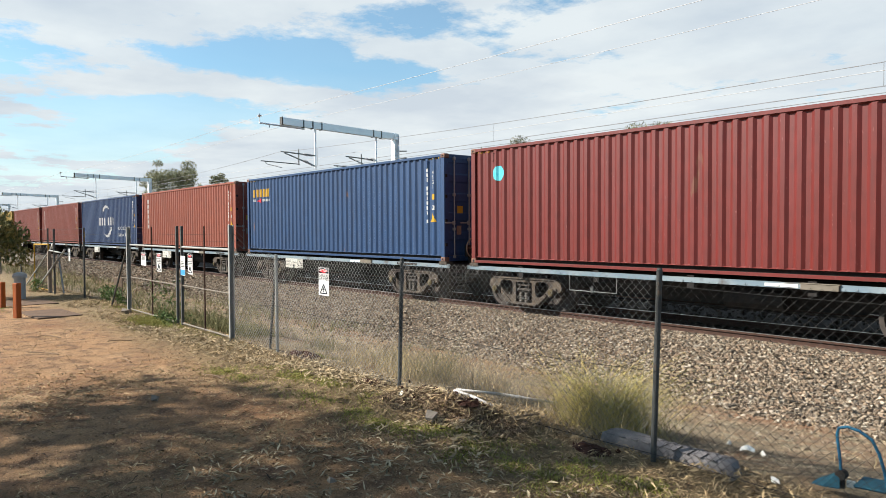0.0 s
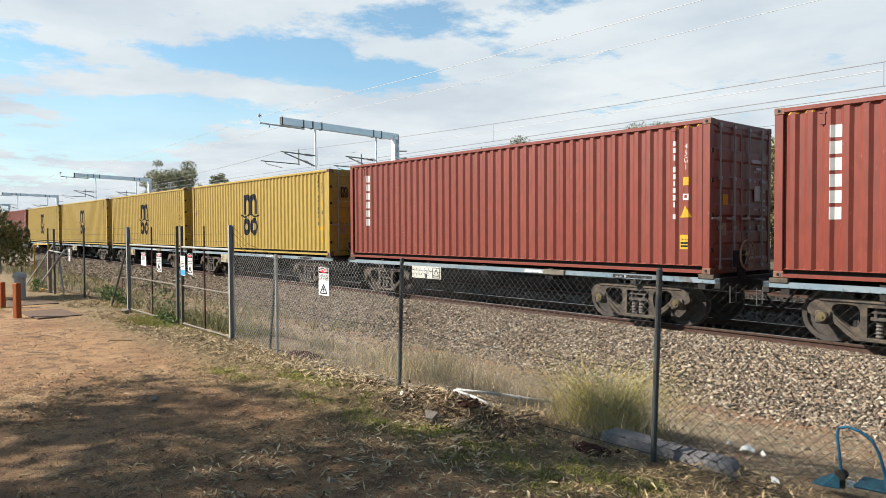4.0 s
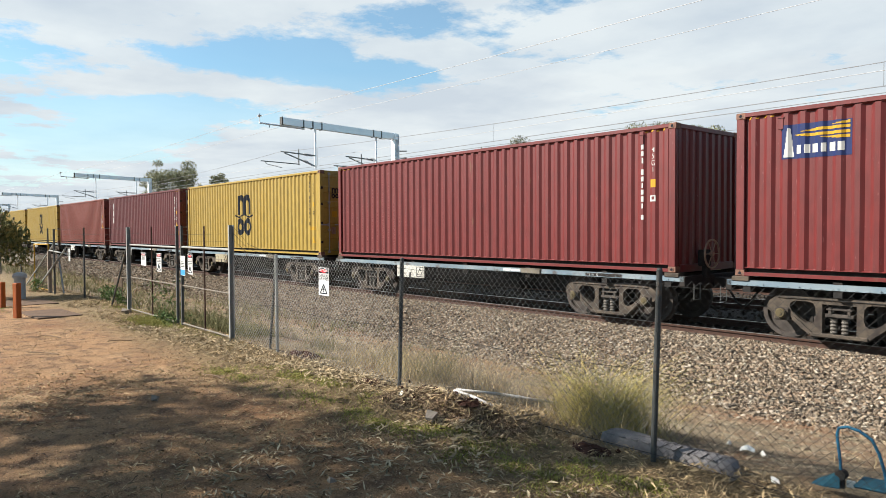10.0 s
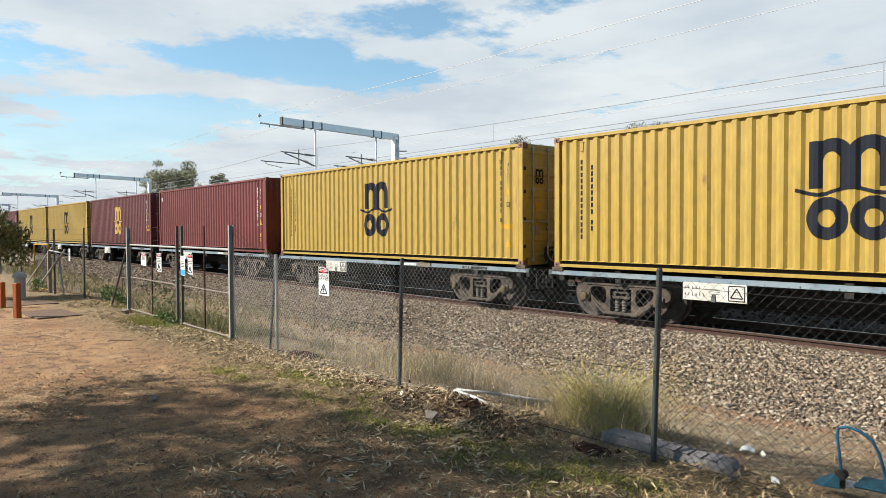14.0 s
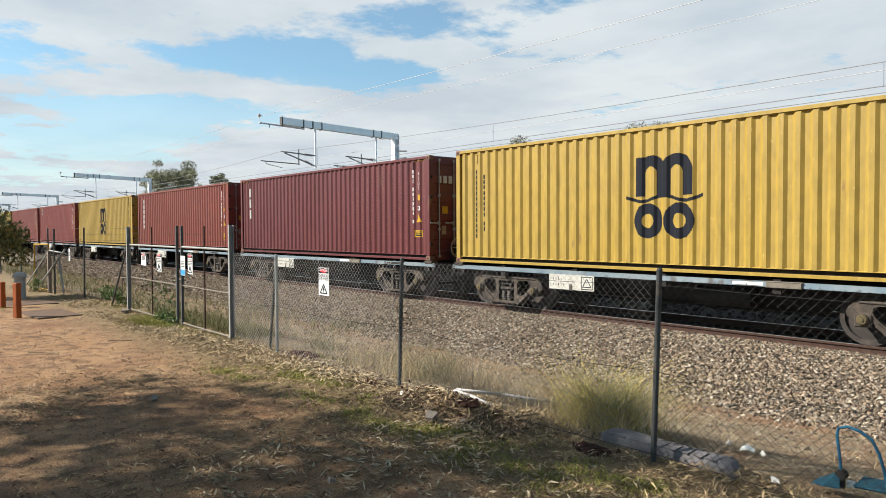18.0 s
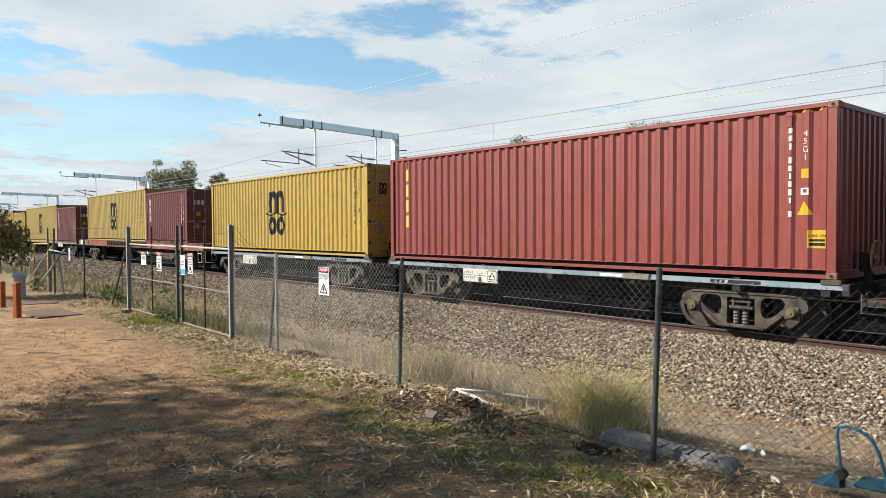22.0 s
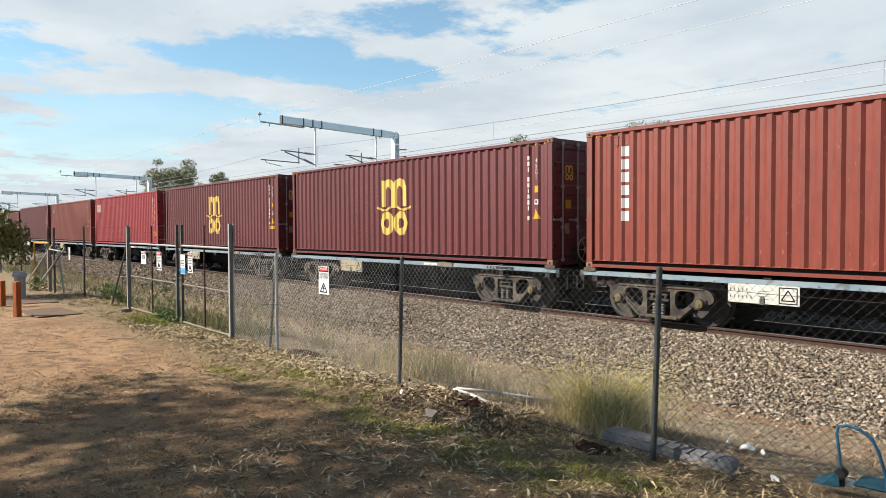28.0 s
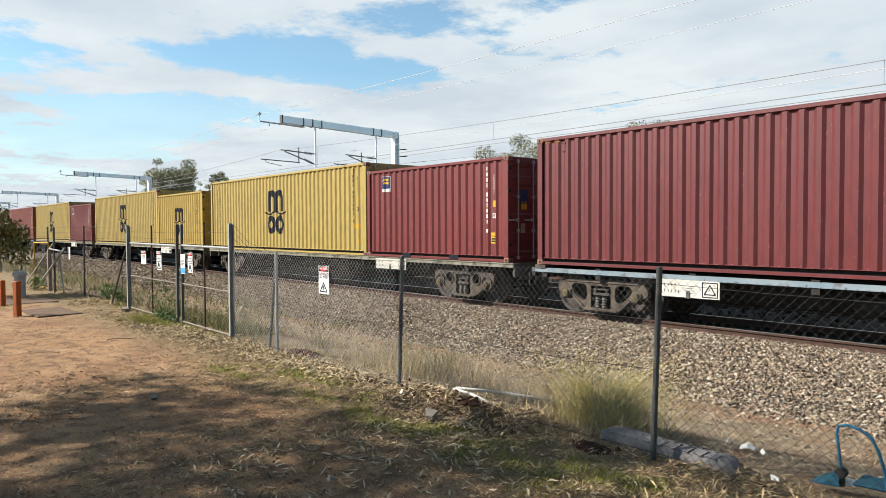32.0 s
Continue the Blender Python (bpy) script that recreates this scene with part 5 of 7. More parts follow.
def skeletal_wagon(board="white"):
    w = thing("container_wagon", "skeletal container wagon with pale blue-grey side sills and dusty bogies", "railway wagon", group="wagons of the train")
    half = 6.28
    part("centre_sill", Geo().prism([(-half, 0.72), (-3.9, 0.66), (-2.6, 0.42), (2.6, 0.42), (3.9, 0.66), (half, 0.72), (half, 0.98), (-half, 0.98)], -0.2, 0.2), STEEL_DARK, w)
    for s in (-1, 1):
        turn = pose(0, s * 1.2, 0, 0, 0, 0 if s < 0 else 180)
        g = Geo().box(-half + 0.02, half - 0.02, 0.0, 0.012, 0.905, 0.985, 0.003).box(-half + 0.02, half - 0.02, 0.0, 0.09, 0.981, 0.993).box(-half + 0.02, half - 0.02, 0.0, 0.09, 0.897, 0.909)
        sill = part("side_sill", g, SILL, w, "pale blue-grey side sill with rubbed paint", at=turn)
        for i in range(40):
            part("bolt", cached("bolt", lambda: Geo().tube((0, 0, 0), (0, -0.012, 0), 0.014, n=6), SILL), SILL, sill, at=pose(-5.9 + 0.303 * i, 0, 0.93)) if i % 2 and s < 0 else None
        if s < 0:
            part("dark_panel", Geo().box(3.92, 4.85, -0.004, -0.001, 0.912, 0.975), STEEL_DARK, sill, "sooty stretch of the sill")
            tagged(part("lettering", painted(glyphs("LS   8   20", 0.0045, 0.046), 3.99, 0.921, 0.0045, lambda u: 0.0, 0.006), SIGN_WHITE, sill, "white marks LS 8 20"), kind="stuff")
            part("rubbed_patch", Geo().box(1.42, 1.98, -0.006, -0.0045, 0.914, 0.973), SIGN_WHITE, sill, "rubbed white patch")
        part("lock_bracket", cached("lock_bracket", lambda: Geo().box(-0.30, 0.30, -0.035, 0.05, 0.885, 0.985, 0.008).box(-0.32, 0.32, -0.04, 0.05, 0.985, 1.0, 0.004), DUSTY_RAIL), DUSTY_RAIL, w, "dull tan twist lock plate", at=pose(2.33, s * 1.2, 0, 0, 0, 0 if s < 0 else 180))
        for x in (-6.0, 6.0):
            part("lock_pad", cached("lock_pad", lambda: Geo().box(-0.16, 0.16, -0.02, 0.2, 0.975, 1.062, 0.01), BOGIE), BOGIE, w, at=pose(x, s * 1.2, 0, 0, 0, 0 if s < 0 else 180))
    bearer = cached("cross_bearer", lambda: Geo().prism([(-0.07, 0.78), (0.07, 0.78), (0.07, 1.03), (-0.07, 1.03)], -1.18, 1.18), STEEL_DARK)
    for x in (-5.9, -4.4, -2.2, 0, 2.2, 4.4, 5.9):
        part("cross_bearer", bearer, STEEL_DARK, w, at=pose(x, 0, 0))
    for s in (-1, 1):
        part("end_beam", cached("end_beam", lambda: Geo().box(-0.06, 0.06, -1.2, 1.2, 0.80, 1.0, 0.01), STEEL_DARK), STEEL_DARK, w, at=pose(s * 6.22, 0, 0))
        part("coupler", cached("coupler", coupler, STEEL_DARK), STEEL_DARK, w, at=pose(s * 6.44, 0, 0, 0, 0, 0 if s > 0 else 180))
        part("step_iron", cached("step_iron", lambda: Geo().path([(-0.11, 0, 0.86), (-0.11, 0, 0.56), (0.11, 0, 0.56), (0.11, 0, 0.86)], 0.011), GALV_OLD), GALV_OLD, w, "bent step iron", at=pose(s * 6.42, -1.0, 0, 0, 0, 90))
        part("air_hose", cached("air_hose", lambda: Geo().path([(0, 0, 0.78), (0.14, 0, 0.6), (0.25, 0, 0.42), (0.36, 0, 0.36)], 0.025), STEEL_DARK), STEEL_DARK, w, at=pose(s * 6.3, 0.3, 0, 0, 0, 0 if s > 0 else 180))
        bogie(w, s * 4.42)
    part("air_reservoir", Geo().tube((-0.55, 0, 0), (0.55, 0, 0), 0.19, n=14), STEEL_DARK, w, at=pose(1.0, -0.62, 0.62))
    part("brake_cylinder", Geo().tube((-0.3, 0, 0), (0.2, 0, 0), 0.14, n=12).tube((0.2, 0, 0), (0.9, 0, 0), 0.03), STEEL_DARK, w, at=pose(-1.3, 0.5, 0.62))
    part("brake_rod", Geo().tube((-4, 0, 0), (4, 0, 0), 0.022, n=6), STEEL_DARK, w, at=pose(0, -0.3, 0.38))
    post = part("brake_post", Geo().box(-0.05, 0.05, -0.08, 0.08, 0.95, 1.45, 0.01).box(-0.1, 0.02, -0.16, 0.16, 1.18, 1.5, 0.02), STEEL_DARK, w, at=pose(6.30, -0.45, 0))
    part("hand_wheel", hand_wheel(), TAN_PAINT, post, "six-spoked tan brake hand wheel", at=pose(0.12, 0.0, 1.42))
    if board in ("torn", "gone"):
        torn_board(w, -6.096 + 3.83, 0.56, board == "torn")
    else:
        number_board(w, -6.096 + 3.83, 0.57, h=0.335, ground=BOARD if board == "white" else BOARD_RUSTY, label="off-white board with number bars and a triangle" if board == "white" else "rust-stained tan board with number bars and a triangle")
    return w


def flat_wagon(length, paint_mat, deck, label, depth, toothed=False):
    w = thing("flat_wagon", label, "railway wagon", group="wagons of the train")
    half = length / 2
    part("deck", Geo().box(-half, half, -1.2, 1.2, deck - 0.06, deck - 0.004, 0.006), FLAT_GREY, w, "grimy worn deck plates")
    part("centre_sill", Geo().prism([(-half, deck - 0.36), (-half + 3.4, deck - 0.42), (-half + 5.2, deck - 0.62), (half - 5.2, deck - 0.62), (half - 3.4, deck - 0.42), (half, deck - 0.36), (half, deck - 0.07), (-half, deck - 0.07)], -0.22, 0.22), STEEL_DARK, w)
    for s in (-1, 1):
        side = part("side_sill", Geo().box(-half, half, -0.012, 0.0, deck - depth, deck, 0.003).box(-half, half, -0.03, 0.06, deck - 0.025, deck - 0.002).box(-half, half, -0.03, 0.06, deck - depth, deck - depth + 0.02), paint_mat if toothed else OLIVE_SILL, w, at=pose(0, s * 1.21, 0, 0, 0, 0 if s < 0 else 180))
        if toothed and s < 0:
            for i in range(20):
                part("stake_pocket", cached("stake_pocket", lambda: Geo().prism([(-0.1, deck - 0.25), (0.02, deck - 0.25), (0.1, deck - 0.03), (-0.1, deck - 0.03)], -0.09, -0.012), STEEL_DARK), STEEL_DARK, side, at=pose(-3.93 + 0.3804 * i, 0, 0))
        if toothed and s < 0:
            part("weathered_panel", Geo().box(-half + 0.14, -half + 2.6, -0.034, -0.0125, deck - depth - 0.003, deck + 0.002), FLAT_GREY, side, "grimy unpainted panel")
        if toothed and s < 0:
            for x, w0, m, text in ((11.02, 0.37, SIGN_WHITE, "white painted patch"), (10.68, 0.3, FLAT_GREY, "grey painted patch"), (7.79, 0.46, BLACK, "dark grey panel"), (4.9, 0.35, SIGN_WHITE, "white painted patch"), (-3.6, 0.4, SIGN_WHITE, "white painted patch")):
                part("paint_patch", Geo().box(-w0 / 2, w0 / 2, -0.016, -0.0125, deck - (0.30 if w0 > 0.45 else 0.235), deck - (0.05 if w0 > 0.45 else 0.125)), m, side, text, at=pose(x, 0, 0))
            for body, x, z, size, m, text in (("only", 9.01, 1.05, 0.165, SIGN_WHITE, "scrawled white word only"), ("only", 3.95, 1.04, 0.15, GRAFFITI, "scrawled white word only"), ("A", 11.2, 1.02, 0.14, BOARD, "white letter A"),
                                              ("4 22 A", 7.6, 1.09, 0.085, SIGN_WHITE, "white marks 4 22 A")):
                part("lettering", painted(glyphs(body, size / 16, size), x, z, size / 16, lambda u: 0.0, 0.0185), m, side, text)

            def scrawl(x, z):
                zig = 0.125 + 0.085 * np.sin(x * 15.0) * np.cos(x * 3.1)
                loop = 0.12 + 0.08 * np.cos(x * 9.0 + 1.0)
                return (np.abs(z - zig) < 0.018) | (np.abs(z - loop) < 0.012) | ((np.abs(z - 0.06 - 0.1 * x) < 0.012) & (x > 0.1)) | ((np.abs(x % 0.26 - 0.1) < 0.022) & (z > 0.04) & (z < 0.2) & (x < 0.75))
            part("scrawl", painted(drawn(0.95, 0.24, scrawl), 5.28, 1.01, 0.012, lambda u: 0.0, 0.0185), GRAFFITI, side, "pale sprayed scrawl")
        part("end_beam", cached(f"flat_end{deck}{paint_mat.name}", lambda: Geo().box(-0.05, 0.03, -1.2, 1.2, deck - 0.34, deck - 0.01, 0.01), paint_mat), paint_mat, w, at=pose(s * half, 0, 0, 0, 0, 0 if s > 0 else 180))
        part("coupler", cached("coupler", coupler, STEEL_DARK), STEEL_DARK, w, at=pose(s * (half + 0.12), 0, 0, 0, 0, 0 if s > 0 else 180))
        # the long wagon's bogies take the steel that is darkened for its shadow
        bogie(w, s * (half - (3.4 if toothed else 2.0)), BOGIE_DARK if toothed else BOGIE, not toothed)
    for i in range(int(length / 1.6)):
        part("cross_bearer", cached(f"flat_bearer{deck}", lambda: Geo().prism([(-0.05, deck - 0.3), (0.05, deck - 0.3), (0.05, deck - 0.06), (-0.05, deck - 0.06)], -1.18, 1.18), STEEL_DARK), STEEL_DARK, w, at=pose(-half + 0.9 + 1.6 * i, 0, 0))
    if toothed:
        part("ladder", Geo().path([(-0.23, 0, 0.98), (-0.23, 0, 0.44), (0.23, 0, 0.44), (0.23, 0, 0.98)], 0.013).tube((-0.23, 0, 0.84), (0.23, 0, 0.84), 0.012), SIGN_WHITE, w, "white bent tube ladder", at=pose(10.89, -1.19, 0))
        part("tag_plate", Geo().box(-0.07, 0.07, -0.006, 0.0, 0.62, 0.80, 0.003), SIGN_WHITE, w, "small white hanging plate", at=pose(3.41, -1.16, 0))
        part("grab_rail", Geo().path([(0, 0, 1.0), (0, 0, 0.45), (0, 0.4, 0.45)], 0.013), SIGN_WHITE, w, "white bent grab rail", at=pose(half + 0.12, -1.15, 0))
    part("hand_wheel", hand_wheel(), RUSTY, w, "spoked rusty brake hand wheel", at=pose(-1.31 if toothed else 1.4, -1.0, 0.60, 0, 0, 90))
    part("air_reservoir", Geo().tube((-0.55, 0, 0), (0.55, 0, 0), 0.2, n=14), STEEL_DARK, w, at=pose(-1.2, -0.6, 0.5))
    number_board(w, 4.32 if not toothed else -10.07, 0.72 if not toothed else 0.985, 1.5 if not toothed else 1.25, y=-1.252 if toothed else -1.23, disc=toothed)
    return w


# ---------------------------------------------------------------- the train: near end first, each with its left end at t = 0
TRAIN = (
    ("L", -13.08, "brick", "oval"), ("L", -26.30, "blue", "row_gold"), ("L", -39.59, "orange", "six"), ("L", -52.74, "navy", "crescent"),
    ("L", -65.93, "brown", "six"), ("L", -79.26, "brown", "six"), ("L", -92.70, "yellow", "arch"), ("L", -105.92, "yellow", "arch"),
    ("L", -119.25, "yellow", "arch"), ("L", -132.54, "yellow", "arch"), ("L", -145.79, "brown", "six"), ("L", -158.92, "dark_red", "banner"),
    ("L", -172.29, "dark_red", "plain"), ("L", -185.60, "yellow", "arch"), ("L", -198.84, "maroon", "three"), ("L", -212.11, "brown", "numbers"),
    ("L", -225.37, "yellow", "arch"), ("L", -238.50, "yellow", "arch"), ("L", -251.87, "dark_red", "dot"), ("L", -265.40, "maroon", "arch_gold"),
    ("L", -278.58, "yellow", "arch"), ("L", -291.80, "yellow", "arch"), ("L", -305.07, "maroon", "three"), ("L", -318.45, "brown", "six"),
    ("L", -331.70, "yellow", "arch"), ("L", -345.05, "rose", "badge"), ("L", -358.26, "pink", "four_gold"), ("L", -371.62, "yellow", "arch"),
    ("A", -395.30, "maroon", "three"), ("B", -414.62, "maroon", "three"), ("B", -433.82, "yellow", "arch"),
    ("L", -447.10, "brown", "six"), ("L", -460.22, "maroon", "arch_bare"), ("L", -473.50, "maroon", "arch_gold"), ("L", -486.95, "scarlet", "bold"),
    ("L", -500.26, "brown", "badge"), ("L", -513.49, "maroon", "numbers"),
    ("B", -532.86, "dark_red", "badge"), ("B", -552.10, "yellow", "arch"), ("B", -571.35, "dark_red", "badge"),
    ("L", -584.70, "brown", "six"), ("L", -597.97, "brown", "numbers"), ("L", -611.24, "yellow", "arch"),
)
# wagons whose number board is rusty, broken or gone
BOARDS = {-13.08: "gone", -486.95: "gone", -132.54: "torn", -198.84: "torn", **{x: "rusty" for x in (-92.70, -105.92, -119.25, -185.60, -460.22, -473.50, -500.26)}}
WORDS = {"brick": "brick-red", "rose": "rose-red", "blue": "royal blue", "navy": "navy blue", "orange": "orange-brown", "brown": "red-brown", "maroon": "maroon",
         "dark_red": "dark red", "scarlet": "bright scarlet", "pink": "faded dented red", "yellow": "mustard yellow", "straw": "faded pale yellow"}
MARK_WORDS = {"oval": "a small teal oval", "row_gold": "yellow lettering bars", "six": "an upright white name", "crescent": "white crescents and lettering",
              "arch": "a large black emblem", "arch_gold": "a large gold emblem", "arch_bare": "a lone gold emblem", "banner": "a navy and yellow panel", "plain": "small white numbers", "numbers": "white numbers and a yellow triangle",
              "three": "a short upright white name", "dot": "a small white mark", "badge": "a small navy badge", "four_gold": "an upright gold name", "bold": "bold white lettering"}
RIDES = []          # every thing that rolls along: (thing, x at the start, y, z)
MADE = {}


def load(length, height, colour, kind, left, z):
    key = (length, colour, kind)
    label = f"{WORDS[colour]} {'long' if length > 8 else 'short'} steel container with {MARK_WORDS[kind]}"
    box = copy_thing(MADE[key], Matrix()) if key in MADE else MADE.setdefault(key, container(length, height, colour, kind, label))
    RIDES.append((box, left + length / 2, LINE_Y, z))


def build_train():
    masters = {}
    flats = {"A": None, "B": None}
    for kind, left, colour, mark in TRAIN:
        if kind == "L":
            board = BOARDS.get(left, "white")
            w = copy_thing(masters[board], Matrix()) if board in masters else masters.setdefault(board, skeletal_wagon(board))
            RIDES.append((w, left + LONG / 2, LINE_Y, RAIL_Z))
            load(LONG, HIGH, colour, mark, left, RAIL_Z + DECK)
        elif kind == "A":
            w = flat_wagon(22.6, FLAT_ORANGE, 1.30, "long orange-red flat wagon with scrawled paint and a half empty deck", 0.34, True)
            RIDES.append((w, left + 11.3, LINE_Y, RAIL_Z))
            load(SHORT, LOW, colour, mark, -380.65, RAIL_Z + 1.305)
            load(LONG, HIGH, "straw", "arch", -392.86, RAIL_Z + 1.305)
        else:
            if flats["B"] is None:
                flats["B"] = w = flat_wagon(18.62, FLAT_GREY, DECK, "grimy grey flat wagon with olive sills carrying two containers", 0.11)
            else:
                w = copy_thing(flats["B"], Matrix())
            RIDES.append((w, left + 9.31, LINE_Y, RAIL_Z))
            load(LONG, HIGH, "straw", "arch", left + 0.18, RAIL_Z + DECK)
            load(SHORT, LOW, colour, mark, left + 0.18 + LONG + 0.03, RAIL_Z + DECK)


build_train()
# ---------------------------------------------------------------- overhead line
SPAN = 48.45
GANTRY_X = [-36.05 + 60.0] + [-36.05 - SPAN * i for i in range(6)]


def gantry():
    g = thing("overhead_line_gantry", "pale grey steel cantilever gantry carrying the overhead wires", "gantry", group="gantries along the line")
    y0, y1, z0, z1 = 18.63, 26.65, 8.05, 7.80

    def top(y):
        return z0 + (z1 - z0) * (y - y0) / (y1 - y0)
    column = Geo()
    for s in (-0.17, 0.17):
        column.box(-0.2, 0.2, y1 + s - 0.012, y1 + s + 0.012, -0.45, z1 - 0.02)
    column.box(-0.014, 0.014, y1 - 0.17, y1 + 0.17, -0.45, z1 - 0.02)
    part("column", column, GALV_PALE, g, "steel column of an open section")
    beam = Geo()
    beam.add([(x, y, top(y) - d) for x in (-0.13, 0.13) for y in (y0, y1 + 0.2) for d in (0.0, 0.40)],
             [(0, 1, 3, 2), (4, 6, 7, 5), (0, 4, 5, 1), (2, 3, 7, 6), (0, 2, 6, 4), (1, 5, 7, 3)])
    part("beam", beam, GALV_PALE, g, "square box beam")
    for y in (y0 + 0.02, 20.0, 20.6, 21.2, 24.9, 25.5):
        part("clamp", Geo().box(-0.15, 0.15, -0.035, 0.035, -0.44, 0.03, 0.01), GALV_OLD, g, at=pose(0, y, top(y)))
    part("footing", Geo().box(-0.4, 0.4, -0.4, 0.4, -0.7, -0.38, 0.03), CONCRETE, g, "concrete footing", at=pose(0, y1, 0))
    for yd, low, reach in ((20.82, 5.28, 3.45), (25.15, 5.3, 3.1)):
        tube = part("drop_tube", Geo().tube((0, yd, top(yd) - 0.4), (0, yd, low), 0.062, n=10), GALV_PALE, g)
        arm = part("cantilever", Geo().tube((0, yd - 0.05, 6.02), (0, yd - 2.25, 6.12), 0.036).tube((0, yd - 0.05, 5.42), (0, yd - 2.0, 6.05), 0.036)
                   .tube((0, yd - 1.1, 6.32), (0, yd - 1.1, 5.42), 0.04).tube((0, yd - 1.05, 5.46), (0, yd - reach, 5.52), 0.03)
                   .path([(0, yd - reach + 0.25, 5.5), (0, yd - reach + 0.35, 5.36), (0, yd - reach + 1.3, 5.2)], 0.018), GALV, tube, "hinged registration arm")
        for za, zb in ((6.03, 6.06), (5.48, 5.68)):
            ins = Geo()
            for i in range(6):
                u = i / 5
                ins.tube((0, yd - 0.25 - 0.5 * u, za + (zb - za) * u), (0, yd - 0.29 - 0.5 * u, za + (zb - za) * u), 0.085, n=10)
            part("insulator", ins, INSULATOR, tube, "ribbed grey insulator")
    bracket = part("feeder_bracket", Geo().tube((0, 20.1, 7.52), (0, 17.3, 7.62), 0.05).tube((0, 17.32, 7.6), (0, 17.32, 8.0), 0.035), GALV_PALE, g)
    part("insulator", Geo().tube((0, 17.32, 7.98), (0, 17.32, 8.04), 0.13, n=10).tube((0, 17.32, 8.04), (0, 17.32, 8.12), 0.05, n=8).tube((0, 17.9, 7.55), (0, 17.9, 7.4), 0.03), INSULATOR, bracket, "grey post insulator")
    for z in (6.7, 6.25):
        part("side_bracket", Geo().tube((0, y1 + 0.15, z), (0, y1 + 0.9, z + 0.05), 0.035), GALV_OLD, g)
    return g


def build_overhead():
    first = gantry()
    first.matrix_basis = pose(GANTRY_X[0], 0, 0)
    for x in GANTRY_X[1:]:
        copy_thing(first, pose(x, 0, 0))

    def span(y, z, sag, x):
        """The height of a wire hung between the gantries."""
        u = (x + 36.05) / 60.0 if x > -36.05 else ((x + 36.05) / SPAN) % 1.0
        return z - sag * 4 * u * (1 - u)
    rows = (("feeder_wire", 17.32, 7.98, 0.28, 0.010, CABLE_PALE), ("feeder_wire", 20.45, 8.16, 0.24, 0.009, CABLE_PALE),
            ("catenary_wire", 18.4, 6.05, 0.55, 0.010, CABLE), ("contact_wire", 18.4, 4.97, 0.03, 0.012, CABLE),
            ("catenary_wire", 22.6, 6.22, 0.08, 0.011, CABLE_PALE), ("contact_wire", 22.6, 5.52, 0.02, 0.012, CABLE), ("return_wire", 27.5, 5.85, 0.22, 0.013, CABLE))
    words = {"feeder_wire": "bright bare feeder wire strung above the gantries", "catenary_wire": "sagging catenary wire between the gantries",
             "contact_wire": "dark taut contact wire above the track", "return_wire": "dark return wire behind the columns"}
    for name, y, z, sag, r, mat in rows:
        pts = []
        for i in range(6):
            n = 16 if i < 2 else 6
            step = (GANTRY_X[i] - GANTRY_X[i + 1]) / n
            pts += [(GANTRY_X[i] - step * k, y, span(y, z, sag, GANTRY_X[i] - step * k)) for k in range(n)]
        single(name, Geo().path([(GANTRY_X[0] + 40, y, z)] + pts, r, 5), mat, words[name], "overhead wire")
    for y, z, s1, low, s2 in ((18.4, 6.05, 0.55, 4.97, 0.03),):
        for x in [-5.74 - 12.96 * i for i in range(8)]:
            single("dropper", Geo().tube((x, y, span(y, z, s1, x)), (x, y, span(y, low, s2, x)), 0.006, n=4), CABLE, "thin wire dropper between catenary and contact wire", "dropper", group="droppers of the overhead line")


build_overhead()

# ---------------------------------------------------------------- fence and gate
PITCH_MESH = 0.0315


def chain_mesh(xa, xb, low, high, pitch, r, seed):
    """Woven diamond wire between two posts, in the plane y = 0."""
    n, m = int((xb - xa) / pitch), int((high - low) / pitch)
    i, k = np.meshgrid(np.arange(n), np.arange(m + 1), indexing="ij")
    x = xa + (i + (k + i) % 2) * pitch
    z = low + k * pitch
    y = 0.012 * np.sin(x * 2.1 + seed) * np.sin(z * 2.3 + seed) + 0.003 * (((k + i) % 2) * 2 - 1)
    p = np.stack([x, y, z], -1)
    a, b = p[:, :-1].reshape(-1, 3), p[:, 1:].reshape(-1, 3)
    off = np.array([(0, r, 0), (0.85 * r, -0.5 * r, 0), (-0.85 * r, -0.5 * r, 0)])
    v = np.concatenate([a[:, None] + off, b[:, None] + off], 1)
    f = np.array([(0, 1, 4, 3), (1, 2, 5, 4), (2, 0, 3, 5)])
    faces = (f[None] + 6 * np.arange(len(a))[:, None, None]).reshape(-1, 4)
    return v.reshape(-1, 3), faces


def fence_post(h, r):
    def build():
        return Geo().tube((0, 0, -0.15), (0, 0, h - 0.012), r, n=12).tube((0, 0, h - 0.012), (0, 0, h), r, r * 0.7, 12)
    return build


def tilted(x, lean_x, lean_y=0.0, y=FENCE_Y):
    return pose(x, y, 0.0, lean_y, lean_x, 0)


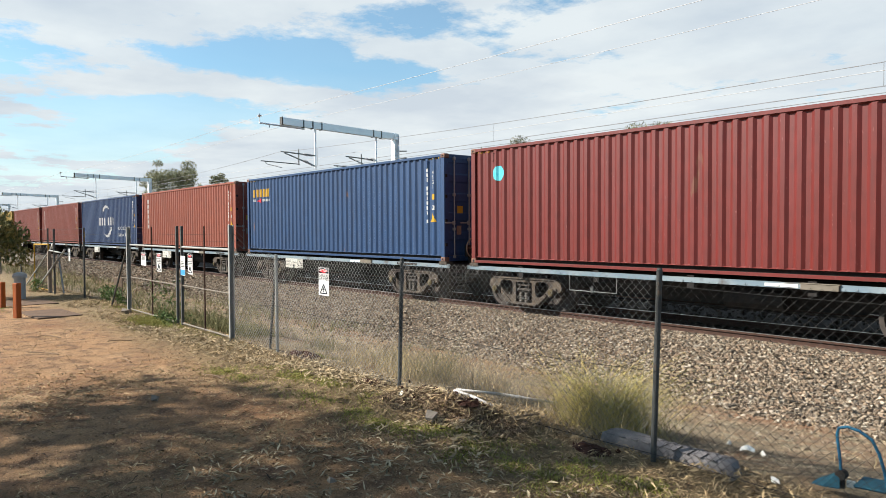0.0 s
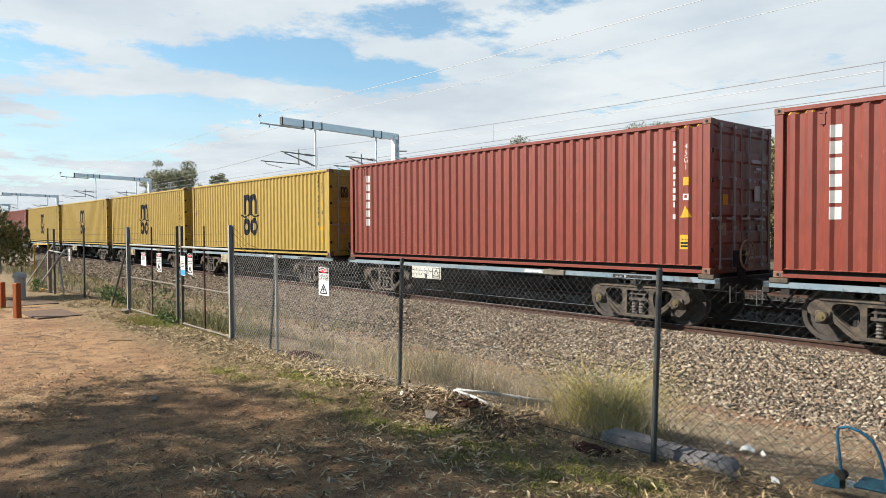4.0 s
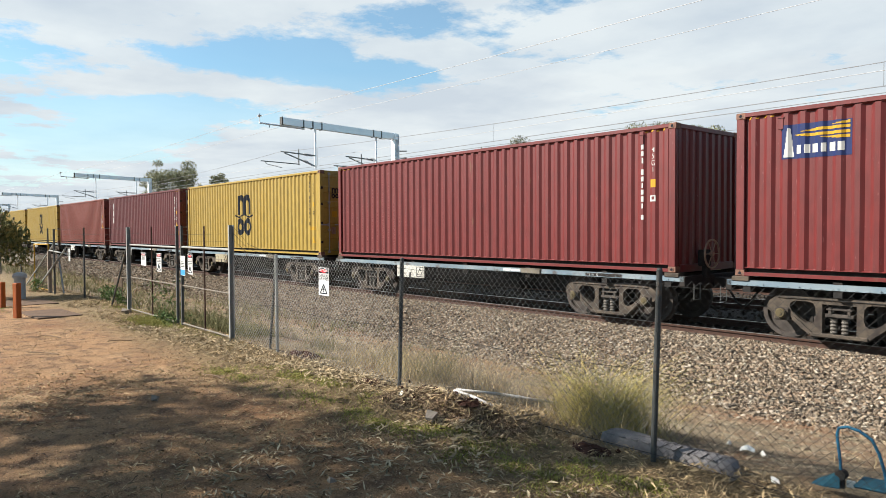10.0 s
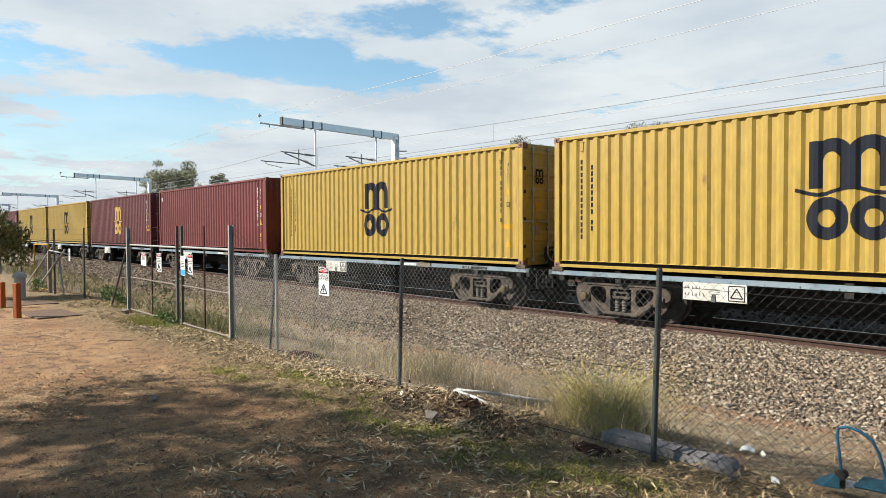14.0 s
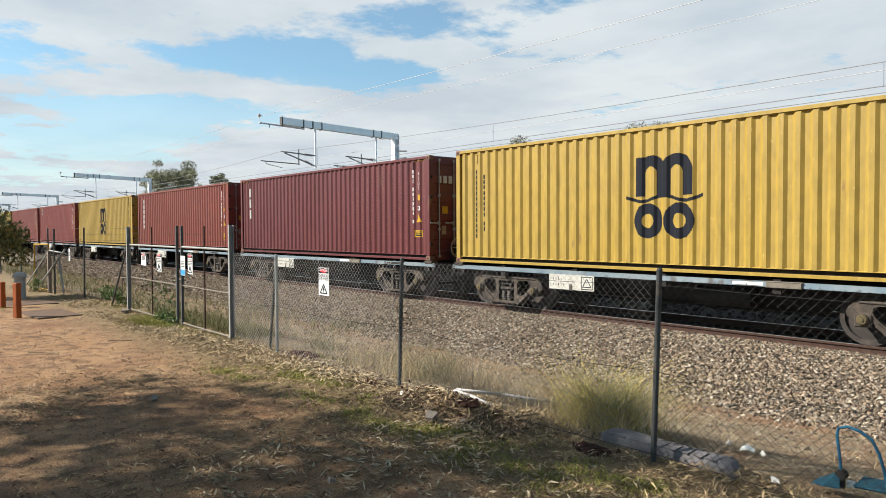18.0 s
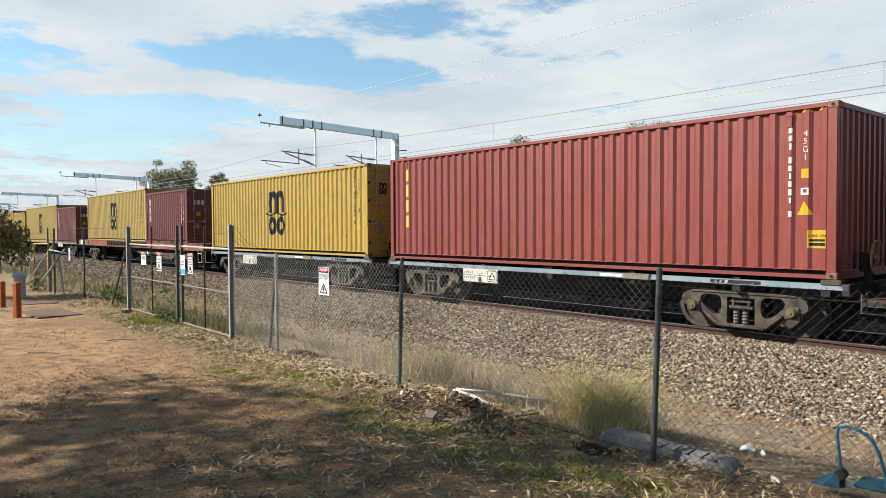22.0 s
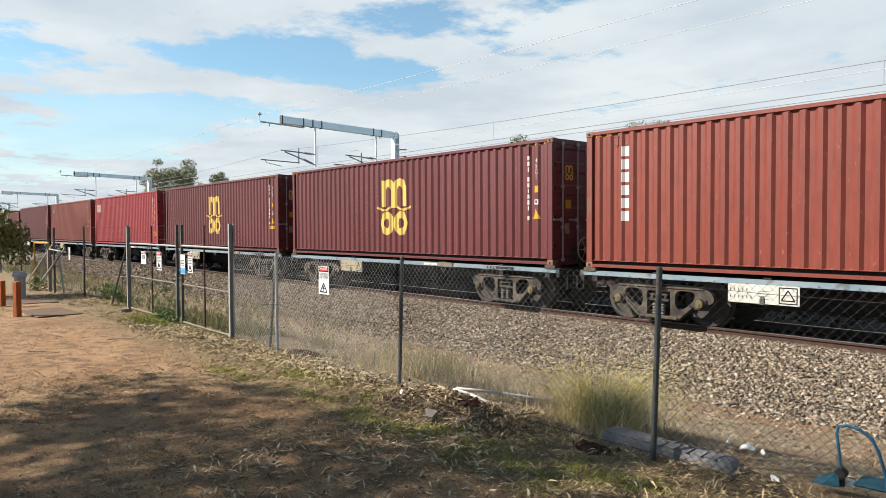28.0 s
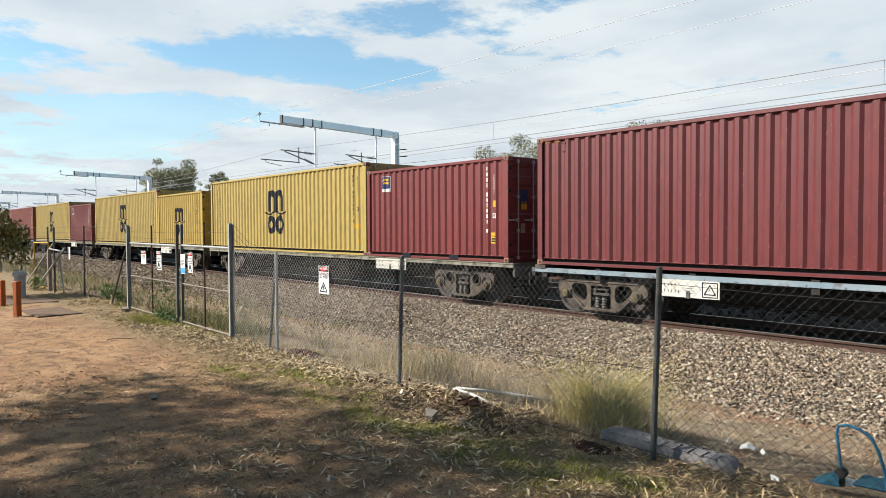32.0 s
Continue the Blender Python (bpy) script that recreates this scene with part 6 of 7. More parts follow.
def build_fence():
    f = thing("chain_link_fence", "weathered chain link fence on round grey steel posts", "fence")
    posts = [(0.35, 0, 1.33), (-2.775, 1.9, 1.37), (-5.80, 2.6, 1.36), (-8.54, -0.4, 1.33)]
    for x, lean, h in posts:
        # the sunlit post takes paler steel, the others a tube darkened for shade
        m = GALV if x < -8 else GALV_OLD
        part("post", cached(f"post{h}", fence_post(h, 0.021), m), m, f, at=tilted(x, lean))
    part("brace", Geo().tube((-8.83, 0, -0.05), (-8.61, 0, 1.31), 0.018, n=8), GALV_OLD, f, "leaning brace tube", at=pose(0, FENCE_Y + 0.03, 0))
    ends = [-9.9, -8.54, -5.77, -2.75, 0.35]
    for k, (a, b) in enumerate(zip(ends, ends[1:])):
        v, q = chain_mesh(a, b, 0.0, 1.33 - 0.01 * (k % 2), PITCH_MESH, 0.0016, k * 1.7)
        # sunlit panels get bright wire, the panel in tree shade the dark one
        m = (WIRE_SUNLIT, WIRE_SUNLIT, WIRE_MID, WIRE)[k]
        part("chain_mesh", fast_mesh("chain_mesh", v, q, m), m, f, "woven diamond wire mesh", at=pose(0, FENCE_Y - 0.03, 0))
    for z, sag in ((1.255, 0.03), (0.64, 0.04), (0.05, 0.02)):
        pts = []
        for a, b in zip(ends, ends[1:]):
            pts += [(a + (b - a) * u, FENCE_Y - 0.032, z - sag * 4 * u * (1 - u)) for u in (0, 0.25, 0.5, 0.75)]
        part("strain_wire", Geo().path(pts + [(ends[-1], FENCE_Y - 0.032, z)], 0.0022, 4), WIRE, f)
    for i in range(3):
        part("barbed_wire", Geo().path([(-9.9, FENCE_Y, 1.70 - 0.1 * i), (-9.4, FENCE_Y, 1.45 - 0.07 * i), (-8.54, FENCE_Y, 1.30 - 0.02 * i)], 0.0025, 4), WIRE, f)
    # beyond the gate
    g = thing("chain_link_fence", "tall chain link fence with barbed wire, beyond the gate", "fence")
    far = [-14.99, -18.75, -22.9, -27.2, -31.5, -36.0, -41.0, -47.0, -54.0]
    for x in far[1:]:
        part("post", cached("post_tall", fence_post(1.74, 0.022), GALV_OLD), GALV_OLD, g, at=tilted(x, random.uniform(-0.8, 0.8)))
    for k, (a, b) in enumerate(zip(far, far[1:])):
        coarse = 0.036 if k < 2 else 0.06
        v, q = chain_mesh(a, b, 0.0, 1.3, coarse, 0.0030 if k < 2 else 0.0048, k)
        part("chain_mesh", fast_mesh("chain_mesh", v, q, WIRE_SUNLIT), WIRE_SUNLIT, g, "woven diamond wire mesh", at=pose(0, FENCE_Y - 0.03, 0))
    for z in (1.7, 1.57, 1.44, 1.3, 0.9):
        part("barbed_wire", Geo().path([(x, FENCE_Y, z - (0.0 if i % 2 else 0.0)) for i, x in enumerate(far)], 0.003, 4), WIRE, g)
    part("brace", Geo().tube((-16.4, 0, 0.0), (-15.25, 0, 1.28), 0.02, n=8), GALV_OLD, g, "leaning brace tube", at=pose(0, FENCE_Y, 0))

    # the double gate
    gate = thing("double_gate", "wide steel double gate of bare rails hung with warning signs", "gate")

    def channel(h):
        return Geo().box(-0.038, 0.038, 0.016, 0.024, -0.2, h).box(-0.038, -0.030, -0.022, 0.016, -0.2, h).box(0.030, 0.038, -0.022, 0.016, -0.2, h)
    for x in (-9.91, -14.97):
        part("gate_post", channel(1.73), GALV, gate, "galvanised channel post", at=pose(x, FENCE_Y - 0.04, 0, 0, 0, 90))
    for x in (-12.0, -12.23):
        part("meeting_stile", Geo().box(-0.022, 0.022, -0.022, 0.022, 0.02, 1.73, 0.005), GALV_OLD, gate, at=pose(x, FENCE_Y - 0.02, 0))
    for x in (-11.0, -13.58):
        part("picket", Geo().tube((0, 0, 0.04), (0, 0, 1.72), 0.014, n=8), RUSTY, gate, "thin rusty upright", at=pose(x, FENCE_Y - 0.02, 0))
    for a, b in ((-11.98, -9.97), (-14.92, -12.25)):
        for z, r, m in ((1.36, 0.018, GALV), (0.70, 0.011, DUSTY_RAIL), (0.045, 0.015, DUSTY_RAIL)):
            part("rail", Geo().tube((a, 0, z + 0.01), (b, 0, z), r, n=8), m, gate, at=pose(0, FENCE_Y - 0.02, 0))
    for z in (1.60, 1.48):
        part("barbed_wire", Geo().path([(-14.95, FENCE_Y, z), (-12.1, FENCE_Y, z - 0.02), (-9.95, FENCE_Y, z)], 0.0025, 4), WIRE, gate)
    # the small frame of a side gate, far along the fence
    small = thing("side_gate", "narrow side gate with a pale frame and leaning stays", "gate")
    frame_pts = [(-23.1, 0, 0.02), (-23.05, 0, 1.28), (-21.13, 0, 1.3), (-21.2, 0, 0.06), (-23.1, 0, 0.02)]
    line = pose(0, FENCE_Y - 0.32, 0)
    part("gate_frame", Geo().path(frame_pts, 0.022, 6), LABEL_YELLOW, small, "faded yellow tube frame", at=line)
    part("gate_post", Geo().box(-0.045, 0.045, -0.045, 0.045, 0, 1.12, 0.01), BARK, small, "old timber post", at=pose(-21.05, FENCE_Y - 0.32, 0))
    part("gate_post", Geo().tube((0, 0, 0), (0, 0, 1.71), 0.026, n=10), GALV_OLD, small, at=pose(-20.45, FENCE_Y - 0.32, 0))
    for a, b, r in (((-24.37, 0, 0.03), (-20.55, 0, 1.295), 0.02), ((-22.85, -0.05, -0.1), (-18.98, -0.05, 1.2), 0.024), ((-19.98, 0, 1.056), (-19.43, 0, 0.1), 0.02), ((-20.98, 0, 1.14), (-19.05, 0, 1.09), 0.02)):
        part("stay", Geo().tube(a, b, r, n=8), GALV, small, at=line)
    v, q = chain_mesh(-23.0, -21.2, 0.08, 1.26, 0.06, 0.003, 2.0)
    part("chain_mesh", fast_mesh("chain_mesh", v, q, WIRE), WIRE, small, "woven diamond wire mesh", at=line)


def flat_text(parent, body, x, z, size, mat, y, label, name="lettering"):
    mask = glyphs(body, size / 14, size)
    part(name, painted(mask, x - mask.shape[1] * size / 28, z, size / 14, lambda u: 0.0, -y), mat, parent, label)


def sign(x, z0, w, h, label, head, foot=None, words=(), triangle_too=True, gap=0.045):
    s = thing("warning_sign", label, "sign", pose(x, FENCE_Y - gap, z0), "signs on the fence and gate")
    part("plate", Geo().box(-w / 2, w / 2, -0.002, 0.002, 0, h), SIGN_WHITE, s)
    for u in (0.12, 0.88):
        part("wire_tie", Geo().tube((-0.03, 0.002, h * u), (-0.03, gap + 0.004, h * u), 0.002, n=4).tube((0.03, 0.002, h * u), (0.03, gap + 0.004, h * u), 0.002, n=4).tube((-0.03, gap + 0.003, h * u), (0.03, gap + 0.003, h * u), 0.002, n=4), WIRE, s)
    if head:
        part("header", Geo().box(-w / 2 + 0.006, w / 2 - 0.006, -0.004, -0.0025, h * 0.80, h * 0.985), BLACK, s, "black header band")
        part("header_oval", painted(drawn(w * 0.72, h * 0.12, lambda a, c: ((a - w * 0.36) / (w * 0.36)) ** 2 + ((c - h * 0.06) / (h * 0.06)) ** 2 < 1, 0.004), -w * 0.36, h * 0.825, 0.004, lambda u: 0.0, 0.0055), SIGNAL_RED, s, "red oval")
        flat_text(s, "DANGER", 0, h * 0.865, w * 0.16, SIGN_WHITE, -0.0075, "white word DANGER")
    if foot:
        part("footer", Geo().box(-w / 2 + 0.006, w / 2 - 0.006, -0.004, -0.0025, h * 0.03, h * 0.3), foot, s)
    for word, u in words:
        flat_text(s, word, 0, h * u, w * 0.135, BLACK, -0.0045, f"black words {word}")
    if not words:
        for u in (0.68, 0.6, 0.52, 0.44):
            part("text_bar", Geo().box(-w * 0.38, w * 0.36, -0.004, -0.0025, h * u, h * u + 0.012), GALV_OLD, s)
    if triangle_too:
        tri = [(-w * 0.33, h * 0.08), (w * 0.33, h * 0.08), (0, h * 0.40)]
        g = Geo()
        for a, c in zip(tri, tri[1:] + tri[:1]):
            g.tube((a[0], -0.004, a[1]), (c[0], -0.004, c[1]), w * 0.028, n=4)
        g.prism([(0.01, h * 0.32), (-0.025, h * 0.2), (0.0, h * 0.2), (-0.01, h * 0.11), (0.025, h * 0.23), (0.0, h * 0.23)], -0.006, -0.003)
        part("triangle", g, BLACK, s, "black lightning triangle")
    return s


build_fence()
sign(-7.235, 0.865, 0.235, 0.335, "white danger sign about live wires on the fence", True, None, (("OVERHEAD", 0.66), ("LIVE WIRES", 0.55)))
sign(-13.99, 0.98, 0.30, 0.24, "small white danger sign on the gate", True, None, (), False)
sign(-13.10, 0.90, 0.26, 0.34, "tall white danger sign on the gate", True)
sign(-11.89, 0.885, 0.21, 0.335, "white notice with a blue foot on the gate", False, SIGN_BLUE, (), False)
sign(-11.55, 0.92, 0.21, 0.345, "tall white danger sign beside the blue notice", True)
sign(-20.13, 0.865, 0.24, 0.33, "plain white notice on the far fence", False, None, (), False, 0.034)
# ---------------------------------------------------------------- trees
def crown(rng, centres, radii, leaves, size, mat, name="crown", droop=0.6):
    """Leaves in clumps round the ends of the limbs; uneven, with gaps."""
    w = np.array([r ** 2 for r in radii])
    pick = rng.choice(len(centres), leaves, p=w / w.sum())
    d = rng.normal(0, 1, (leaves, 3))
    d /= np.linalg.norm(d, axis=1)[:, None]
    c = np.array(centres)[pick] + d * (np.array(radii)[pick] * rng.uniform(0.15, 1.0, leaves) ** 0.6)[:, None] * np.array([1, 1, 0.75])
    a = rng.normal(0, 1, (leaves, 3))
    a[:, 2] -= droop
    a /= np.linalg.norm(a, axis=1)[:, None]
    b = np.cross(a, rng.normal(0, 1, (leaves, 3)))
    b /= np.linalg.norm(b, axis=1)[:, None] + 1e-9
    s = size * rng.uniform(0.4, 1.3, leaves)[:, None]
    v = np.stack([c - a * s, c + b * s * 0.32, c + a * s, c - b * s * 0.32], 1)
    return fast_mesh(name, v.reshape(-1, 3), np.arange(leaves * 4).reshape(-1, 4), mat)


def tree(x, y, height, spread, seed, label, leaves=5000, size=0.16, mat=None, base=None, lean=0.0, low=0.3, at_z=None, down=0.5, clump=1.0):
    rng = np.random.default_rng(seed)
    z0 = surface(x, y) - 0.1 if at_z is None else at_z
    t = thing("gum_tree", label, "tree", pose(x, y, z0))
    g = Geo()
    g.smooth = True
    fork = height * low
    r0 = height * 0.022 + 0.05
    p, pts = Vector((0, 0, 0)), [Vector((0, 0, 0))]
    for i in range(4):
        p = p + Vector((rng.normal(lean * 0.3, 0.12) * height * 0.06, rng.normal(0, 0.12) * height * 0.06, fork / 4))
        pts.append(p.copy())
    for i, (a, b) in enumerate(zip(pts, pts[1:])):
        g.tube(a, b, r0 * (1 - 0.12 * i), r0 * (1 - 0.12 * (i + 1)), 9)
    centres, radii = [], []
    n = 7
    for i in range(n):
        a = 6.283 * i / n + rng.uniform(-0.4, 0.4)
        out = spread * rng.uniform(0.35, 0.95)
        tip = Vector((math.cos(a) * out + lean, math.sin(a) * out, height * rng.uniform(down, 0.93)))
        mid = pts[-1].lerp(tip, 0.5) + Vector((0, 0, height * 0.05))
        g.tube(pts[-1], mid, r0 * 0.5, r0 * 0.3, 7).tube(mid, tip, r0 * 0.3, r0 * 0.08, 6)
        centres.append(tip), radii.append(spread * rng.uniform(0.34, 0.56))
        for _ in range(5):
            q = mid.lerp(tip, rng.uniform(0.2, 1.0)) + Vector(rng.normal(0, spread * 0.28, 3)) * Vector((1, 1, 0.6)).length / 1.5
            g.tube(mid.lerp(tip, 0.5), q, r0 * 0.14, r0 * 0.05, 5)
            centres.append(q), radii.append(spread * rng.uniform(0.2, 0.42))
    centres.append(Vector((lean, 0, height * 0.93))), radii.append(spread * 0.4)
    part("trunk", g, BARK, t, "pale branching gum trunk")
    part("crown", crown(rng, [tuple(c) for c in centres], [r * clump for r in radii], leaves, size, mat or LEAVES), mat or LEAVES, t, "loose grey-green crown with gaps")
    return t


def build_trees():
    row = ((-30.3, 45.0, 10.2, 3.4, "tall gum tree with a wide grey-green crown behind the line", 32000, 0.10),
           (-26.3, 46.0, 9.6, 3.2, "gum tree leaning beside a taller one behind the line", 28000, 0.10),
           (-18.4, 45.0, 9.4, 3.0, "gum tree with drooping foliage behind the line", 34000, 0.10),
           (-13.6, 46.0, 7.6, 2.6, "low olive-green gum tree behind the line", 24000, 0.10),
           (-11.0, 46.0, 7.4, 3.0, "round olive-green gum tree behind the line", 16000, 0.095),
           (-22.6, 50.0, 6.0, 3.0, "low dark gum tree between taller ones", 13000, 0.1),
           (-4.5, 45.0, 8.0, 3.2, "broad gum tree behind the line", 13000, 0.1),
           (-42.5, 48.0, 9.5, 4.2, "dense dark gum tree behind the line", 34000, 0.11),
           (-37.0, 49.0, 8.6, 3.2, "bushy gum tree behind the line", 18000, 0.11),
           (-57.0, 60.0, 11.6, 3.8, "distant gum tree with a flat top", 12000, 0.14))
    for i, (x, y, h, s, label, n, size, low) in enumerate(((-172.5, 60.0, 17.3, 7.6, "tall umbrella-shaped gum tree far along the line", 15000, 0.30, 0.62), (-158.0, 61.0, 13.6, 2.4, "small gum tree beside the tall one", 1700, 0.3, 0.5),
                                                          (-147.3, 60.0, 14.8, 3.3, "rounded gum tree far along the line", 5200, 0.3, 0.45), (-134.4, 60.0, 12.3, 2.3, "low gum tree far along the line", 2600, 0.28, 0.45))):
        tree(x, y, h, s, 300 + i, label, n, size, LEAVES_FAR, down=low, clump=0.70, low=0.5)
    for i, (x, y, h, s, label, n, size) in enumerate(row):
        tree(x, y, h, s, 100 + i, label, n, size, down=0.3 if y < 51 and x > -60 else 0.5, clump=0.85)
    rng = np.random.default_rng(9)
    cs, rs = [], []
    for i in range(90):
        x = -420 + 4.0 * i + rng.uniform(-4, 4)
        y = 72 + rng.uniform(-6, 26)
        if x > -230:
            y += 25
        h = rng.uniform(3.5, 7.5)
        cs.append((x, y, h * 0.45 - 0.6)), rs.append(h * 0.62)
    ob = new("far_woods", crown(rng, cs, rs, 34000, 0.45, LEAVES, "far_woods"))
    tagged(ob, "distant belt of scrub and gum trees beyond the railway", "woods", kind="stuff")
    cs, rs = [], []
    for i in range(170):
        cs.append((-62 + 0.5 * i + rng.uniform(-1, 1), 52 + rng.uniform(-2.5, 4), rng.uniform(0.0, 1.0) ** 1.4 * 5.4)), rs.append(rng.uniform(1.0, 2.2))
    ob = new("undergrowth", crown(rng, cs, rs, 90000, 0.22, LEAVES, "undergrowth"))
    tagged(ob, "dark belt of undergrowth below the trees behind the line", "bushes", kind="stuff")
    # the trees whose shade falls on the open ground
    tree(-11.8, -8.15, 12.0, 3.3, 41, "tall shade tree with a loose crown behind the open ground", 9500, 0.15, low=0.4, down=0.6, clump=0.8)
    tree(-7.6, -8.95, 12.0, 3.1, 43, "tall gum tree with a full crown behind the open ground", 12500, 0.15, low=0.4, down=0.6, clump=0.8)
    # shrub at the edge of the yard
    t = thing("shrub", "dark green shrub with hanging twigs beside the yard", "shrub", pose(-20.6, 2.25, -1.0) @ Matrix.Scale(1.5, 4))
    rng = np.random.default_rng(3)
    part("trunk", Geo().tube((0, 0, -0.1), (0.05, 0.1, 0.9), 0.06, 0.045).tube((0.05, 0.1, 0.9), (0.1, 0.4, 1.6), 0.045, 0.02).tube((0.05, 0.1, 0.9), (0.0, -0.3, 1.7), 0.04, 0.02), BARK, t)
    part("crown", crown(rng, [(0.1, 0.45, 1.62), (0.05, 0.25, 1.95), (0.0, -0.2, 1.8), (0.1, 0.62, 1.35), (0.0, 0.0, 1.4), (0.2, 0.5, 1.75)], [0.36, 0.34, 0.55, 0.26, 0.5, 0.3], 5200, 0.045, LEAVES_DARK, droop=1.2), LEAVES_DARK, t, "dense small dark leaves")


build_trees()


# ---------------------------------------------------------------- ground cover
def scatter(rng, n, region, weight):
    """n points (x, y) in a box of the plan, kept by chance according to weight(x, y)."""
    x0, x1, y0, y1 = region
    out = []
    while len(out) < n:
        x, y = rng.uniform(x0, x1), rng.uniform(y0, y1)
        if rng.random() < weight(x, y):
            out.append((x, y))
    return out


def flakes(rng, pts, length, width, lift=0.012, tilt=0.35):
    """Curled chips lying on the ground."""
    n = len(pts)
    c = np.array([(x, y, surface(x, y) + lift * rng.uniform(0.2, 1.6)) for x, y in pts])
    a = rng.uniform(0, 6.283, n)
    l, w = length * rng.uniform(0.4, 1.5, n), width * rng.uniform(0.5, 1.5, n)
    up = rng.normal(0, tilt, n)
    u = np.stack([np.cos(a), np.sin(a), up], -1)
    u /= np.linalg.norm(u, axis=1)[:, None]
    s = np.stack([-np.sin(a), np.cos(a), rng.normal(0, tilt, n)], -1)
    bend = np.array([0, 0, 1.0]) * (l * rng.uniform(-0.1, 0.22, n))[:, None]
    U, S = u * l[:, None] / 2, s * w[:, None] / 2
    v = np.stack([c - U, c - U * 0.2 + S + bend * 0.6, c + U, c - U * 0.1 - S + bend * 0.6], 1)
    return v.reshape(-1, 3), np.arange(4 * n).reshape(-1, 4)


def blades(rng, pts, height, width, spread=0.5, sides=1):
    """Grass blades of two bent pieces each."""
    n = len(pts)
    base = np.array([(p[0], p[1], (surface(p[0], p[1]) if len(p) < 3 else p[2]) - 0.01) for p in pts])
    h = height * rng.uniform(0.45, 1.25, n)
    a = rng.uniform(0, 6.283, n)
    out = np.stack([np.cos(a), np.sin(a), np.zeros(n)], -1) * (h * spread * rng.uniform(0.2, 1.0, n))[:, None]
    b = rng.uniform(0, 6.283, n)
    s = np.stack([np.cos(b), np.sin(b), np.zeros(n)], -1) * width / 2
    mid = base + out * 0.35 + np.array([0, 0, 0.6]) * h[:, None]
    tip = base + out + np.array([0, 0, 1.0]) * h[:, None]
    v = np.stack([base - s, base + s, mid + s * 0.8, mid - s * 0.8, tip + s * 0.2, tip - s * 0.2], 1)
    f = np.array([(0, 1, 2, 3), (3, 2, 4, 5)])
    return v.reshape(-1, 3), (f[None] + 6 * np.arange(n)[:, None, None]).reshape(-1, 4)


def patchy(x, y, scale, low, high, seed):
    return min(1.0, max(0.0, (noise.noise((x * scale, y * scale, seed)) * 0.5 + 0.5 - low) / (high - low)))


def stuff(name, vf, mat, label, category):
    tagged(new(name, fast_mesh(name, *vf, mat)), label, category, kind="stuff")


def build_cover():
    rng = np.random.default_rng(17)

    def green(x, y):
        spots = ((-12.8, 3.85, 0.9, 0.22), (-11.7, 4.15, 0.9, 0.25), (-10.7, 4.4, 0.5, 0.2), (-7.6, 3.25, 0.55, 0.16), (-7.2, 3.78, 0.5, 0.2), (-6.6, 3.86, 0.5, 0.17), (-6.0, 3.72, 0.5, 0.2), (-5.7, 3.55, 0.6, 0.25), (-4.9, 3.5, 0.5, 0.22), (-4.2, 3.62, 0.45, 0.2),
                 (-3.7, 3.42, 0.45, 0.2), (-3.2, 3.4, 0.4, 0.2), (-3.0, 3.8, 0.4, 0.15), (-2.6, 3.8, 0.3, 0.12), (-8.25, 4.8, 0.3, 0.13), (-17.5, 2.3, 0.5, 0.2), (-16.6, 4.6, 1.6, 0.3))
        return min(1.0, sum(0.9 * math.exp(-((x - a) / c) ** 2 - ((y - b) / d) ** 2) for a, b, c, d in spots) * (0.10 + 1.3 * patchy(x, y, 2.6, 0.40, 0.58, 1.0)))
    def litter_weight(x, y):
        near_fence = math.exp(-((y - 4.05) / 0.5) ** 2)
        yard = 1.0 * patchy(x, y, 0.55, 0.35, 0.75, 2.0) * (1.0 if x > -7.5 else max(0.08, 1 - (-7.5 - x) / 2.5))
        near_fence += 0.9 * math.exp(-((y - 3.7) / 0.55) ** 2) * (x > -5.0)
        return min(1.0, near_fence * (0.35 + patchy(x, y, 1.1, 0.3, 0.6, 5.0)) + yard * (y > 0.3)) * (1 - 0.75 * min(1.0, green(x, y)))
    pts = scatter(rng, 23000, (-15.5, 0.6, 0.3, 5.0), litter_weight)
    stuff("leaf_litter", flakes(rng, pts, 0.064, 0.0095), LITTER, "dry strap-like leaves and bark strewn over the ground", "leaf litter")
    pts = scatter(rng, 500, (-8.0, -0.6, 0.5, 3.6), lambda x, y: 0.05 + 0.95 * patchy(x, y, 0.9, 0.5, 0.7, 41.0))
    stuff("strap_leaves", flakes(rng, pts, 0.10, 0.011, 0.012, 0.3), LITTER, "long pale gum leaves in drifts on the shaded earth", "leaf litter")
    # dense dark chips imitate the tree shade on the bank's near face
    pts = scatter(rng, 5200, (-5.6, -3.8, 3.7, 4.3), lambda x, y: math.exp(-((y - 4.0) / 0.2) ** 2))
    stuff("bank_litter", flakes(rng, pts, 0.05, 0.010, 0.012, 0.5), TWIG, "dark bark and dead leaves that stand in for shade on the bank of soil", "bark chips")
    pts = scatter(rng, 1900, (-4.9, -0.6, 1.6, 3.9), lambda x, y: 0.1 + 0.9 * patchy(x, y, 1.2, 0.4, 0.65, 81.0))
    stuff("curled_leaves", flakes(rng, pts, 0.075, 0.014, 0.014, 0.4), MULCH, "broad pale curled gum leaves among the grass", "leaf litter")
    pts = scatter(rng, 9000, (-14.5, 0.0, 0.3, 4.3), lambda x, y: 0.15 + 0.85 * patchy(x, y, 1.3, 0.4, 0.65, 12.0))
    stuff("bark_chips", flakes(rng, pts, 0.028, 0.009, 0.006, 0.3), CHIPS, "small dark chips of bark trodden into the earth", "bark chips")
    pts = scatter(rng, 8500, (-24.0, 0.6, 3.5, 4.6), lambda x, y: patchy(x, y, 0.8, 0.35, 0.6, 9.0))
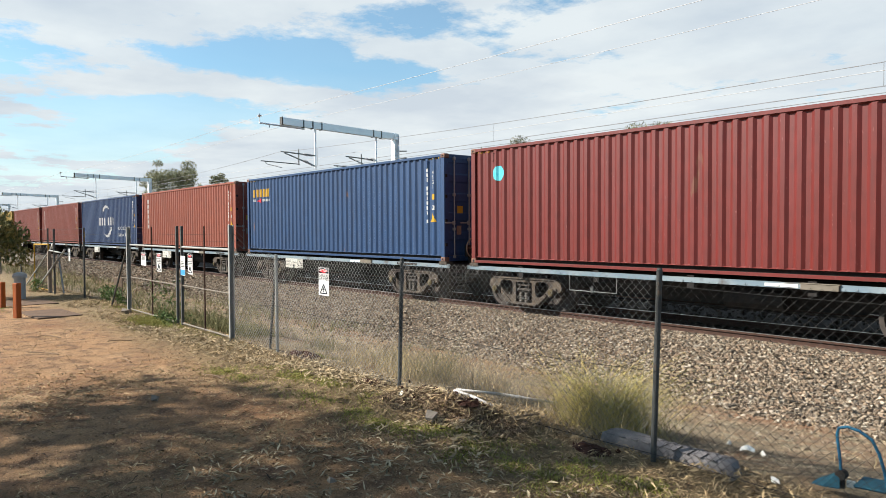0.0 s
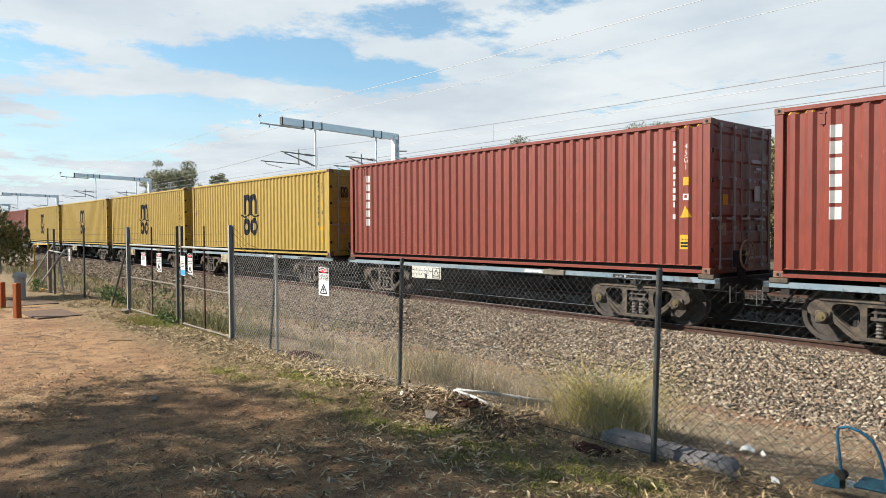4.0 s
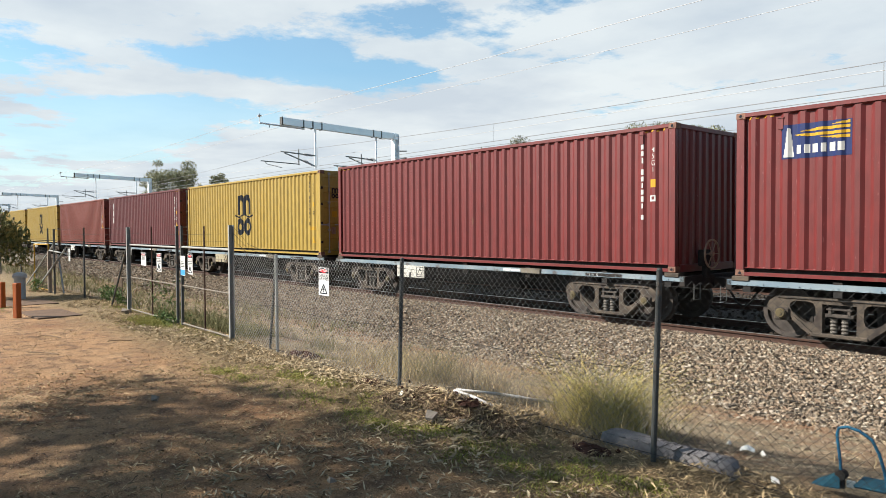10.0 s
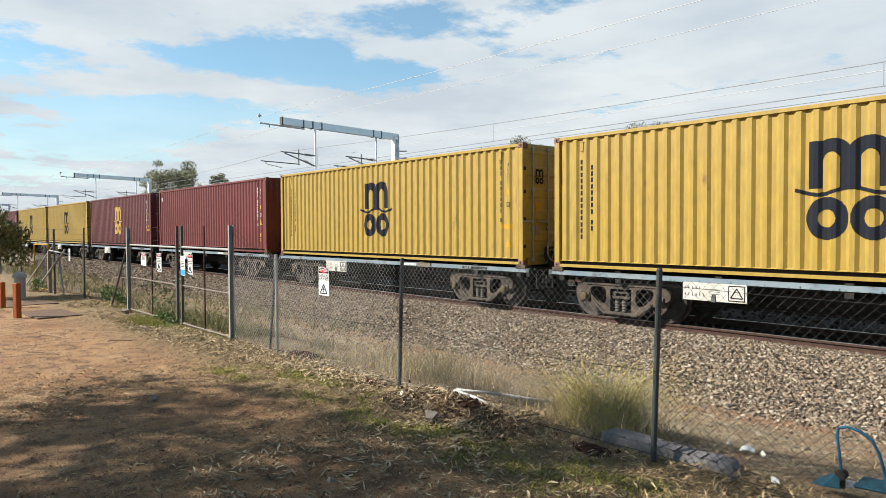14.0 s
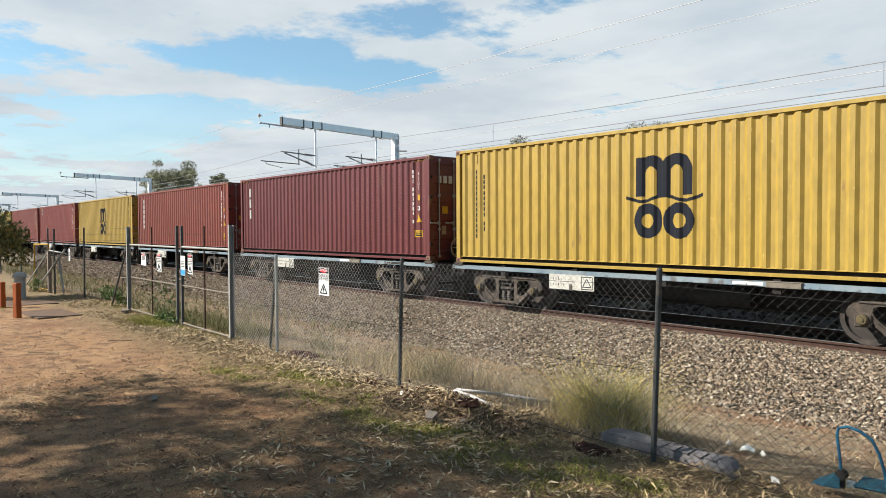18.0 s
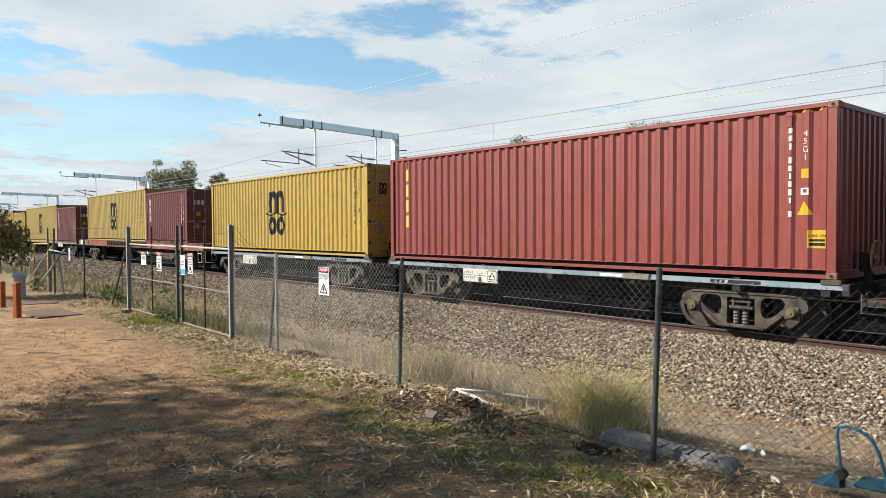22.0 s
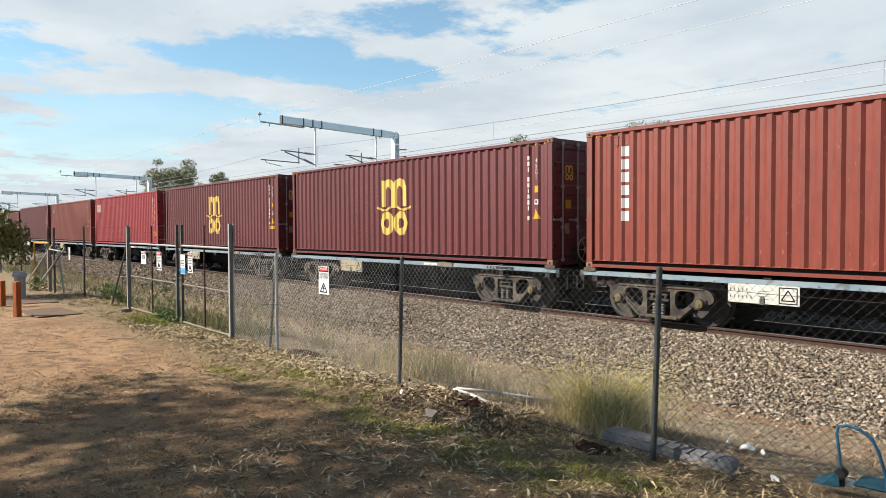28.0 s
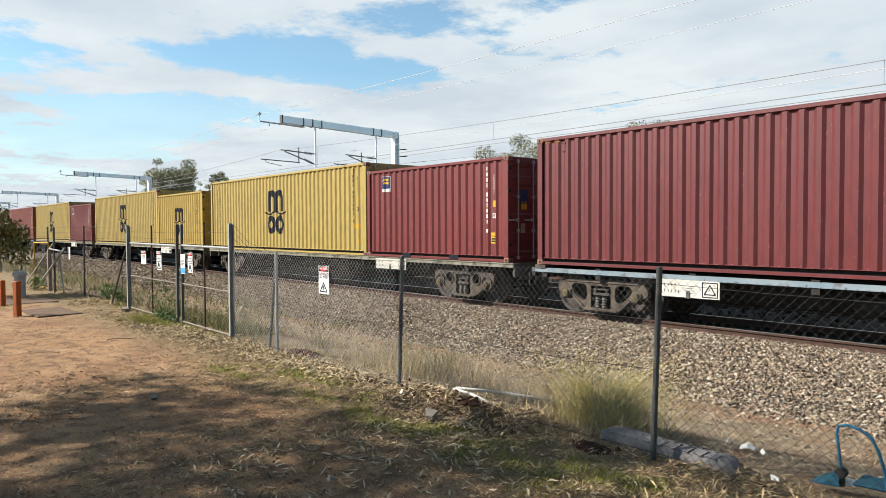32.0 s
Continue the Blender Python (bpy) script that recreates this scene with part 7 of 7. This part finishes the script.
    stuff("dry_straw", flakes(rng, pts, 0.09, 0.010, 0.03, 0.5), LITTER, "pale dry straw and chips heaped along the fence", "straw")
    pts = scatter(rng, 6500, (-12.5, -4.9, 3.4, 4.9), lambda x, y: math.exp(-((y - 4.05 - 0.07 * (x + 9)) / 0.26) ** 2) * (0.25 + patchy(x, y, 1.6, 0.3, 0.6, 31.0)))
    stuff("straw_mulch", flakes(rng, pts, 0.085, 0.013, 0.025, 0.4), MULCH, "pale straw and bark swept against the fence", "straw")
    pts = scatter(rng, 16000, (-13.0, -0.5, 0.2, 4.2), lambda x, y: min(1.0, 0.25 + 0.8 * math.exp(-((x + 4.5) / 4.0) ** 2)))
    v, f = stones(rng, np.array(pts), rng.uniform(0.0015, 0.006, len(pts)) * rng.choice([1.0, 1.0, 1.0, 1.8], len(pts)), 0.4)
    stuff("gravel", (v, f), GRIT, "small pebbles scattered over the bare earth", "gravel")

    pts = scatter(rng, 420, (-13.0, -1.0, 0.4, 3.6), lambda x, y: 0.2 + 0.8 * patchy(x, y, 0.8, 0.4, 0.7, 51.0))
    stuff("twigs", flakes(rng, pts, 0.13, 0.007, 0.010, 0.15), TWIG, "thin dark twigs and bark strips on the trodden earth", "twigs")
    pts = scatter(rng, 27000, (-18.5, -1.5, 1.5, 5.2), green)
    verge = scatter(rng, 4200, (-14.4, -11.2, 3.6, 4.3), lambda x, y: math.exp(-((x + 12.75) / 0.75) ** 4 - ((y - 4.02) / 0.16) ** 2) * (0.2 + patchy(x, y, 2.2, 0.35, 0.6, 91.0)))
    stuff("verge_grass", blades(rng, verge, 0.075, 0.009, 1.0), GRASS, "fresh green grass at the foot of the gate", "grass")
    stuff("green_grass", blades(rng, pts, 0.03, 0.008, 1.6), GRASS, "short sparse green grass and clover", "grass")

    def dry(x, y):
        return (0.04 + 0.96 * patchy(x, y, 0.7, 0.42, 0.66, 7.0)) * (1.0 if y < 6.6 else 0.25) * (1 if x < -4.6 else 0.28)
    pts = scatter(rng, 3600, (-32.0, 0.5, 4.45, 8.8), dry)
    stuff("dry_grass", blades(rng, pts, 0.105, 0.005, 1.1), STRAW, "thin straw-coloured dry grass behind the fence", "grass")
    pts = scatter(rng, 5200, (-32.0, -4.6, 4.5, 9.0), lambda x, y: 0.6)
    stuff("dry_stalks", flakes(rng, pts, 0.10, 0.006, 0.02, 0.3), STRAW, "fallen dry stalks on stony ground", "straw")
    pts = scatter(rng, 17000, (-9.0, 0.8, 4.5, 8.6), lambda x, y: 0.15 + 0.85 * patchy(x, y, 1.4, 0.38, 0.62, 21.0))
    stuff("matted_grass", flakes(rng, pts, 0.045, 0.006, 0.010, 0.25), MATTED, "matted grey-brown dead grass on stony ground", "straw")
    pts = scatter(rng, 7500, (-55.0, -13.0, 4.6, 9.4), lambda x, y: 0.1 + 0.9 * patchy(x, y, 0.5, 0.35, 0.6, 3.0))
    stuff("olive_weeds", blades(rng, pts, 0.22, 0.012, 1.0), OLIVE_GRASS, "olive-green weeds and dry grass behind the far fence", "weeds")
    pts = scatter(rng, 3600, (-14.6, -10.6, 4.55, 6.2), lambda x, y: math.exp(-((y - 4.75) / 0.7) ** 2) * (0.1 + patchy(x, y, 1.5, 0.36, 0.6, 61.0)))
    stuff("gate_weeds", blades(rng, pts, 0.16, 0.007, 1.0), OLIVE_GRASS, "low olive weeds and grass behind the gate", "weeds")
    pts = scatter(rng, 1100, (-7.4, -5.8, 4.5, 5.3), lambda x, y: 0.15 + 0.85 * patchy(x, y, 2.0, 0.35, 0.6, 71.0))
    stuff("wispy_grass", blades(rng, pts, 0.34, 0.0028, 0.7), STRAW, "tall wispy dry grass against the fence", "grass")
    # tufts that stand out behind the fence
    for x, y, h, n in ((-6.05, 5.05, 0.42, 211), (-5.3, 5.15, 0.32, 150), (-7.1, 5.2, 0.34, 190), (-4.75, 4.9, 0.24, 110), (-9.2, 5.4, 0.28, 160), (-6.6, 6.0, 0.34, 230), (-5.65, 4.95, 0.25, 140), (-7.8, 5.6, 0.3, 200), (-10.4, 4.75, 0.3, 211), (-11.6, 4.7, 0.34, 250), (-12.9, 4.8, 0.36, 250), (-14.2, 4.85, 0.36, 220)):
        q = [(x + rng.normal(0, 0.16), y + rng.normal(0, 0.14)) for _ in range(n)]
        m = (STRAW, OLIVE_GRASS, MATTED)[n % 3]
        single("grass_tuft", fast_mesh("grass_tuft", *blades(rng, q, h, 0.0035, 1.1), m), m, "wispy tuft of dry grass behind the fence", "grass tuft", kind="stuff")
    x, y = -3.62, 4.92
    bush = thing("grass_bush", "large golden-green grass bush pressing against the fence", "bush", pose(0, 0, 0))
    q = [(x + rng.normal(0, 0.20), y + rng.normal(0, 0.16)) for _ in range(1350)]
    part("clump", fast_mesh("clump", *blades(rng, q, 0.50, 0.0030, 1.9), BUSH_GRASS), BUSH_GRASS, bush)
    q = [(x + 0.05 + rng.normal(0, 0.12), y + rng.normal(0, 0.1)) for _ in range(600)]
    part("green_core", fast_mesh("green_core", *blades(rng, q, 0.38, 0.0050, 1.6), OLIVE_GRASS), OLIVE_GRASS, bush, "greener young growth in its middle")
    q = [(x + rng.normal(0, 0.3), y - 0.05 + rng.normal(0, 0.2)) for _ in range(550)]
    part("dry_skirt", fast_mesh("dry_skirt", *blades(rng, q, 0.24, 0.005, 1.8), STRAW), STRAW, bush, "straw-coloured dead growth at its foot")
    # weeds at the gate
    for x, y, h, n in ((-13.55, 4.5, 0.75, 260), (-12.9, 4.25, 0.12, 260), (-12.3, 4.3, 0.12, 200), (-16.8, 4.55, 0.4, 420), (-17.6, 4.6, 0.35, 380), (-21.8, 3.8, 0.3, 420)):
        c = [(rng.normal(0, 0.12), rng.normal(0, 0.1), h * u) for u in np.linspace(0.15, 1, 9)]
        w = thing("weed", "leafy green weed by the gate", "weed", pose(x, y, surface(x, y)), "weeds along the fence")
        stems = Geo()
        for a in c[::2]:
            stems.tube((0, 0, -0.03), a, 0.006, 0.003, 5)
        part("stem", stems, WEED, w)
        part("foliage", crown(rng, c, [0.13] * len(c), n, 0.035, WEED, "foliage"), WEED, w)


build_cover()
# ---------------------------------------------------------------- small things on the ground
def build_small():
    # old half-buried tyre strip under the fence
    t = thing("tyre_strip", "worn grey tyre tread strip lying under the fence", "tyre", pose(-2.80, 4.52, 0.0, 0, 0, 1.0))
    body = Geo()
    n, m = 26, 9
    vs = []
    for i in range(n + 1):
        u = i / n
        x = -0.56 + 1.12 * u
        end = min(1.0, math.sqrt(max(0.0, 1 - max(0.0, (abs(x) - 0.46) / 0.10) ** 2)))
        for k in range(m + 1):
            a = math.pi * k / m
            vs.append((x, -0.088 * math.cos(a) * (0.35 + 0.65 * end), -0.03 + (0.098 + 0.01 * math.sin(u * 7)) * end * min(1.0, 1.6 * math.sin(a))))
    body.add(vs, [(i * (m + 1) + k, (i + 1) * (m + 1) + k, (i + 1) * (m + 1) + k + 1, i * (m + 1) + k + 1) for i in range(n) for k in range(m)])
    body.smooth = True
    part("carcass", body, RUBBER, t)
    for i in range(9):
        for s in (-1, 1):
            x = -0.42 + 0.104 * i
            part("tread_block", cached("tread_block", lambda: Geo().prism([(-0.049, 0.0), (0.044, 0.0), (0.047, 0.009), (-0.044, 0.009)], -0.037, 0.037), RUBBER), RUBBER, t, at=pose(x + 0.02 * s, s * 0.040, 0.062, s * -12, 0, s * 14))
    # white pipes
    for a, b, r in (((-5.02, 4.40, 0.09), (-4.45, 4.37, 0.05), 0.013), ((-5.04, 4.44, 0.09), (-4.40, 5.2, -0.05), 0.013)):
        p, q = Vector(a), Vector(b)
        mid = p.lerp(q, 0.45) + Vector((0, 0, 0.015))
        g = Geo().tube(p, mid, r, n=12).tube(mid, q, r, n=12)
        g.smooth = True
        single("plastic_pipe", g, PVC, "dirty white plastic pipe lying beside the fence", "pipe", group="plastic pipes")
    # heap of red soil by the fence
    rng = np.random.default_rng(23)
    for x, y, s, n in ((-5.16, 4.24, 0.15, 90), (-4.5, 4.12, 0.09, 60), (-3.22, 4.16, 0.11, 26), (-8.25, 4.48, 0.24, 50), (-6.2, 4.2, 0.15, 20)):
        heap = thing("soil_heap", "crumbly heap of red soil at the foot of the fence", "soil heap", pose(x, y, surface(x, y)), "soil heaps")
        cone = Geo()
        ring, n_r = [], 16
        for r, h in ((1.15, -0.06), (0.85, 0.05), (0.55, 0.17), (0.25, 0.24)):
            for k in range(n_r):
                a = 6.283 * k / n_r
                rr = s * r * (1 + 0.28 * noise.noise((2.3 * math.cos(a) + x, 2.3 * math.sin(a), y + r)))
                ring.append((1.4 * rr * math.cos(a), rr * math.sin(a), h * s * rng.uniform(0.5, 1.4)))
        ring.append((0, 0, 0.26 * s))
        last = 3 * n_r
        fs = [(n_r * q + k, n_r * q + (k + 1) % n_r, n_r * (q + 1) + (k + 1) % n_r, n_r * (q + 1) + k) for q in range(3) for k in range(n_r)] + [(last + k, last + (k + 1) % n_r, last + n_r) for k in range(n_r)]
        cone.add(ring, fs)
        part("mound", cone, SOIL_LUMP, heap)
        xy = np.stack([rng.normal(0, s * 0.9, n), rng.normal(0, s * 0.6, n)], 1)
        for (a, b), k in zip(xy, rng.uniform(0.008, 0.034, n)):
            z = max(0.0, 0.25 * s * (1 - math.hypot(a / 1.5, b) / s))
            part("clod", cached("clod", lambda: Geo().add([(1, 0, 0), (-0.8, 0.2, 0.1), (0.1, 1, -0.1), (0, -0.9, 0.2), (0.1, 0.1, 0.8), (0, 0, -0.7)], [(0, 2, 4), (2, 1, 4), (1, 3, 4), (3, 0, 4), (2, 0, 5), (1, 2, 5), (3, 1, 5), (0, 3, 5)]), SOIL_LUMP), SOIL_LUMP, heap,
                 at=pose(a, b, z, rng.uniform(0, 90), rng.uniform(0, 90), rng.uniform(0, 360)) @ Matrix.Diagonal((k, k * 0.8, k * 0.7, 1)))
    # stones, paper and bits
    for x, y, s in ((-4.55, 3.72, 0.06), (-4.35, 3.9, 0.045), (-2.2, 4.35, 0.03), (-14.6, 4.1, 0.09), (-11.8, 4.0, 0.04), (-6.9, 2.2, 0.04), (-3.9, 2.35, 0.035)):
        v, f = stones(np.random.default_rng(int(-x * 100)), np.array([(x, y)]), np.array([s]), 0.35)
        single("rock", fast_mesh("rock", v, f, CONCRETE), CONCRETE, "pale angular rock lying on the ground", "rock", group="rocks")
    for x, y, w, h, a in ((-2.72, 5.62, 0.11, 0.07, 20), (-2.55, 5.55, 0.04, 0.05, 50), (-2.95, 5.75, 0.035, 0.04, 10), (-5.35, 4.02, 0.05, 0.04, 70), (-2.05, 4.62, 0.08, 0.05, 120)):
        g = Geo().add([(-w / 2, -h / 2, 0.012), (0, -h / 2, 0.03), (w / 2, -h / 2, 0.01), (w / 2, h / 2, 0.02), (0, h / 2, 0.05), (-w / 2, h / 2, 0.025)], [(0, 1, 4, 5), (1, 2, 3, 4)])
        g.add([(p[0], p[1], p[2] - 0.004) for p in g.v], [(5, 4, 1, 0), (4, 3, 2, 1)])
        single("paper_scrap", g, PAPER, "crumpled pale scrap of rubbish on dry ground", "rubbish", pose(x, y, surface(x, y), 0, 0, a), "scraps of rubbish")
    for x, y, l, a in ((-7.6, 3.05, 0.45, 10), (-10.5, 1.9, 0.5, 35), (-12.2, 2.3, 0.6, 20), (-4.1, 4.3, 0.5, 80), (-2.0, 3.2, 0.7, 25), (-9.3, 2.6, 0.3, 5), (-11.0, 3.0, 0.35, 60)):
        g = Geo().path([(-l / 2, 0, 0.012), (-l * 0.1, l * 0.05, 0.02), (l / 2, 0, 0.014)], 0.008, 6)
        single("stick", g, TWIG, "fallen dry stick on the bare earth", "stick", pose(x, y, surface(x, y), 0, 0, a), "fallen sticks")
    # discarded blue folding frame
    c = thing("broken_chair", "broken blue folding chair frame with torn cloth", "chair", pose(-1.72, 4.72, 0.0))
    part("frame", Geo().path([(0.03, 0.03, 0.04), (0.02, 0.03, 0.17), (0.0, 0.03, 0.33), (0.01, 0.03, 0.375), (0.06, 0.03, 0.392), (0.13, 0.03, 0.38), (0.20, 0.03, 0.34), (0.24, 0.03, 0.26), (0.27, 0.03, 0.16), (0.30, 0.02, 0.0)], 0.0095, 8), BLUE_PLASTIC, c, "bent blue tube")
    part("joint", Geo().tube((0.03, 0.02, 0.0), (0.03, 0.03, 0.11), 0.026, 0.02, n=10).tube((0.03, 0.0, 0.08), (0.03, 0.06, 0.08), 0.032, n=10), STEEL_DARK, c, "dark plastic joint")
    cloth = Geo().add([(-0.13, -0.03, 0.0), (-0.05, -0.06, 0.01), (0.04, -0.03, 0.01), (-0.11, 0.03, 0.02), (-0.04, 0.02, 0.065), (0.02, 0.02, 0.10)], [(0, 1, 4, 3), (1, 2, 5, 4)])
    cloth.add([(p[0], p[1], p[2] - 0.006) for p in cloth.v], [(3, 4, 1, 0), (4, 5, 2, 1)])
    part("cloth", cloth, BLUE_CLOTH, c, "torn blue cloth")
    part("seat_panel", Geo().box(0.10, 0.52, 0.02, 0.2, 0.0, 0.022, 0.008), BLUE_CLOTH, c, at=pose(0, 0, 0.01, 4, -3, 0))
    part("label", Geo().box(0.05, 0.10, 0.05, 0.07, 0.0, 0.045, 0.004), PAPER, c, "white tag")
    # bollards
    for x, y, h, m, name, label in ((-15.37, 2.36, 0.67, ORANGE_POST, "bollard", "orange painted timber bollard on bare earth"), (-17.53, 2.41, 0.56, ORANGE_POST, "bollard", "orange painted timber bollard beside the slab")):
        single(name, Geo().box(-0.055, 0.055, -0.055, 0.055, -0.12, h, 0.012), m, label, "bollard", pose(x, y, surface(x, y), 0, 0, 30), "bollards")
    b = thing("service_post", "squat grey service post with a rounded cap", "post", pose(-19.57, 3.07, 0.02))
    g = Geo().tube((0, 0, -0.1), (0, 0, 0.51), 0.125, n=18)
    part("shaft", g, GREY_POST, b)
    part("cap", Geo().tube((0, 0, 0.50), (0, 0, 0.56), 0.16, n=18).tube((0, 0, 0.56), (0, 0, 0.61), 0.16, 0.13, 18).tube((0, 0, 0.61), (0, 0, 0.635), 0.13, 0.06, 18), GREY_POST, b)
    for x, y, w, d in ((-15.6, 2.95, 1.5, 0.8), (-18.4, 3.0, 1.4, 1.0)):
        single("concrete_slab", Geo().box(-w / 2, w / 2, -d / 2, d / 2, -0.05, 0.02, 0.01), SLAB, "cracked concrete slab stained by earth", "slab", pose(x, y, surface(x, y), 0, 0, 4), "concrete slabs")
    single("cable_marker", Geo().box(-0.11, 0.11, -0.02, 0.02, -0.08, 0.60, 0.012), TAN_PAINT, "short weathered tan marker board behind the fence", "post", pose(-17.45, 4.74, surface(-17.45, 4.74), 0, 2, 38))


build_small()
# ---------------------------------------------------------------- what moves
# seconds and metres that the train has rolled: it gathers speed slowly, from 15 to 16 metres a second
ROLLED = ((0, -0.00), (1, 15.03), (2, 30.17), (3, 45.35), (5.5, 83.36), (6, 91.04), (7, 106.43), (8, 121.83), (9, 137.28), (10, 152.83), (11, 168.40), (12, 183.86), (13, 199.39), (14, 215.05), (16.5, 254.33), (17, 262.33), (18, 278.14), (19, 293.94), (20, 309.85), (21, 325.81), (22, 341.68), (23, 357.39), (23.5, 365.42), (24, 373.41), (25, 389.31), (27.5, 429.37), (28, 437.68), (29, 453.95), (30, 470.24), (31, 486.46), (32, 502.66))


def gone(t):
    return float(np.interp(t, [a for a, _ in ROLLED], [b for _, b in ROLLED]))


def motions():
    times = [a for a, _ in ROLLED]
    for ob, x, y, z in RIDES:
        walk(ob, [(t, pose(x + gone(t), y, z)) for t in times])
    # the wheels of a bogie turn alike: each place in the bogie is keyed once, and the other bogies take over the same turning
    sets = {}
    for ob in scene.objects:
        if ob.name.split(".")[0] == "wheelset":
            sets.setdefault(round(ob.matrix_basis.translation.x, 2), []).append(ob)
    steps = [i / 30 for i in range(961)]
    for x, obs in sets.items():
        lead = obs[0]
        walk(lead, [(t, pose(x, 0, WHEEL_R, 0, math.degrees(gone(t) / WHEEL_R), 0)) for t in steps])
        for ob in obs[1:]:
            ob.rotation_mode = "QUATERNION"
            ob.animation_data_create()
            ob.animation_data.action = lead.animation_data.action
            ob.animation_data.action_slot = lead.animation_data.action_slot


motions()
